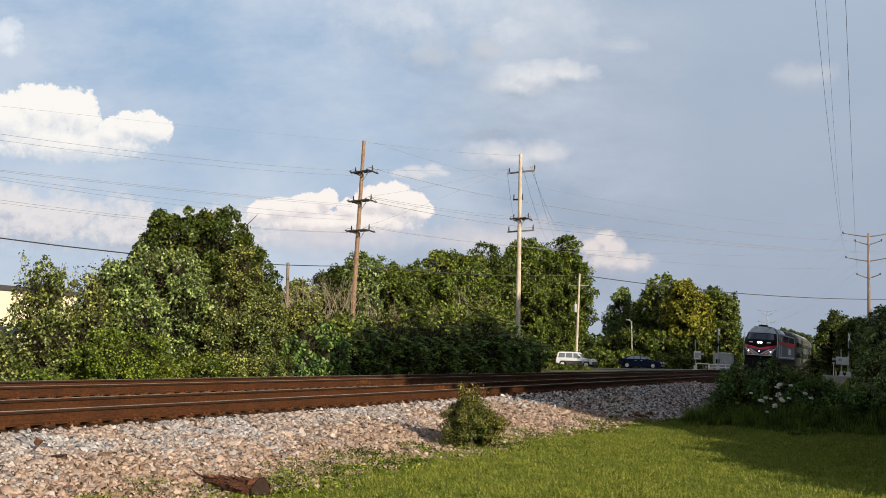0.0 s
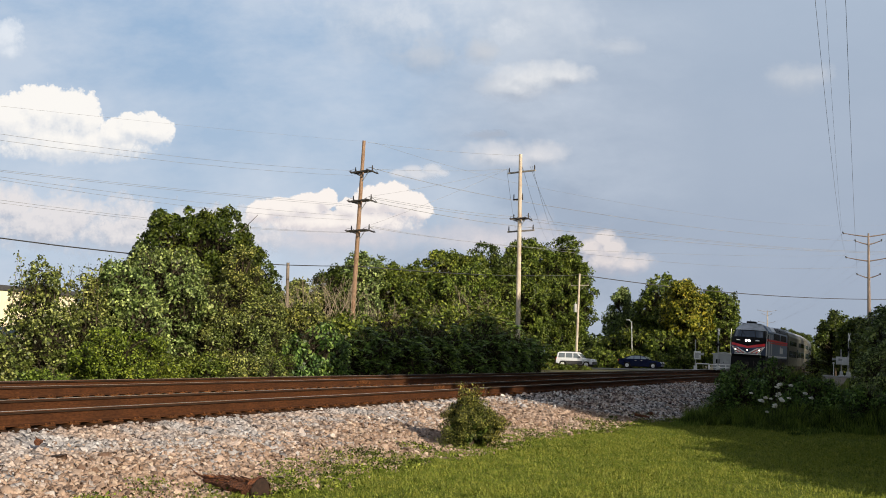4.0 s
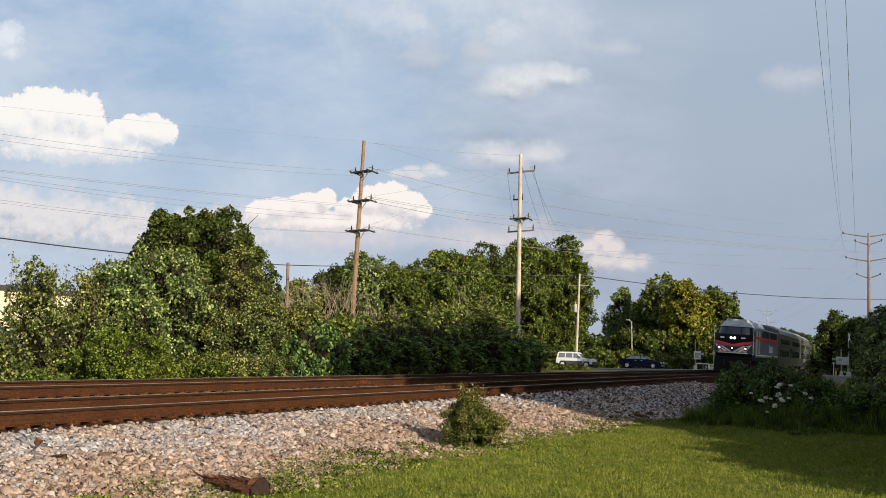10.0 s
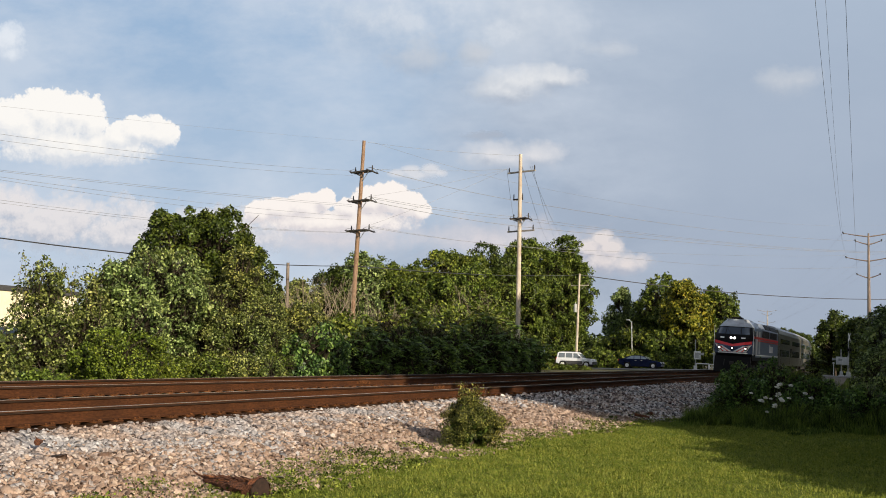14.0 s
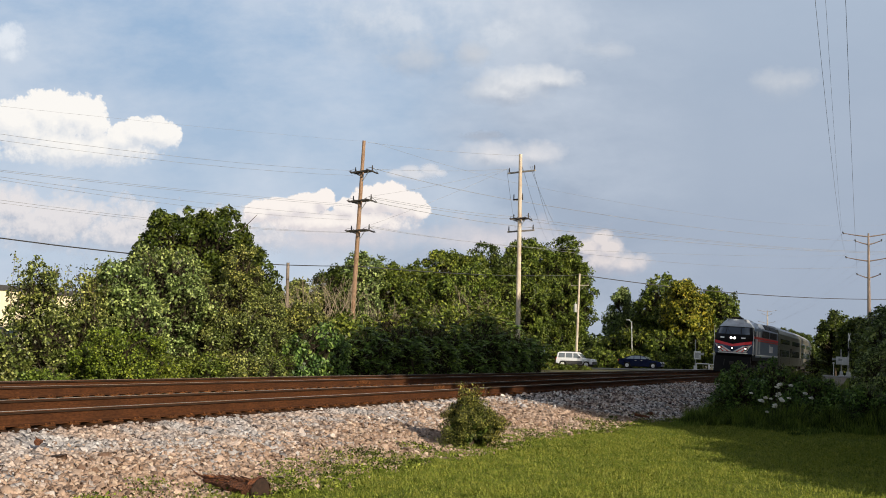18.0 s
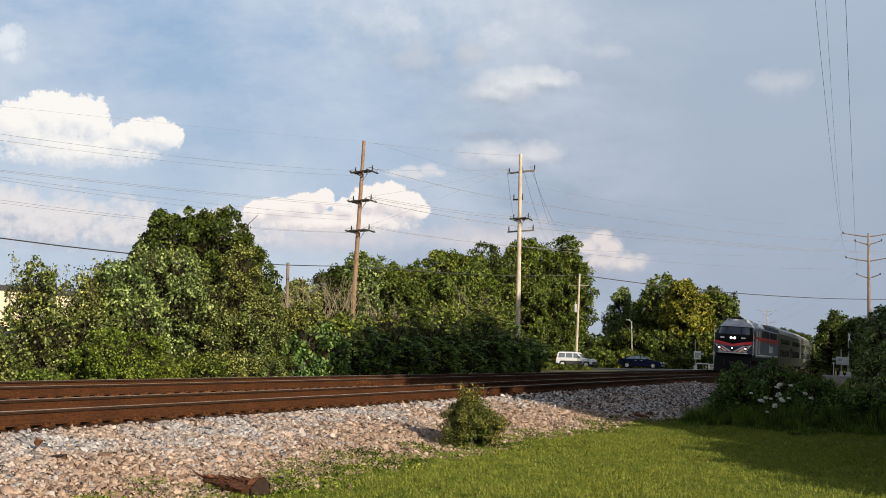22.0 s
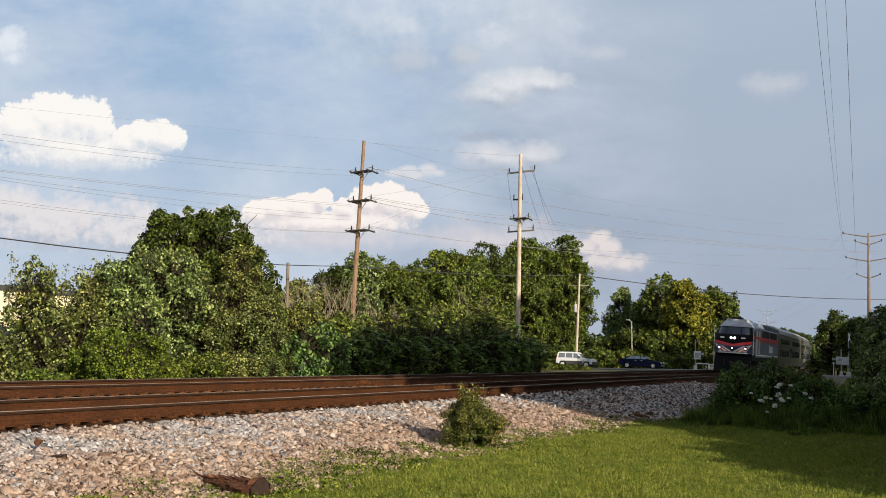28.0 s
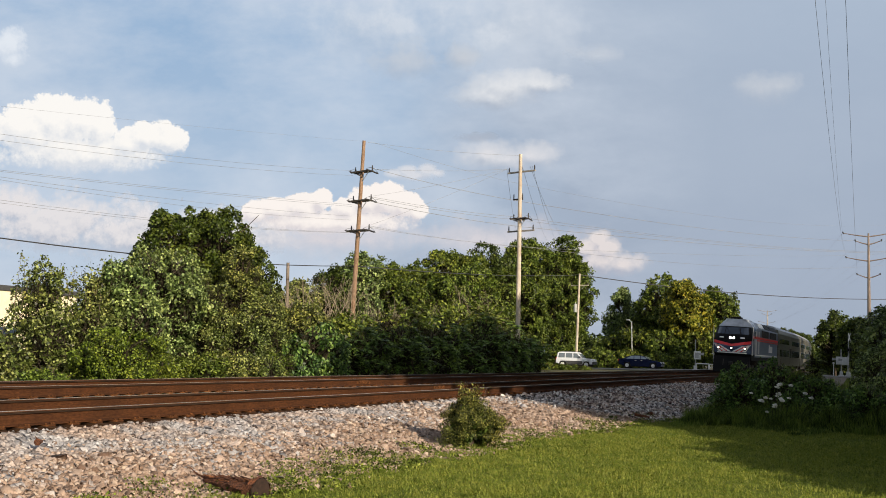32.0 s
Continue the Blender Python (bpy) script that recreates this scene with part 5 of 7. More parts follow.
        # chamfered roof side with dark cut-outs
        for x0, x1 in ((5.6, 9.2), (9.8, 13.4), (14.0, 19.6)):
            bm = bmesh.new()
            a, b = (s * 1.47, 4.05), (s * 1.2, 4.45)
            prism(bm, [a, b, (b[0] + s * 0.03, b[1] + 0.02), (a[0] + s * 0.03, a[1] + 0.02)], "x", x0, x1)
            part("roof_hatch", bm, M_SILVER if x0 < 6 else M_BLACK, t)
    for x in (7.4, 15.2, 17.2, 19.0):
        bm = bmesh.new()
        tube(bm, (x, 0, 4.56), (x, 0, 4.68), 0.62, 0.6, 20)
        part("roof_fan", bm, M_UNDER, t)
    bm = bmesh.new()
    box(bm, 1.95, 3.1, -0.42, 0.42, 4.63, 4.82, 0.06)
    part("air_conditioner", bm, M_BLACK, t, "black roof air conditioner")
    bm = bmesh.new()
    tube(bm, (3.6, 0.3, 4.63), (3.6, 0.3, 4.95), 0.03, None, 6)
    box(bm, 3.45, 3.75, -0.25, 0.0, 4.63, 4.78, 0.03)
    part("antenna", bm, M_BLACK, t)
    # underframe
    bm = bmesh.new()
    box(bm, 1.0, 20.3, -1.5, 1.5, 1.2, 1.6)
    part("underframe", bm, M_BLACK, t)
    bm = bmesh.new()
    prism(bm, [(-1.35, 1.2), (-1.35, 0.55), (-1.0, 0.25), (1.0, 0.25), (1.35, 0.55), (1.35, 1.2)], "x", 7.6, 13.2)
    part("fuel_tank", bm, M_UNDER, t, "grimy black fuel tank")
    bogie(t, 4.0, 0, 0.5, 2.75, 1.1)
    bogie(t, 16.6, 0, 0.5, 2.75, 1.1)
    return t


def coach():
    t = tagged(empty("passenger_coach"), "grey stainless steel double-deck passenger coach", "railway coach", "coaches behind the locomotive")
    side = [(-1.56, 0.75), (1.56, 0.75), (1.58, 1.2), (1.56, 4.0), (1.4, 4.42), (1.0, 4.68), (0.4, 4.8), (-0.4, 4.8), (-1.0, 4.68), (-1.4, 4.42), (-1.56, 4.0), (-1.58, 1.2)]
    bm = bmesh.new()
    prism(bm, side, "x", 0.3, 25.6)
    part("body", bm, M_STEEL, t, "fluted stainless steel body")
    bm = bmesh.new()
    prism(bm, [(a * 1.005, b + 0.012) for a, b in ((1.44, 4.38), (1.0, 4.68), (0.4, 4.8), (-0.4, 4.8), (-1.0, 4.68), (-1.44, 4.38))], "x", 0.28, 25.62)
    part("roof", bm, M_ROOF, t, "dull grey roof")
    bm = bmesh.new()
    for s in (-1, 1):
        for z in (0.95, 1.08, 1.21, 1.34, 2.62, 2.72, 3.95):
            box(bm, 0.35, 25.55, s * 1.575 - 0.015, s * 1.575 + 0.015, z, z + 0.05)
    part("fluting", bm, M_STEEL, t, "pressed ribs along the side")
    for s in (-1, 1):
        for z0, z1 in ((1.75, 2.45), (3.05, 3.55)):
            for i in range(7):
                for x in (1.4 + i * 1.42, 14.6 + i * 1.42):
                    bm = bmesh.new()
                    box(bm, x, x + 1.1, s * 1.575 - 0.02, s * 1.575 + 0.02, z0, z1, 0.03)
                    part("window", bm, M_GLASS, t)
        bm = bmesh.new()
        box(bm, 11.7, 13.9, s * 1.58 - 0.02, s * 1.58 + 0.02, 0.8, 2.95, 0.02)
        d = part("double_door", bm, M_STEEL, t, "grey double sliding doors")
        for x in (11.95, 12.95):
            bm = bmesh.new()
            box(bm, x, x + 0.7, s * 1.6 - 0.015, s * 1.6 + 0.015, 1.7, 2.7, 0.03)
            part("door_window", bm, M_GLASS, d)
    bm = bmesh.new()
    box(bm, 0.0, 0.3, -0.55, 0.55, 1.1, 3.2, 0.03)
    box(bm, 25.6, 25.9, -0.55, 0.55, 1.1, 3.2, 0.03)
    part("gangway", bm, M_BLACK, t)
    bm = bmesh.new()
    box(bm, 6.5, 19.0, -1.3, 1.3, 0.35, 0.78, 0.05)
    part("underfloor_box", bm, M_UNDER, t)
    bogie(t, 3.6, 0, 0.46, 2.6, 1.1)
    bogie(t, 22.3, 0, 0.46, 2.6, 1.1)
    return t


# each vehicle: how far its front stands behind the nose, and where its two bogies are
TRAIN = [(locomotive(), 0.0, 4.0, 16.6)] + [(coach(), 20.75 + 26.05 * i, 3.6, 22.3) for i in range(4)]
# where the nose stands along the railway
NOSE = [(0, 108.0), (1, 105.95), (2, 103.75), (3, 101.35), (4.5, 97.95), (6, 94.85), (7, 92.95), (8, 91.35), (8.7, 90.3), (9.2, 89.85), (9.7, 89.7), (20, 89.7), (31.0, 89.7), (31.5, 89.6), (32, 89.25)]


def nose_at(t):
    for (a, sa), (b, sb) in zip(NOSE, NOSE[1:]):
        if t <= b:
            return sa + (sb - sa) * (t - a) / (b - a)
    return NOSE[-1][1]

# ---- level crossing ----
M_GALV = plain("galvanised steel", (0.42, 0.43, 0.43), 0.5, 0.5, 0.5, 0.12, 5.0)
M_OFFWHITE = plain("off-white cabinet paint", (0.75, 0.76, 0.75), 0.5, 0.0, 0.5, 0.12, 3.0)
M_CABINET = plain("grey cabinet paint", (0.4, 0.42, 0.42), 0.5, 0.0, 0.4, 0.15, 2.0)
M_CONCRETE = rough_stuff("pale concrete", (0.32, 0.31, 0.29), (0.5, 0.48, 0.45), 9.0, 0.9, 0.7, 0.3, 0.01)


def gate_mast(x, y, z, h, turn, box_z, crossbuck, label):
    t = tagged(empty("crossing_signal", pose(x, y, z, 0, 0, turn)), label, "crossing signal", "level crossing signals")
    bm = bmesh.new()
    tube(bm, (0, 0, 0), (0, 0, h), 0.065, 0.06, 12)
    part("mast", bm, M_GALV, t, "grey steel mast")
    bm = bmesh.new()
    box(bm, -0.28, 0.28, -0.28, 0.28, -0.25, 0.12, 0.02)
    box(bm, -0.16, 0.16, -0.16, 0.16, 0.1, 0.5, 0.03)
    part("base", bm, M_OFFWHITE, t, "pale base casting")
    if box_z:
        bm = bmesh.new()
        box(bm, -0.34, 0.34, -0.52, 0.12, box_z, box_z + 0.85, 0.04)
        m = part("gate_mechanism", bm, M_OFFWHITE, t, "off-white gate mechanism box")
        bm = bmesh.new()
        box(bm, -0.36, -0.34, -0.4, 0.0, box_z + 0.12, box_z + 0.7, 0.01)
        part("access_door", bm, M_GALV, m)
        bm = bmesh.new()
        prism(bm, [(-0.95, box_z + 0.42), (-0.42, box_z + 0.5), (-0.42, box_z + 0.62), (-0.95, box_z + 0.72)], "x", -0.4, -0.36)
        part("counterweight", bm, M_GALV, t)
    if crossbuck:
        bm = bmesh.new()
        tube(bm, (0, -0.62, h * 0.62), (0, 0.62, h * 0.62), 0.035, None, 8)
        part("lamp_arm", bm, M_GALV, t)
        for s in (-1, 1):
            bm = bmesh.new()
            tube(bm, (-0.06, s * 0.5, h * 0.62), (-0.02, s * 0.5, h * 0.62), 0.3, None, 20)
            tube(bm, (-0.2, s * 0.5, h * 0.62), (-0.06, s * 0.5, h * 0.62), 0.13, None, 14)
            part("flasher", bm, M_BLACK, t, "round black flasher hood")
        for a in (42, -42):
            bm = bmesh.new()
            box(bm, -0.01, 0.01, -0.6, 0.6, -0.115, 0.115, 0.004)
            b = part("crossbuck_blade", bm, M_WHITE, t, "white crossbuck blade")
            b.matrix_basis = pose(-0.09 + 0.004 * a / 42, 0, h - 0.35, a)
    return t


gate_mast(111.6, 19.75, 0.02, 3.2, 0, 1.15, False, "grey gate mast with an off-white mechanism box")
gate_mast(125.5, 19.6, 0.0, 4.8, 84, 0, True, "tall flashing crossing signal beyond the road")
gate_mast(122.6, 5.25, -0.15, 4.6, 80, 0, True, "tall crossing signal with crossbuck and flashers")
gate_mast(122.4, 6.0, -0.15, 2.9, 180, 1.25, False, "short gate mast with off-white mechanism boxes")
gate_mast(121.6, 5.3, -0.15, 2.2, 180, 1.2, False, "short gate mast with off-white mechanism boxes")

g = tagged(empty("guard_rail", pose(110.8, 18.9, -0.1)), "white tubular guard rail beside the gate mast", "guard rail")
for a, b, nm in (((0, -0.62, 0), (0, -0.62, 0.86), "post"), ((0, 0.62, 0), (0, 0.62, 0.86), "post"), ((0, -0.66, 0.84), (0, 0.66, 0.84), "top_rail")):
    bm = bmesh.new()
    tube(bm, a, b, 0.06, None, 8)
    part(nm, bm, M_WHITE, g)

g = tagged(empty("guard_rail", pose(131.4, 20.1, -0.15)), "long white tubular guard rail before the signal cabinet", "guard rail")
for a, b, nm in [((0, y, 0), (0, y, 0.8), "post") for y in (-1.45, -0.5, 0.5, 1.45)] + [((0, -1.5, 0.78), (0, 1.5, 0.78), "top_rail"), ((0, -1.5, 0.42), (0, 1.5, 0.42), "lower_rail")]:
    bm = bmesh.new()
    tube(bm, a, b, 0.05, None, 8)
    part(nm, bm, M_WHITE, g)

t = tagged(empty("marker_post", pose(121.8, 6.75, -0.2)), "white marker post with a round head", "post")
bm = bmesh.new()
tube(bm, (0, 0, 0), (0, 0, 1.35), 0.05, None, 8)
part("shaft", bm, M_WHITE, t)
bm = bmesh.new()
bmesh.ops.create_uvsphere(bm, u_segments=12, v_segments=8, radius=0.12, matrix=Matrix.Translation((0, 0, 1.42)))
part("head", bm, M_WHITE, t, smooth=True)

t = tagged(empty("signal_bungalow", pose(135.0, 20.4, -0.3)), "grey metal signal cabinet beside the crossing", "equipment cabinet")
bm = bmesh.new()
box(bm, -1.0, 1.0, -1.15, 1.15, 0.15, 2.2, 0.03)
part("body", bm, M_CABINET, t, "grey sheet metal body")
bm = bmesh.new()
prism(bm, [(-1.3, 2.2), (1.3, 2.2), (1.3, 2.28), (0, 2.5), (-1.3, 2.28)], "x", -1.1, 1.1)
part("roof", bm, M_GALV, t, "low ridged roof")
bm = bmesh.new()
box(bm, -1.02, -1.0, -0.9, 0.0, 0.3, 2.0, 0.008)
d = part("door", bm, M_CABINET, t)
bm = bmesh.new()
box(bm, -1.06, -1.02, -0.15, -0.08, 1.1, 1.3, 0.008)
part("handle", bm, M_BLACK, d)
bm = bmesh.new()
box(bm, -1.03, -1.0, 0.35, 0.8, 1.1, 1.6, 0.008)
part("vent", bm, M_BLACK, t)
bm = bmesh.new()
box(bm, -0.95, 0.95, -1.1, 1.1, -0.1, 0.15)
part("plinth", bm, M_CONCRETE, t)


# ---- cars at the crossing ----
M_TYRE = plain("tyre rubber", (0.014, 0.014, 0.014), 0.9, 0.0, 0.2)
M_ALLOY = plain("alloy rim", (0.75, 0.75, 0.76), 0.35, 0.2)
M_CARSILVER = plain("silver car paint", (0.72, 0.75, 0.8), 0.3, 0.1, 0.6, 0.05)
M_CARGLASS = plain("car window glass", (0.26, 0.31, 0.37), 0.08, 0.4, 0.9, 0.05)
M_CARBLUE = plain("dark blue car paint", (0.008, 0.014, 0.05), 0.15, 0.0, 0.5, 0.05)
M_CLAD = plain("grey plastic cladding", (0.05, 0.05, 0.052), 0.7)
M_TAIL = plain("red lamp plastic", (0.35, 0.02, 0.02), 0.2)
M_CLEAR = plain("clear lamp plastic", (0.7, 0.72, 0.74), 0.12, 0.2)


def car(label, m, paint, length, width, lower, cabin, roof_in, panes, wheels, radius, extras=()):
    """A car along x with its front at +x: side outlines for body and cabin, panes between the pillars."""
    t = tagged(empty("car", m), label, "car", "cars waiting at the crossing")
    bm = bmesh.new()
    prism(bm, lower, "y", -width / 2, width / 2)
    bmesh.ops.bevel(bm, geom=[e for e in bm.edges if abs(e.verts[0].co.y - e.verts[1].co.y) < 1e-4], offset=0.05, segments=2, affect="EDGES")
    part("body", bm, paint, t, smooth=False)
    bm = bmesh.new()
    prism(bm, cabin, "y", -width / 2 + 0.06, width / 2 - 0.06)
    top = max(z for _, z in cabin)
    low = min(z for _, z in cabin)
    for v in bm.verts:
        v.co.y *= 1 - roof_in * (v.co.z - low) / (top - low)
    bmesh.ops.bevel(bm, geom=bm.edges[:], offset=0.03, segments=2, affect="EDGES")
    part("cabin", bm, paint, t)
    for s in (-1, 1):
        for pts in panes:
            bm = bmesh.new()
            prism(bm, pts, "y", -0.012, 0.012)
            for v in bm.verts:
                k = 1 - roof_in * (v.co.z - low) / (top - low)
                v.co.y += s * ((width / 2 - 0.06) * k + 0.004)
            part("side_window", bm, M_CARGLASS, t)
    (x0, z0), (x1, z1) = cabin[0], cabin[1]
    (x3, z3), (x2, z2) = cabin[-1], cabin[-2]
    for (xa, za), (xb, zb), nm in (((x0, z0), (x1, z1), "rear_window"), ((x3, z3), (x2, z2), "windscreen")):
        bm = bmesh.new()
        o = -0.02 if nm == "rear_window" else 0.02
        q = [bm.verts.new((xa + (xb - xa) * f + o, y * (1 - roof_in * f) * 0.86, za + (zb - za) * f)) for f, y in ((0.12, -width / 2), (0.12, width / 2), (0.86, width / 2), (0.86, -width / 2))]
        q2 = [bm.verts.new(v.co - Vector((o, 0, 0)) * 0.9) for v in q]
        bm.faces.new(q)
        for i in range(4):
            bm.faces.new((q[i], q2[i], q2[(i + 1) % 4], q[(i + 1) % 4]))
        part(nm, bm, M_CARGLASS, t)
    for x in wheels:
        for s in (-1, 1):
            bm = bmesh.new()
            y = s * (width / 2 - 0.1)
            tube(bm, (x, y - 0.11, radius), (x, y + 0.11, radius), radius, None, 22)
            w = part("wheel", bm, M_TYRE, t, "black tyre")
            bm = bmesh.new()
            tube(bm, (x, y + s * 0.1, radius), (x, y + s * 0.122, radius), radius * 0.66, radius * 0.6, 18)
            for k in range(5):
                a = k * 1.2566
                box(bm, x + math.cos(a) * radius * 0.33 - 0.03, x + math.cos(a) * radius * 0.33 + 0.03, y + s * 0.118 - 0.008, y + s * 0.118 + 0.008, radius + math.sin(a) * radius * 0.33 - 0.03, radius + math.sin(a) * radius * 0.33 + 0.03)
            part("rim", bm, M_ALLOY, w, "silver alloy rim")
    bm = bmesh.new()
    box(bm, -length * 0.4, length * 0.4, -width * 0.42, width * 0.42, 0.17, 0.5, 0.03)
    part("underbody", bm, M_UNDER, t, "dark underbody")
    for nm, b, mt, lb in extras:
        bm = bmesh.new()
        box(bm, *b, 0.02)
        part(nm, bm, mt, t, lb)
    return t


car("silver four-door off-road car with dark cladding", pose(118.6, 34.7, road_height(34.7), 0, 0, -90), M_CARSILVER, 4.45, 1.82,
    [(-2.18, 0.5), (-2.2, 1.02), (1.0, 1.08), (1.95, 1.02), (2.2, 0.85), (2.2, 0.45), (1.85, 0.4), (1.75, 0.72), (1.15, 0.72), (0.95, 0.36), (-0.9, 0.36), (-1.05, 0.72), (-1.7, 0.72), (-1.85, 0.42)],
    [(-2.14, 1.02), (-2.02, 1.7), (-1.7, 1.78), (0.1, 1.78), (0.35, 1.72), (0.95, 1.06)], 0.14,
    [[(-1.92, 1.12), (-1.84, 1.62), (-1.15, 1.64), (-1.15, 1.12)], [(-1.02, 1.12), (-1.02, 1.64), (-0.25, 1.64), (-0.22, 1.12)], [(-0.1, 1.12), (-0.13, 1.64), (0.28, 1.62), (0.68, 1.12)]],
    (-1.38, 1.45), 0.37,
    [("front_bumper", (2.08, 2.3, -0.86, 0.86, 0.42, 0.72), M_CLAD, "dark front bumper"), ("rear_bumper", (-2.3, -2.1, -0.86, 0.86, 0.45, 0.75), M_CLAD, "dark rear bumper"),
     ("side_cladding", (-0.95, 1.0, -0.935, -0.9, 0.38, 0.76), M_CLAD, "dark side cladding"), ("side_cladding", (-0.95, 1.0, 0.9, 0.935, 0.38, 0.76), M_CLAD, "dark side cladding"),
     ("headlamp", (2.12, 2.22, -0.82, -0.5, 0.78, 0.98), M_CLEAR, "clear headlamp"), ("headlamp", (2.12, 2.22, 0.5, 0.82, 0.78, 0.98), M_CLEAR, "clear headlamp"),
     ("tail_lamp", (-2.22, -2.12, -0.88, -0.72, 0.8, 1.15), M_TAIL, "red tail lamp"), ("tail_lamp", (-2.22, -2.12, 0.72, 0.88, 0.8, 1.15), M_TAIL, "red tail lamp"),
     ("mirror", (0.62, 0.78, -1.08, -0.88, 1.12, 1.3), M_CLAD, "dark wing mirror"), ("mirror", (0.62, 0.78, 0.88, 1.08, 1.12, 1.3), M_CLAD, "dark wing mirror"),
     ("roof_rail", (-1.7, 0.1, -0.68, -0.62, 1.79, 1.84), M_CLAD, "dark roof rail"), ("roof_rail", (-1.7, 0.1, 0.62, 0.68, 1.79, 1.84), M_CLAD, "dark roof rail")])
car("dark blue four-door saloon car with silver rims", pose(118.0, 26.9, road_height(26.9), 0, 0, -90), M_CARBLUE, 4.9, 1.84,
    [(-2.4, 0.45), (-2.45, 0.9), (-2.3, 1.02), (0.95, 0.98), (1.9, 0.88), (2.35, 0.72), (2.45, 0.5), (2.35, 0.28), (1.9, 0.26), (1.82, 0.66), (1.2, 0.66), (1.05, 0.24), (-1.0, 0.24), (-1.12, 0.66), (-1.75, 0.66), (-1.85, 0.28)],
    [(-2.05, 1.0), (-1.25, 1.38), (-0.8, 1.45), (0.0, 1.46), (0.3, 1.42), (1.15, 0.98)], 0.16,
    [[(-1.55, 1.06), (-1.05, 1.36), (-0.72, 1.38), (-0.72, 1.06)], [(-0.64, 1.06), (-0.64, 1.385), (0.02, 1.39), (0.06, 1.06)], [(0.13, 1.06), (0.1, 1.385), (0.32, 1.35), (0.9, 1.06)]],
    (-1.44, 1.5), 0.33,
    [("headlamp", (2.22, 2.4, -0.86, -0.5, 0.6, 0.78), M_CLEAR, "clear headlamp"), ("headlamp", (2.22, 2.4, 0.5, 0.86, 0.6, 0.78), M_CLEAR, "clear headlamp"),
     ("tail_lamp", (-2.46, -2.3, -0.9, -0.5, 0.78, 0.96), M_TAIL, "red tail lamp"), ("tail_lamp", (-2.46, -2.3, 0.5, 0.9, 0.78, 0.96), M_TAIL, "red tail lamp"),
     ("mirror", (0.7, 0.86, -1.06, -0.88, 0.98, 1.12), M_CARBLUE, "dark blue wing mirror"), ("mirror", (0.7, 0.86, 0.88, 1.06, 0.98, 1.12), M_CARBLUE, "dark blue wing mirror"),
     ("door_handle", (-0.55, -0.38, -0.935, -0.915, 0.86, 0.9), M_ALLOY, "chrome door handle"), ("door_handle", (0.12, 0.29, -0.935, -0.915, 0.86, 0.9), M_ALLOY, "chrome door handle")])

# ---- the building behind the trees ----
M_CREAM = rough_stuff("cream rendered wall", (0.62, 0.55, 0.38), (0.74, 0.67, 0.5), 3.0, 0.9, 0.2, 0.15, 0.01, stain=(0.6, 0.53, 0.38))
t = tagged(empty("warehouse", pose(30, 52, -0.6)), "low cream-walled warehouse with a flat roof behind the trees", "building")
bm = bmesh.new()
box(bm, -8, 26, 0, 18, 0, 4.7, 0.02)
part("wall", bm, M_CREAM, t, "cream rendered wall")
bm = bmesh.new()
box(bm, -8.1, 26.1, -0.1, 18.1, 4.7, 5.05, 0.03)
part("roof", bm, M_CLAD, t, "dark flat roof edge")
for i in range(4):
    bm = bmesh.new()
    box(bm, -5 + i * 8, -3.2 + i * 8, -0.03, 0.05, 1.2, 2.4, 0.02)
    w = part("window", bm, M_GLASS, t)
    bm = bmesh.new()
    box(bm, -5.1 + i * 8, -3.1 + i * 8, -0.08, 0.0, 1.1, 1.2, 0.01)
    part("sill", bm, M_CONCRETE, w)

# ---- poles and lines ----
M_INSUL = plain("brown porcelain", (0.045, 0.04, 0.04), 0.3)
M_ARM = rough_stuff("grey crossarm timber", (0.02, 0.017, 0.015), (0.075, 0.065, 0.056), 6.0, 0.9, 1.0, 0.3, 0.01)
M_GREYARM = rough_stuff("pale grey crossarm timber", (0.2, 0.18, 0.16), (0.36, 0.33, 0.3), 6.0, 0.9, 1.0, 0.3, 0.01)
M_WIRE = plain("weathered conductor", (0.24, 0.245, 0.255), 0.6, 0.1)
M_CABLE = plain("black cable sheath", (0.05, 0.05, 0.052), 0.5)
M_RUSTPOLE = rough_stuff("rust-brown weathering steel", (0.14, 0.105, 0.085), (0.24, 0.19, 0.16), 2.0, 0.8, 0.4, 0.1, 0.01, stretch=(3, 3, 0.5))
ACROSS = Vector((-0.31, -0.95, 0)).normalized()


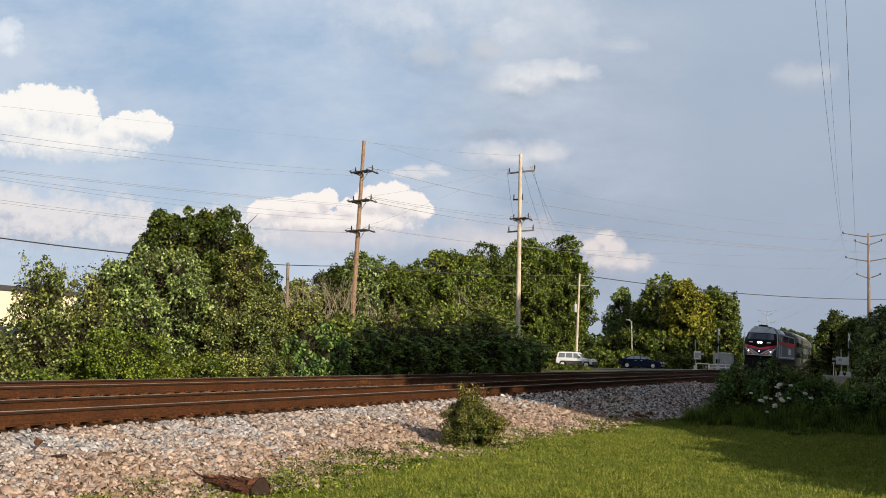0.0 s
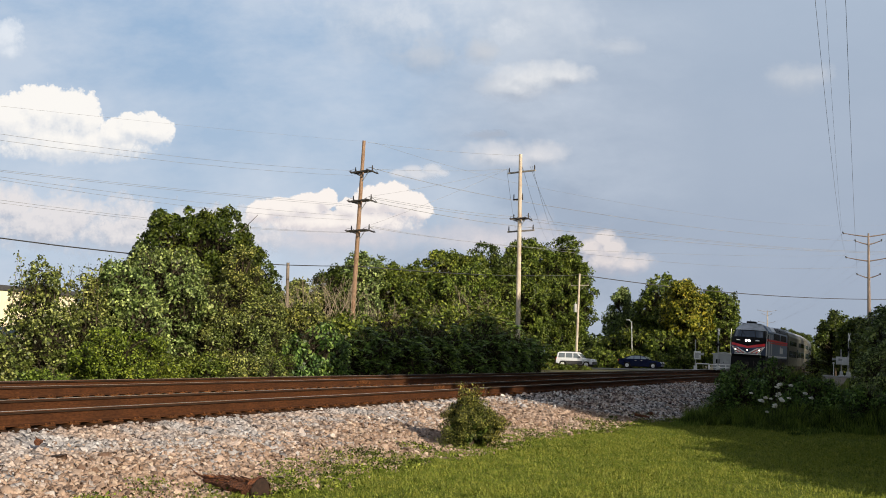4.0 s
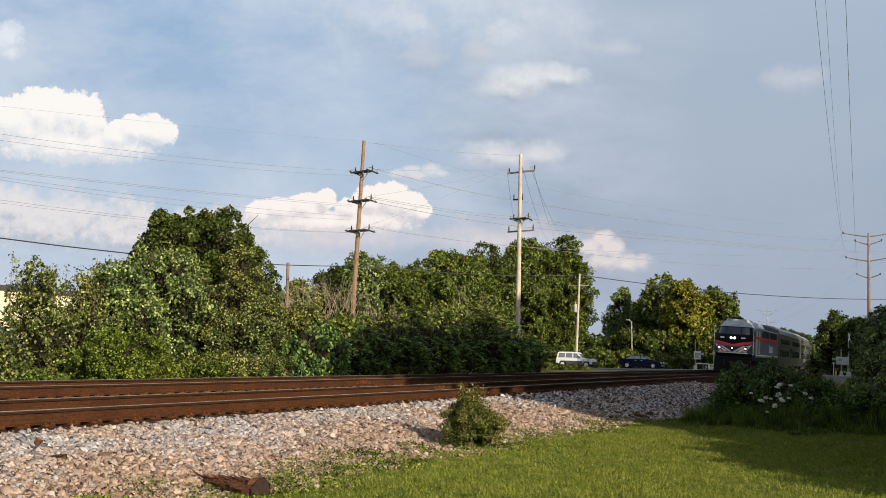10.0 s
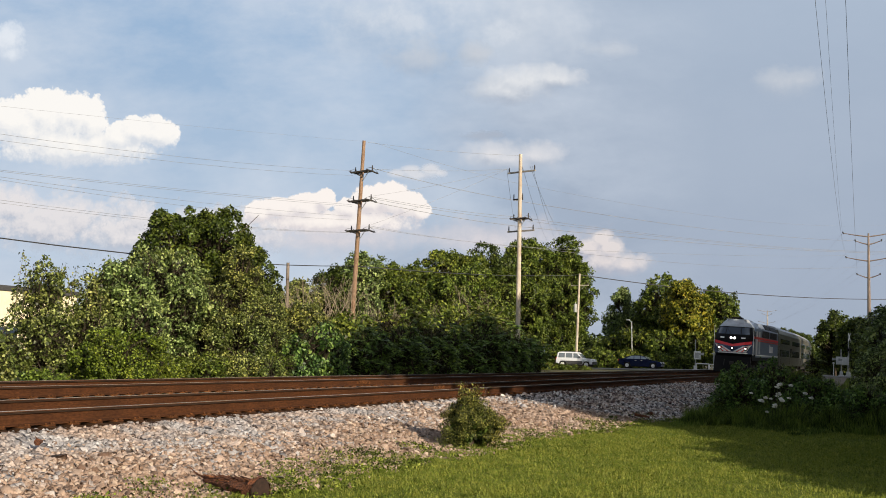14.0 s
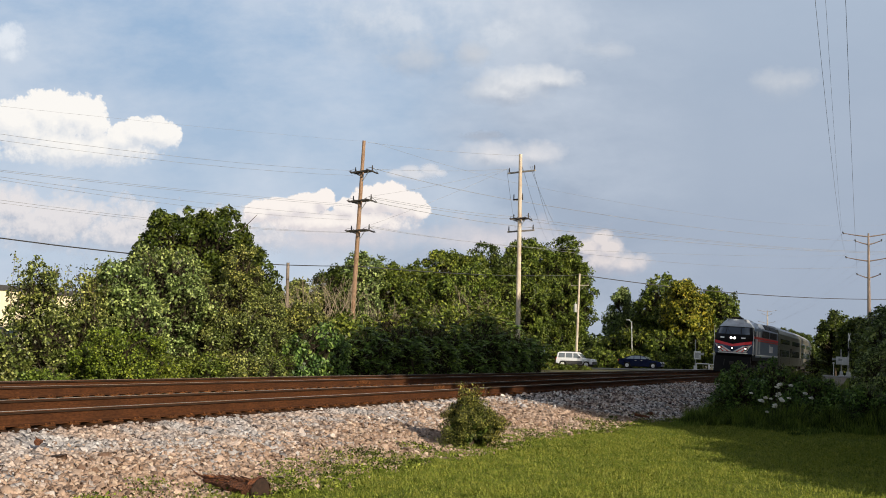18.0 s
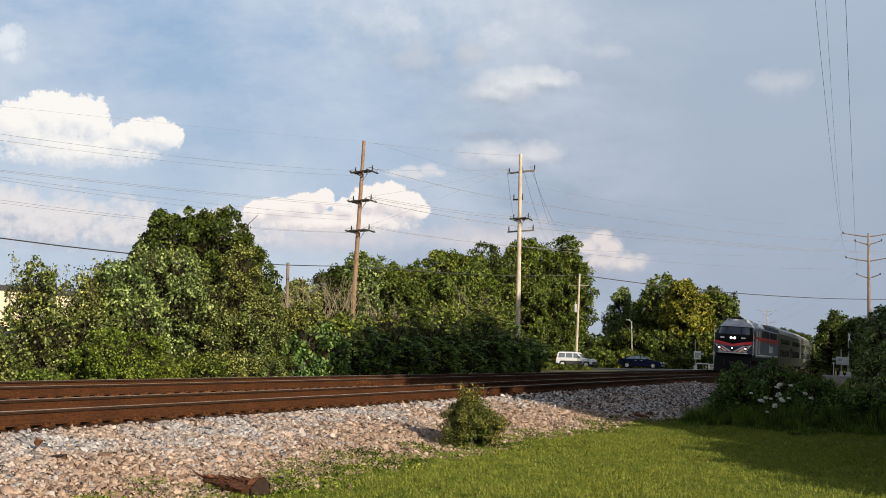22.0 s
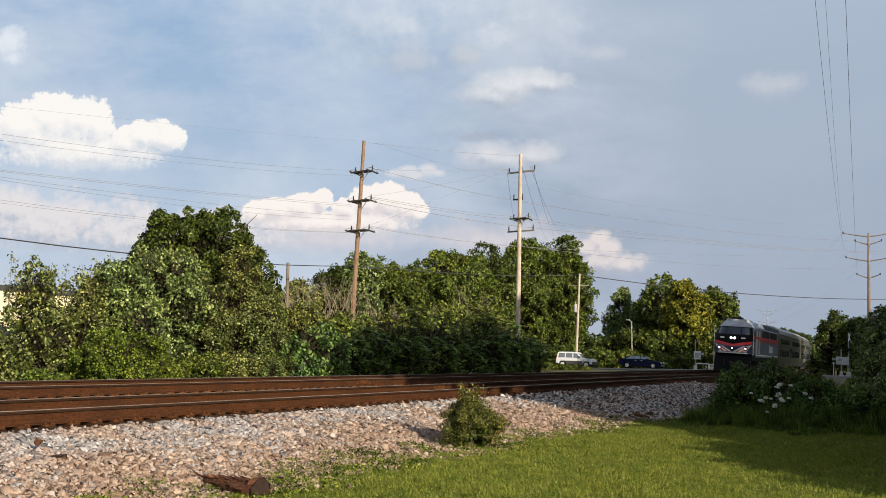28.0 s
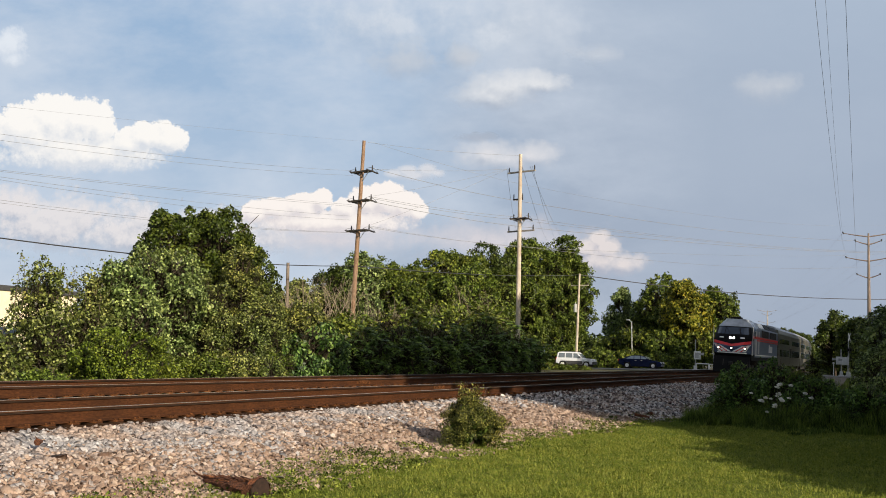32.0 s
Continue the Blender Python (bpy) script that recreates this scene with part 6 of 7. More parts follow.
def pole(label, base, top, r0, r1, mat, arms, arm_mat, group="utility poles"):
    """A wooden pole; an arm is (height, length, offset along, insulators, braced, double)."""
    base, top = Vector(base), Vector(top)
    t = tagged(empty("utility_pole", Matrix.Translation(base)), label, "utility pole", group)
    up = top - base
    bm = bmesh.new()
    for i in range(4):
        tube(bm, up * (i / 4), up * ((i + 1) / 4), r0 + (r1 - r0) * i / 4, r0 + (r1 - r0) * (i + 1) / 4, 14, i == 3)
    part("shaft", bm, mat, t, smooth=False)
    for z, length, off, count, braced, double in arms:
        c = up * ((z - base.z) / up.z) + ACROSS * off
        for s in ((-1, 1) if double else (1,)):
            o = Vector((-ACROSS.y, ACROSS.x, 0)) * 0.17 * s
            bm = bmesh.new()
            box(bm, -length / 2, length / 2, -0.05, 0.05, -0.06, 0.06, 0.008)
            bmesh.ops.transform(bm, verts=bm.verts[:], matrix=Matrix.Translation(c + o) @ ACROSS.to_track_quat("X", "Z").to_matrix().to_4x4())
            part("crossarm", bm, M_ARM if length < 2 else arm_mat, t, "timber crossarm")
        for k in range(count):
            q = c + ACROSS * (length * 0.46 * (-1 + 2 * k / max(1, count - 1))) + Vector((-ACROSS.y, ACROSS.x, 0)) * 0.17
            bm = bmesh.new()
            tube(bm, q + Vector((0, 0, 0.06)), q + Vector((0, 0, 0.42)), 0.04, 0.035, 8)
            for j in range(3):
                tube(bm, q + Vector((0, 0, 0.12 + j * 0.08)), q + Vector((0, 0, 0.16 + j * 0.08)), 0.065, 0.05, 10)
            part("insulator", bm, M_INSUL, t)
            if double:
                for s in (-1, 1):
                    bm = bmesh.new()
                    e = q + Vector((s * 0.95, 0.0, -0.03))
                    for j in range(5):
                        tube(bm, q.lerp(e, 0.25 + 0.12 * j), q.lerp(e, 0.33 + 0.12 * j), 0.06, 0.05, 7)
                    tube(bm, q, e, 0.018, None, 5)
                    part("strain_insulator", bm, M_INSUL, t)
                bm = bmesh.new()
                loop = [q + Vector((0.95 * (-1 + i / 4), 0, -0.03 + 0.26 * (1 - (-1 + i / 4) ** 2))) for i in range(9)]
                for a, b in zip(loop, loop[1:]):
                    tube(bm, a, b, 0.012, None, 5)
                part("jumper", bm, M_CABLE, t)
        if braced:
            bm = bmesh.new()
            tube(bm, c + ACROSS * length * 0.36, c + Vector((0, 0, -0.75)) - ACROSS * off, 0.025, None, 5)
            part("brace", bm, M_GALV, t)
    return t


pole("tall brown timber pole with three dark crossarms", (63.62, 34.7, -0.6), (62.72, 33.73, 15.4), 0.19, 0.115, M_POLE, [(13.25, 1.8, 0.0, 2, True, True), (11.25, 1.9, 0.02, 2, True, True), (9.2, 1.9, 0.02, 2, True, True)], M_ARM)
pole("tall weathered grey timber pole with crossarms", (74.82, 26.45, -0.6), (73.42, 26.1, 16.1), 0.2, 0.13, M_POLE2, [(14.8, 2.6, 0.0, 3, False, False), (12.75, 0.9, -0.3, 2, False, False), (11.25, 1.5, 0.0, 3, True, True), (10.35, 2.5, 0.0, 2, False, False)], M_GREYARM)
t = pole("slim timber pole with a small crossarm and transformer", (125.3, 36.7, -0.5), (124.5, 36.2, 11.25), 0.17, 0.12, M_POLE2, [(9.8, 2.6, 0.0, 3, True, False)], M_POLE2)
bm = bmesh.new()
tube(bm, (-0.7, 0.0, 7.0), (-0.7, 0.0, 8.0), 0.2, None, 12)
tube(bm, (-0.7, 0.0, 8.0), (-0.7, 0.0, 8.2), 0.05, None, 8)
part("transformer", bm, M_GALV, t, "grey transformer can")
pole("short weathered pole stub above the trees", (58.0, 36.25, -0.5), (57.4, 36.05, 6.5), 0.13, 0.1, M_GREYPOLE, [], M_ARM)

t = tagged(empty("street_lamp", pose(129.5, 30.7, -0.2)), "slim grey street lamp beside the road", "street lamp")
bm = bmesh.new()
tube(bm, (0, 0, 0), (-0.3, 0.05, 5.8), 0.09, 0.06, 10)
part("column", bm, M_GALV, t)
bm = bmesh.new()
tube(bm, (-0.3, 0.05, 5.75), (-0.35, 0.35, 6.0), 0.04, None, 8)
part("bracket", bm, M_GALV, t)
bm = bmesh.new()
box(bm, -0.45, -0.25, 0.25, 0.75, 5.95, 6.1, 0.05)
part("luminaire", bm, M_GALV, t, "grey lamp head")


def pylon(x, y, h, r, scale, label, mat):
    """A steel pole with pairs of upswept arms."""
    t = tagged(empty("steel_pole", pose(x, y, -0.5)), label, "power pole", "steel power poles")
    bm = bmesh.new()
    tube(bm, (0, 0, 0), (0, 0, h * 0.5), r, r * 0.72, 12, False)
    tube(bm, (0, 0, h * 0.5), (0, 0, h), r * 0.72, r * 0.38, 12)
    part("shaft", bm, mat, t, "tapered steel shaft")
    for z, reach in ((h - 0.35, 3.1), (h - 1.4, 1.6), (h - 3.6, 2.75), (h - 5.85, 1.4)):
        for s in (-1, 1):
            q = [Vector((0, 0, z - 0.1)), Vector((0, s * reach * scale * 0.5, z + 0.12)), Vector((0, s * reach * scale, z + 0.42))]
            bm = bmesh.new()
            tube(bm, q[0], q[1], 0.09 * scale, 0.07 * scale, 8)
            tube(bm, q[1], q[2], 0.07 * scale, 0.045 * scale, 8)
            a = part("arm", bm, mat, t)
            bm = bmesh.new()
            e = q[2]
            for j in range(5):
                tube(bm, e + Vector((-0.35 * j - 0.2, 0, -0.05)), e + Vector((-0.35 * j - 0.35, 0, -0.06)), 0.1, 0.08, 7)
            part("insulator", bm, M_INSUL, a)
    return t


pylon(148.6, 3.8, 19.0, 0.3, 1.0, "tall rust-brown steel power pole with upswept arms", M_RUSTPOLE)
pylon(312, 35, 16.4, 0.3, 0.8, "distant grey steel power pole with upswept arms", M_GREYARM)


def wire(points, sag, r, mat, label, n=14):
    """A hanging wire through its fixing points."""
    cu = bpy.data.curves.new("power_line", "CURVE")
    cu.dimensions, cu.bevel_depth, cu.bevel_resolution = "3D", r, 1
    sp = cu.splines.new("POLY")
    pts = []
    for i, (a, b) in enumerate(zip(points, points[1:])):
        a, b = Vector(a), Vector(b)
        s = sag[i] if isinstance(sag, (list, tuple)) else sag
        for k in range(n + (i == len(points) - 2)):
            f = k / n
            pts.append(a.lerp(b, f) + Vector((0, 0, -4 * s * f * (1 - f))))
    sp.points.add(len(pts) - 1)
    for p, q in zip(sp.points, pts):
        p.co = (*q, 1)
    cu.materials.append(mat)
    return tagged(new("power_line", cu), label, "power line", "overhead lines")


LINE = "thin grey overhead conductor between poles"
for z0, za, sag in ((13.43, 7.59, 1.0), (13.1, 7.5, 1.05), (11.05, 5.6, 0.33), (10.93, 5.6, 0.33), (10.25, 6.87, 0.8), (9.98, 7.75, 1.2), (9.12, 6.8, 1.15), (9.1, 6.67, 1.2)):
    wire([(-2, 34.8, za), Vector((63.0, 34.1, z0)) - ACROSS * 0.7], sag, 0.0075, M_WIRE, LINE)
wire([(-2, 34.4, 6.2), (62.75, 33.7, 15.35)], 0.3, 0.004, M_WIRE, LINE)
A2 = Vector((73.5, 26.2, 15.1))
wire([(62.8, 33.55, 15.3), (73.42, 26.1, 16.0)], 0.15, 0.009, M_WIRE, LINE)
for z0 in (13.4, 11.5, 9.5):
    wire([Vector((63.0, 34.1, z0)) + ACROSS * 1.1, A2 - ACROSS * 1.15], 0.15, 0.009, M_WIRE, LINE)
for z0, z1, z2, sag, r in ((15.3, 13.88, 24.05, 1.67, 0.007), (13.5, 12.57, 21.17, 1.14, 0.016), (11.5, 11.36, 19.43, 0.89, 0.012), (11.4, 11.15, 19.3, 0.8, 0.012), (11.2, 10.66, 19.1, 0.6, 0.018), (9.5, 9.12, 19.32, 0.69, 0.009), (9.4, 9.18, 17.87, 1.45, 0.011)):
    wire([Vector((63.0, 34.1, z0)) + ACROSS * 1.0, (73.7, 26.2, z1), (181.7, -2.9, z2)], [0.15, sag], r, M_WIRE, LINE)
for k, e in ((-1.2, (140.6, 50.3, 18.6)), (0.3, (142.5, 46.3, 17.4)), (1.2, (143.0, 45.1, 17.4)), (1.0, (144.2, 44.3, 17.6))):
    wire([A2 + ACROSS * k, e], 0.6, 0.012, M_WIRE, LINE)
wire([(-2, 34.0, 6.5), (63.4, 34.3, 6.8), (124.5, 36.2, 11.1)], [1.45, 0.35], 0.03, M_CABLE, "thick black cable slung from pole to pole")
wire([(124.5, 36.2, 11.1), (173.6, 2.0, 11.25), (215, -14, 12.0)], [0.8, 0.2], 0.055, M_CABLE, "thick black cable bundle slung over the road")
wire([(147.0, 6.55, 15.75), (42, 2.9, 14.9), (5, 1.4, 16.6)], [2.0, 0.1], 0.008, M_WIRE, "conductor of the steel pole line overhead")
wire([(147.0, 6.9, 18.4), (41.3, 2.5, 14.9), (5, 1.2, 14.9)], [1.5, 0.1], 0.006, M_WIRE, "conductor of the steel pole line overhead")
wire([(147.4, 5.2, 13.5), (41.6, 1.8, 15.0), (5, 0.3, 16.9)], [1.2, 0.1], 0.009, M_WIRE, "conductor of the steel pole line overhead")
for a, b in (((147.4, 6.9, 18.5), (311.5, 37.0, 15.2)), ((147.2, 6.55, 15.7), (311.5, 37.6, 13.0)), ((147.6, 5.2, 13.4), (311.6, 36.6, 11.0)), ((149.4, 0.7, 18.5), (312.6, 33.0, 15.2)), ((149.4, 1.05, 15.7), (312.6, 32.6, 13.0))):
    wire([a, b], 1.2, 0.006, M_WIRE, "conductor of the steel pole line running away")

# ---- shrub, log and weeds at the lawn's edge ----
L_SHRUB = foliage("fine olive evergreen needles", (0.035, 0.041, 0.008), (0.115, 0.118, 0.024), (0.26, 0.24, 0.06), 0.1)
rng = np.random.default_rng(300)
t = tagged(empty("shrub", pose(19.5, 7.85, -0.84)), "small bushy olive-green shrub on the ballast bank", "bush")
bm = bmesh.new()
for _ in range(16):
    a = rng.random() * 6.283
    e = Vector((0.42 * math.cos(a) * rng.random(), 0.42 * math.sin(a) * rng.random(), 0.75 + 0.5 * rng.random()))
    tube(bm, (0, 0, 0), e * 0.5 + Vector((0, 0, 0.05)), 0.014, 0.01, 5, False)
    tube(bm, e * 0.5 + Vector((0, 0, 0.05)), e, 0.01, 0.003, 5, False)
part("stem_cluster", bm, M_BARK, t, "brown woody stems")
p, out, inner = crown_points(rng, 230, 120, 0, 0, 0.02, 1.08, 0.66, 0.6, 0.17, 7, 0.45)
slim = np.clip(1.15 - 0.4 * np.clip(p[:, 2:3] - 0.45, 0, 1), 0.5, 1.15)
p[:, :2] *= slim
v, f = leaf_mesh(p, 0.05, rng, out=out, droop=-0.5, spread=0.12)
v2, f2 = leaf_mesh(inner * np.array([0.86, 0.86, 0.9]), 0.1, rng)
o = fast_mesh("foliage", v, f, L_SHRUB)
o.parent = t
# inner leaves take a darker colour than the outer ones to imitate shade
o = tagged(fast_mesh("inner_foliage", v2, f2, L_DARK), "inner leaves coloured dark as shade inside the shrub")
o.parent = t
pts = []
for _ in range(44):
    a = rng.random() * 6.283
    b = np.array((0.44 * math.cos(a) * rng.random(), 0.3 * math.sin(a) * rng.random(), 0.85))
    e = b + np.array((rng.normal() * 0.1, rng.normal() * 0.1, 0.3 + 0.2 * rng.random()))
    for k in range(22):
        pts.append(b + (e - b) * k / 22 + rng.normal(size=3) * 0.02)
v, f = leaf_mesh(np.array(pts), 0.04, rng, droop=-0.4, spread=0.3)
o = fast_mesh("tip_shoots", v, f, L_SHRUB)
o.parent = t
tagged(o, "", kind="stuff")

M_ROT = rough_stuff("rotten dark wood", (0.007, 0.003, 0.002), (0.19, 0.066, 0.027), 9.0, 0.95, 3.0, 1.0, 0.03, stretch=(0.8, 6, 6))
M_CUT = rough_stuff("weathered sawn end", (0.01, 0.005, 0.003), (0.035, 0.017, 0.01), 14.0, 0.95, 3.0, 0.6, 0.01)
LOG_A, LOG_B = Vector((11.25, 7.31, -0.7)), Vector((11.58, 8.4, -0.68))
t = tagged(empty("log", Matrix.Translation(LOG_A)), "splintered dark rotten log lying at the foot of the ballast", "log")
d = LOG_B - LOG_A
bm = bmesh.new()
rings = []
for i in range(15):
    f = i / 14
    c = d * f
    row = []
    for k in range(14):
        a = k / 14 * 6.283
        r = 0.155 * (1 - 0.8 * max(0, f - 0.3) / 0.7) * (1 + 0.35 * noise.noise((k * 1.3, f * 9, 2.0)) + 0.3 * noise.noise((k * 3.1, f * 30, 5.0)))
        q = (0.25 + 0.5 * rng.random()) if math.sin(a) > 0.15 and f > 0.12 else 1.0
        row.append(bm.verts.new(c + Vector((math.cos(a) * r * 0.93, -math.cos(a) * r * 0.37, math.sin(a) * r * q))))
    rings.append(row)
for p, q in zip(rings, rings[1:]):
    for k in range(14):
        bm.faces.new((p[k], q[k], q[(k + 1) % 14], p[(k + 1) % 14]))
bm.faces.new(rings[-1])
bmesh.ops.recalc_face_normals(bm, faces=bm.faces[:])
part("trunk", bm, M_ROT, t, "dark crumbling trunk")
bm = bmesh.new()
tube(bm, d * -0.012, d * 0.006, 0.14, 0.15, 14)
for v in bm.verts:
    v.co *= 1 + 0.16 * noise.noise(v.co * 9)
part("sawn_end", bm, M_CUT, t, "weathered sawn end")
M_HEART = rough_stuff("orange-brown heartwood", (0.05, 0.016, 0.006), (0.36, 0.14, 0.055), 9.0, 0.95, 3.0, 0.6, 0.02, stretch=(0.8, 6, 6))
for i in range(30):
    bm = bmesh.new()
    f = 0.06 + 0.03 * i
    r = 0.13 * (1 - 0.6 * max(0, f - 0.3))
    b = d * f + Vector((rng.normal() * 0.06, rng.normal() * 0.02, r * (0.2 + 0.55 * rng.random())))
    e = b + d * (0.08 + 0.12 * rng.random()) + Vector((rng.normal() * 0.03, 0, 0.005 + 0.045 * rng.random()))
    w = 0.014 + 0.016 * rng.random()
    tube(bm, b - d * 0.08, b, w * 0.4, w, 5)
    tube(bm, b, e, w, 0.003, 5)
    part("splinter", bm, M_HEART if i % 3 == 0 else M_ROT, t)
bm = bmesh.new()
tube(bm, d * 0.85, d * 1.12 + Vector((0.03, 0.05, 0.05)), 0.03, 0.01, 6)
tube(bm, d * 1.12 + Vector((0.03, 0.05, 0.05)), d * 1.2 + Vector((0.0, 0.08, 0.13)), 0.012, 0.004, 6)
part("broken_branch", bm, M_ROT, t)

for i, (x, y, z, ln, turn) in enumerate(((10.9, 10.6, -0.3, 0.16, 20), (31.9, 6.95, -0.6, 0.35, 10), (31.3, 7.1, -0.64, 0.45, -75))):
    t = tagged(empty("wood_scrap", pose(x, y, z, 0, 12, turn)), "dark broken scrap of timber on the ballast", "wood scrap")
    bm = bmesh.new()
    tube(bm, (-ln / 2, 0, 0), (ln / 2, 0.02, 0.03), 0.05, 0.025, 7)
    part("piece", bm, M_ROT, t)
    bm = bmesh.new()
    tube(bm, (0, 0, 0), (ln * 0.3, 0.1, 0.09), 0.02, 0.006, 5)
    part("splinter", bm, M_ROT, t)


# ---- white flowers and tall weeds at the right ----
L_PETAL = plain("white petals", (0.8, 0.8, 0.76), 0.7)
rng = np.random.default_rng(310)
t = tagged(empty("flowering_weed", pose(31.5, 3.25, LAWN)), "shaded weed with flat white flower heads", "flower")
bm = bmesh.new()
heads = []
for i in range(20):
    x, y = rng.normal() * 0.3, 0.05 + rng.normal() * 0.42
    e = Vector((x, y, 0.42 + 0.85 * rng.random()))
    tube(bm, (x * 0.5, y * 0.5, 0), e, 0.008, 0.005, 5, False)
    heads.append(e)
part("stem_cluster", bm, L_DARK, t, "thin green stems")
for e in heads:
    bm = bmesh.new()
    k = 0.05 + 0.03 * rng.random()
    for j in range(9):
        a = j * 2.4
        q = e + Vector((-0.8 * math.sin(a), math.cos(a), 0.65 * math.sin(a))) * k * 0.8 * (j / 9) ** 0.5
        bmesh.ops.create_icosphere(bm, subdivisions=1, radius=k * 0.5, matrix=Matrix.Translation(q) @ Matrix.Diagonal((1, 1, 0.45, 1)))
    part("flower_head", bm, L_PETAL, t, "flat white flower head")


def tuft(x, y, rng):
    """The height of mown grass, which grows in uneven tufts."""
    table = rng.random((64, 64))
    near = table[(x / 0.13 + 0.3 * np.sin(y * 9)).astype(int) % 64, (y / 0.13 + 0.3 * np.sin(x * 11)).astype(int) % 64]
    wide = table[(x / 0.41).astype(int) % 64, (y / 0.37 + 5).astype(int) % 64]
    return 0.02 + 0.05 * near ** 1.4 + 0.022 * wide


def blades(name, label, xy, z, height, width, mat, rng, lean=0.35, short=False):
    """Grass: one bent blade, two triangles' worth, at each place."""
    n = len(xy)
    a = rng.random(n) * 6.283
    h = height * (0.55 + 0.75 * rng.random(n))
    d = np.stack([np.cos(a), np.sin(a)], 1)
    s = np.stack([-d[:, 1], d[:, 0]], 1) * width
    ln = (lean * rng.random(n) * h)[:, None]
    z = np.broadcast_to(z, (n,))
    b0 = np.column_stack([xy + s, z])
    b1 = np.column_stack([xy - s, z])
    m1 = np.column_stack([xy - s * 0.7 + d * ln * 0.35, z + h * 0.6])
    m0 = np.column_stack([xy + s * 0.7 + d * ln * 0.35, z + h * 0.6])
    tp = np.column_stack([xy + d * ln * 1.2, z + h])
    v = np.stack([b0, b1, m1, m0, tp], 1).reshape(-1, 3)
    if short:
        v = np.stack([b0, b1, tp], 1).reshape(-1, 3)
        return tagged(fast_mesh(name, v, np.arange(n * 3).reshape(n, 3), mat), label, "grass", kind="stuff")
    i = np.arange(n)[:, None] * 5
    f = np.concatenate([i + np.array([[0, 1, 2]]), i + np.array([[0, 2, 3]]), i + np.array([[3, 2, 4]])])
    return tagged(fast_mesh(name, v, f, mat), label, "grass", kind="stuff")


L_GRASS = leaf_stuff("lawn grass", (0.116, 0.145, 0.026), (0.232, 0.268, 0.052), (0.365, 0.39, 0.105), 0.35, 3.2)
L_CLOVER = leaf_stuff("clover leaves", (0.08, 0.112, 0.018), (0.175, 0.215, 0.036), (0.27, 0.295, 0.066), 0.25, 3.2)
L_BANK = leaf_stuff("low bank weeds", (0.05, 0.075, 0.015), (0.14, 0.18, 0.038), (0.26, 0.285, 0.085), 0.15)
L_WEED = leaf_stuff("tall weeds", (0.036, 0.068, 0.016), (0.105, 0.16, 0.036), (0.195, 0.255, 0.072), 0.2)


def lawn_edge(x):
    e = 8.0 - 0.09 * np.maximum(0, x - 22) + 0.16 * np.sin(x * 0.9) + 0.12 * np.sin(x * 2.3 + 1) + 0.07 * np.sin(x * 5.3)
    return np.maximum(e, 5.2)


def bank_z(x, y):
    e = lawn_edge(x)
    return np.where(y < e, LAWN, LAWN + (y - e) / (11.3 - e) * (-0.345 - LAWN))


def patchy(x, y):
    """Uneven patches, from -1 to 1, at which the lawn thins out."""
    return 0.6 * np.sin(2.6 * x + 2 * np.sin(2.2 * y)) * np.sin(2.9 * y + 1.5 * np.sin(1.7 * x)) + 0.4 * np.sin(6.3 * x + 1.7 * np.sin(7.1 * y)) * np.sin(7.7 * y + np.sin(5.1 * x))


rng = np.random.default_rng(320)
n = 215000
x = 8.2 + 27 * rng.random(n) ** 1.25
y = -0.6 + 9.4 * rng.random(n)
keep = (patchy(x, y) > -1.15 + 1.42 * np.clip((y - lawn_edge(x) + 1.25) / 1.55, 0, 1.6) + 0.18 * rng.normal(size=n)) & (y < x * 0.95)
x, y = x[keep], y[keep]
blades("lawn_grass", "short mown green grass of the lawn", np.column_stack([x, y]), bank_z(x, y) - 0.01, tuft(x, y, rng), 0.0095, L_GRASS, rng, 1.4, True)
k = rng.random(len(x)) < 0.5
cl = np.column_stack([x[k] + 0.03 * rng.normal(size=k.sum()), y[k] + 0.03 * rng.normal(size=k.sum()), bank_z(x[k], y[k]) + 0.012 + 0.035 * rng.random(k.sum())])
v, f = leaf_mesh(cl, 0.021, rng, droop=0.0)
tagged(fast_mesh("clover", v, f, L_CLOVER), "clover and fine leaves in the lawn", "clover", kind="stuff")
# longer grass and weeds along the foot of the bank
n = 20000
x = 9 + 24 * rng.random(n)
k = np.round(x * 1.6 + rng.normal(size=n) * 0.3)
y = lawn_edge(x) - 0.15 + 0.3 * np.sin(k * 2.7) + 0.4 * rng.normal(size=n)
keep = patchy(x, y) > 0.05
x, y = x[keep], y[keep]
blades("edge_grass", "longer grass and weeds along the foot of the ballast", np.column_stack([x, y]), bank_z(x, y) - 0.01, 0.075, 0.006, L_BANK, rng, 1.7)
cx = 9.5 + 24 * rng.random(170) ** 1.2
cy = lawn_edge(cx) - 0.75 + 1.4 * rng.random(170) ** 1.4
sp = np.repeat(0.05 + 0.14 * rng.random(170), 100)
x = np.repeat(cx, 100) + rng.normal(size=17000) * sp * 1.4
y = np.repeat(cy, 100) + rng.normal(size=17000) * sp
v, f = leaf_mesh(np.column_stack([x, y, bank_z(x, y) + 0.015 + 0.5 * sp * rng.random(len(x))]), 0.032, rng)
tagged(fast_mesh("bank_weeds", v, f, L_BANK), "small leafy weeds scattered over the ballast", "weeds", kind="stuff")
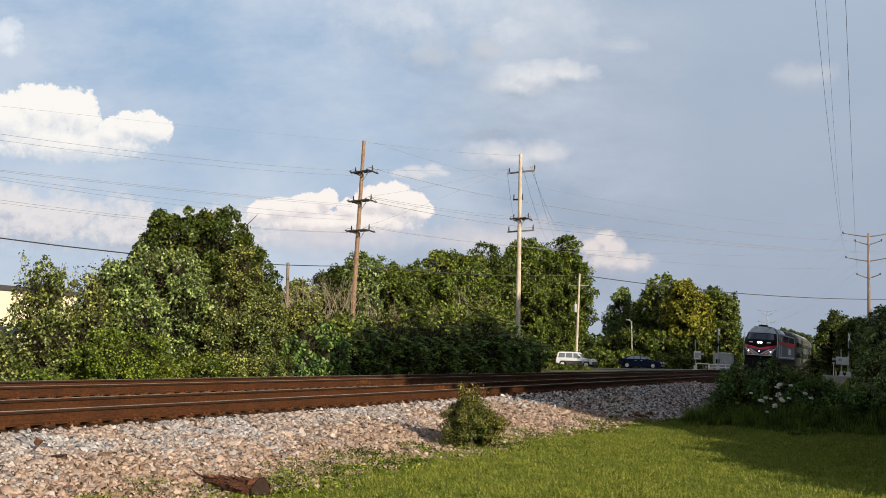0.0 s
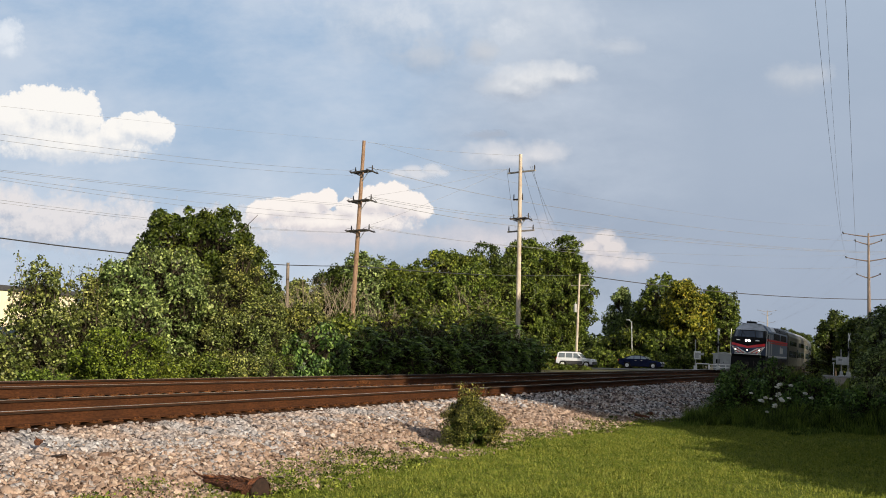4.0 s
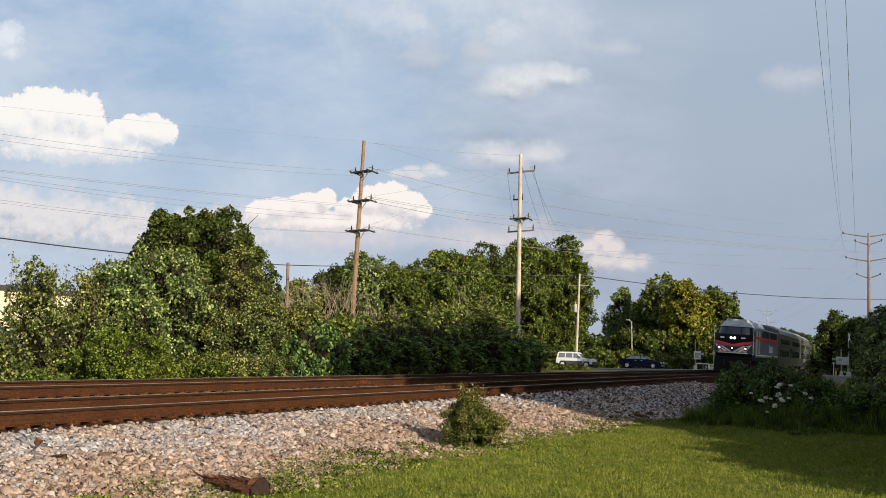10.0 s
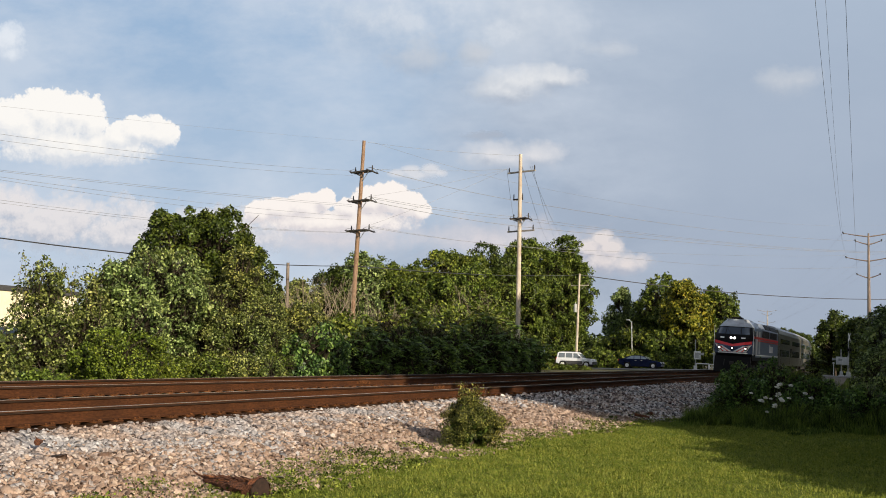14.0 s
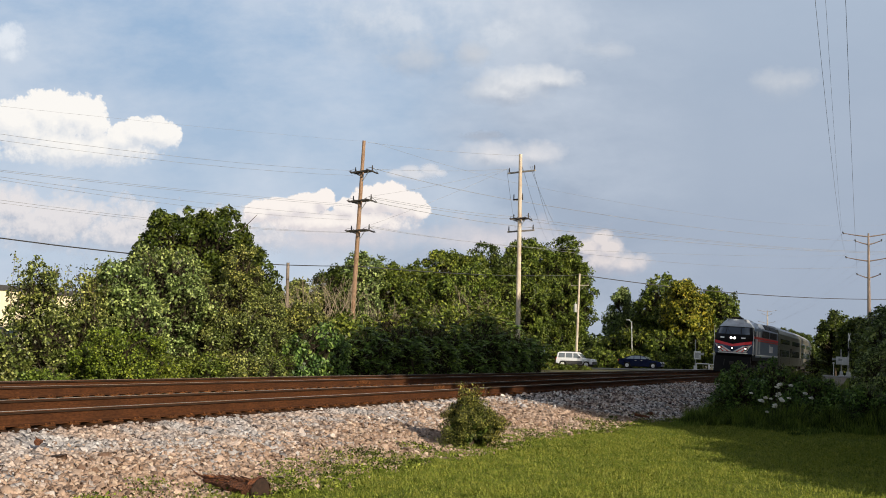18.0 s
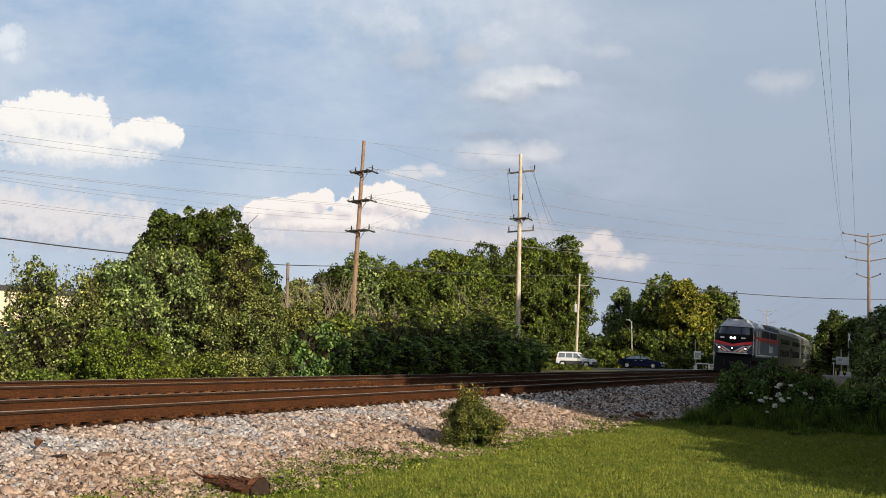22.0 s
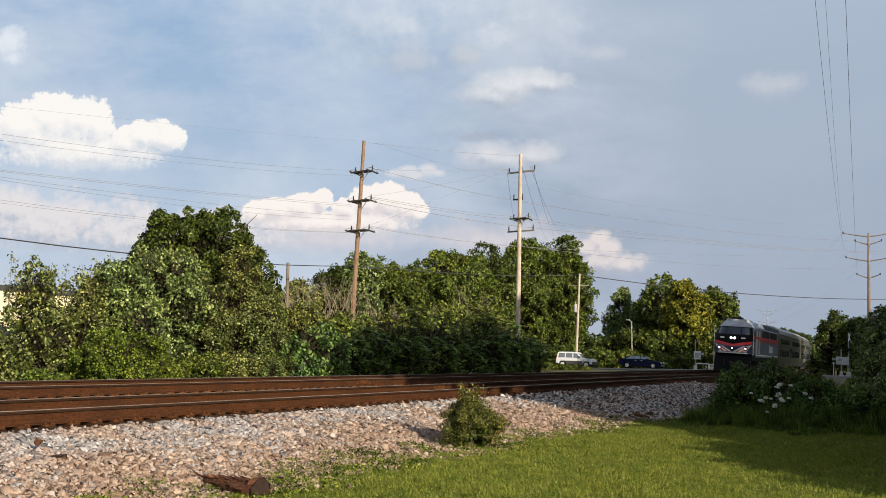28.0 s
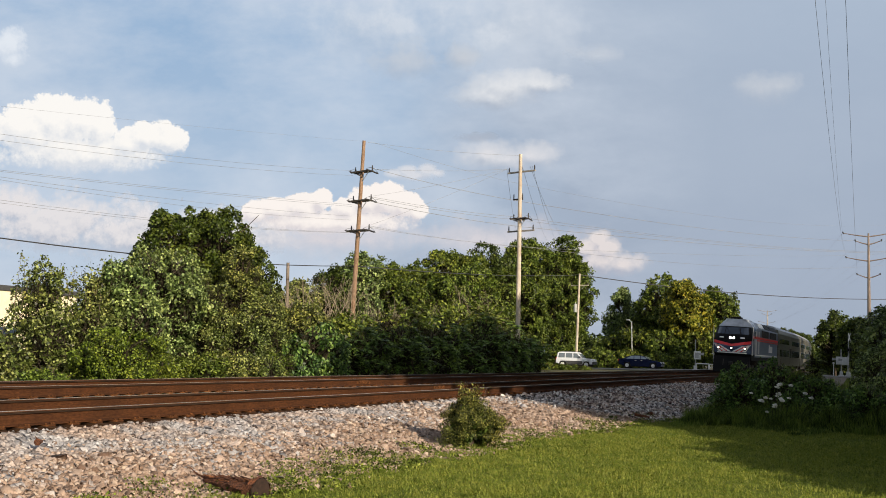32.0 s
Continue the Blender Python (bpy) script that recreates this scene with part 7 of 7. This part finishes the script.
# tall shaded grass in front of the bushes
n = 42000
y = -0.4 + 6.4 * rng.random(n)
x = 30.2 + 0.9 * np.sin(y * 1.7) + 0.6 * np.sin(y * 4.1 + 1) + 8 * rng.random(n) ** 1.3
tall = np.clip(0.5 + 0.5 * np.sin(x * 2.3 + 1.3 * np.sin(y * 1.9)) * np.sin(y * 2.7), 0.15, 1) * np.clip((x - 29.4) / 2.5, 0.25, 1)
blades("tall_grass", "tall dark green grass in the shade", np.column_stack([x, y]), bank_z(x, y) - 0.02, 0.75 * tall, 0.008, L_WEED, rng, 0.9)
n = 9000
x, y = 41 + 22 * rng.random(n), 1.4 + 3.6 * rng.random(n)
y = y * x / 45
tall = 0.45 + 0.75 * rng.random(n) * (0.6 + 0.4 * np.sin(x * 1.1 + y * 2.3))
blades("tall_grass", "tall dark green grass beyond the bushes", np.column_stack([x, y]), bank_z(x, y) - 0.02, tall, 0.014, L_WEED, rng, 0.5)
p = np.column_stack([x[::3], y[::3], bank_z(x[::3], y[::3]) + 0.5 * tall[::3] * rng.random(len(x[::3]))])
v, f = leaf_mesh(p, 0.07, rng)
tagged(fast_mesh("shade_weeds", v, f, L_WEED), "leafy weeds in the shade below the bushes", "weeds", kind="stuff")
n = 6000
x = 39 + 7 * rng.random(n)
y = 3.2 + 0.07 * (x - 40) + 1.3 * rng.random(n)
blades("reed_grass", "tall pale green reeds beside the tracks", np.column_stack([x, y]), np.full(n, LAWN), 1.25, 0.012, L_WEED, rng, 0.3)
n = 9000
x = 20 + 60 * rng.random(n)
y = 20.6 + 1.6 * rng.random(n)
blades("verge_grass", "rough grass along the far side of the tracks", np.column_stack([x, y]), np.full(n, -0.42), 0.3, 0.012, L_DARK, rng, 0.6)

# ---- ballast ----
def stone_stuff(name, cold, warm):
    """Crushed stone: a colour for each piece, with patches of a second kind."""
    m, n, l, b = shader(name, 0.88, 0, 0.25)
    geo = n.new("ShaderNodeNewGeometry")
    c1 = ramp(n, l, geo.outputs["Random Per Island"], cold)
    c2 = ramp(n, l, geo.outputs["Random Per Island"], warm)
    w = noise_node(n, l, 0.9, 3)
    f = ramp(n, l, w, [(0.42, (0, 0, 0)), (0.6, (0.85, 0.85, 0.85))])
    c = blend(n, l, f, c1, c2)
    g = noise_node(n, l, 40.0, 4)
    c = blend(n, l, 0.4, c, ramp(n, l, g, [(0.3, (0.32, 0.3, 0.29)), (0.7, (0.7, 0.68, 0.66))]), "OVERLAY")
    l.new(c, b.inputs["Base Color"])
    bump(n, l, b, g, 0.5, 0.01)
    return m


def stones(name, label, x, y, z, size, mat, rng):
    """Angular stones, one at each place."""
    ico = np.array([(i, j, k) for i in (-1, 1) for j in (-1, 1) for k in (-1, 1)], float) * 0.72
    tri = np.array([(0, 1, 3, 2), (4, 6, 7, 5), (0, 4, 5, 1), (2, 3, 7, 6), (1, 5, 7, 3)])
    n = len(x)
    q = unit_rows(rng.normal(size=(n, 4)) * np.array([1.0, 0.3, 0.3, 1.0]))
    w, a, b, c = q.T
    rot = np.stack([np.stack([1 - 2 * (b * b + c * c), 2 * (a * b - c * w), 2 * (a * c + b * w)], 1), np.stack([2 * (a * b + c * w), 1 - 2 * (a * a + c * c), 2 * (b * c - a * w)], 1), np.stack([2 * (a * c - b * w), 2 * (b * c + a * w), 1 - 2 * (a * a + b * b)], 1)], 1)
    s = size * np.exp(rng.normal(size=(n, 1)) * 0.3) * np.array([1.25, 1.0, 0.6]) * (0.7 + 0.55 * rng.random((n, 3)))
    v = ico[None] * (1 + 0.13 * rng.normal(size=(n, 8, 1))) * s[:, None, :] * 0.5
    v[:, 1::2, :2] *= 0.55 + 0.3 * rng.random((n, 1, 1))
    v = np.einsum("nij,nkj->nki", rot, v) + np.stack([x, y, z], 1)[:, None]
    f = (np.arange(n)[:, None, None] * 8 + tri[None]).reshape(-1, 4)
    return tagged(fast_mesh(name, v.reshape(-1, 3), f, mat), label, "ballast", kind="stuff")


GREYS = [(0.0, (0.132, 0.126, 0.129)), (0.14, (0.226, 0.216, 0.221)), (0.5, (0.291, 0.282, 0.289)), (0.88, (0.342, 0.335, 0.342)), (1.0, (0.435, 0.429, 0.440))]
TANS = [(0.0, (0.109, 0.076, 0.059)), (0.16, (0.226, 0.160, 0.123)), (0.5, (0.303, 0.225, 0.177)), (0.9, (0.366, 0.282, 0.233)), (1.0, (0.478, 0.401, 0.336))]
RUSTS = [(0.0, (0.089, 0.053, 0.038)), (0.2, (0.216, 0.143, 0.101)), (0.7, (0.296, 0.216, 0.164)), (1.0, (0.405, 0.328, 0.257))]
M_STONE = stone_stuff("fresh grey ballast", GREYS, TANS)
# ballast copy for the shaded stretch: dark gaps and bright specks put into colour
M_SHADE_STONE = stone_stuff("dark and pale ballast, shade contrast painted in", [(0.0, (0.023, 0.023, 0.023)), (0.3, (0.129, 0.121, 0.121)), (0.55, (0.317, 0.298, 0.295)), (0.85, (0.543, 0.513, 0.498)), (1.0, (0.660, 0.660, 0.660))], [(0.0, (0.030, 0.021, 0.017)), (0.3, (0.151, 0.088, 0.070)), (0.55, (0.377, 0.295, 0.241)), (0.85, (0.573, 0.467, 0.392)), (1.0, (0.660, 0.660, 0.648))])
M_STONE2 = stone_stuff("weathered tan ballast", TANS, RUSTS)
rng = np.random.default_rng(330)


TIE_X = np.array(TIES)


def gap(x):
    """How far a place lies from the middle of the next tie."""
    i = np.clip(np.searchsorted(TIE_X, x), 1, len(TIE_X) - 1)
    return np.minimum(np.abs(x - TIE_X[i - 1]), np.abs(x - TIE_X[i]))


def lay(count, x0, x1, bias, size, label, heave=0.2):
    x = x0 + (x1 - x0) * rng.random(count) ** bias
    y = 5.2 + 6.88 * rng.random(count)
    keep = (y > lawn_edge(x) - 0.85 * rng.random(count) ** 2.5) & (y < x * 1.12 + 0.6) & ((y < 11.62 + 0.12 * np.sin(x * 3.1) * np.sin(x * 1.3 + 1)) | (gap(x) > 0.13) | (rng.random(count) < 0.03))
    x, y = x[keep], y[keep]
    z = np.where(y < 11.3, bank_z(x, y), -0.345 + 0.05 * np.clip((y - 11.3) / 0.3, 0, 1) - 0.03 * (y > 11.68)) + heave * size * rng.normal(size=len(x))
    fresh = y + 0.7 * rng.normal(size=len(y)) > 9.8 + 0.06 * np.clip(x - 14, 0, 14)
    if x0 > 30:
        stones("ballast_stones", "loose crushed stone with shade contrast painted in " + label, x, y, z, size, M_SHADE_STONE, rng)
        return
    stones("ballast_stones", "loose fresh grey crushed stone " + label, x[fresh], y[fresh], z[fresh], size, M_STONE, rng)
    stones("ballast_stones", "loose weathered tan crushed stone " + label, x[~fresh], y[~fresh], z[~fresh], size, M_STONE2, rng)


lay(100000, 6.8, 24, 1.1, 0.07, "on the near bank")
lay(22000, 24, 31.5, 1.0, 0.085, "beyond the shrub", 0.25)
lay(34000, 31.5, 66, 1.25, 0.078, "farther along the bank", 0.4)


def motions():
    lean = math.degrees(math.atan2(CANT, 1.505))
    for thing, back, front, rear in TRAIN:
        rows = []
        for t, s in NOSE:
            a, _ = line_at(s + back + front, 0.0)
            b, _ = line_at(s + back + rear, 0.0)
            d = (b - a).normalized()
            p = a - d * front
            rows.append((t, pose(p.x, p.y + RAIL_Y + 0.7525, CANT / 2, lean, 0, math.degrees(math.atan2(d.y, d.x)))))
        walk(thing, rows)
    steps = [i * 0.25 for i in range(39)] + [20.0, 31.0, 31.5, 32.0]
    for w, x, r in WHEELS:
        walk(w, [(t, pose(x, 0, r, 0, math.degrees(-(NOSE[0][1] - nose_at(t)) / r), 0)) for t in steps])
    for (ob, cx, cy, far), dx, dy in CLOUDS:
        walk(ob, [(0, facing(cx, cy, far)), (16, facing(cx + dx / 2, cy + dy / 2, far)), (32, facing(cx + dx, cy + dy, far))])
    # the young trees bow to the wind and straighten again; the thick ones hardly stir
    gust = [(0, 0.0), (1, 0.12), (2, 0.32), (3, 0.36), (4.3, 0.42), (5.5, 0.5), (7, 0.6), (8, 0.6), (9, 0.75), (10, 0.92), (11, 1.0), (12, 1.0), (13, 0.55), (13.6, 0.2), (14.2, 0.0), (15, 0.3), (16.5, 0.85), (18, 0.76), (21, 0.76), (22, 0.88), (23, 0.76), (23.8, 0.25), (25, 0.25), (26, 0.5), (27.5, 0.9), (29, 0.65), (30, 0.28), (31, 0.05), (32, 0.15)]
    rng = np.random.default_rng(500)
    young = {t.name for t, _, _, _ in SWAYING}
    for t, x, y, z, h in CROWNS:
        if t.name in young:
            k = 4.6 + 1.2 * rng.random()
            rows = [(c, pose(x, y, z, -0.915 * k * g + 0.25 * rng.normal(), -0.4 * k * g + 0.25 * rng.normal(), 0)) for c, g in gust]
            walk(t, rows)
        elif 20 < y < 31 and x < 60:
            a, b = rng.random(2) * 6.283
            walk(t, [(2.0 * i, pose(x, y, z, 0.3 * math.sin(a + 2.2 * i), 0.3 * math.sin(b + 1.7 * i), 0)) for i in range(17)])


motions()
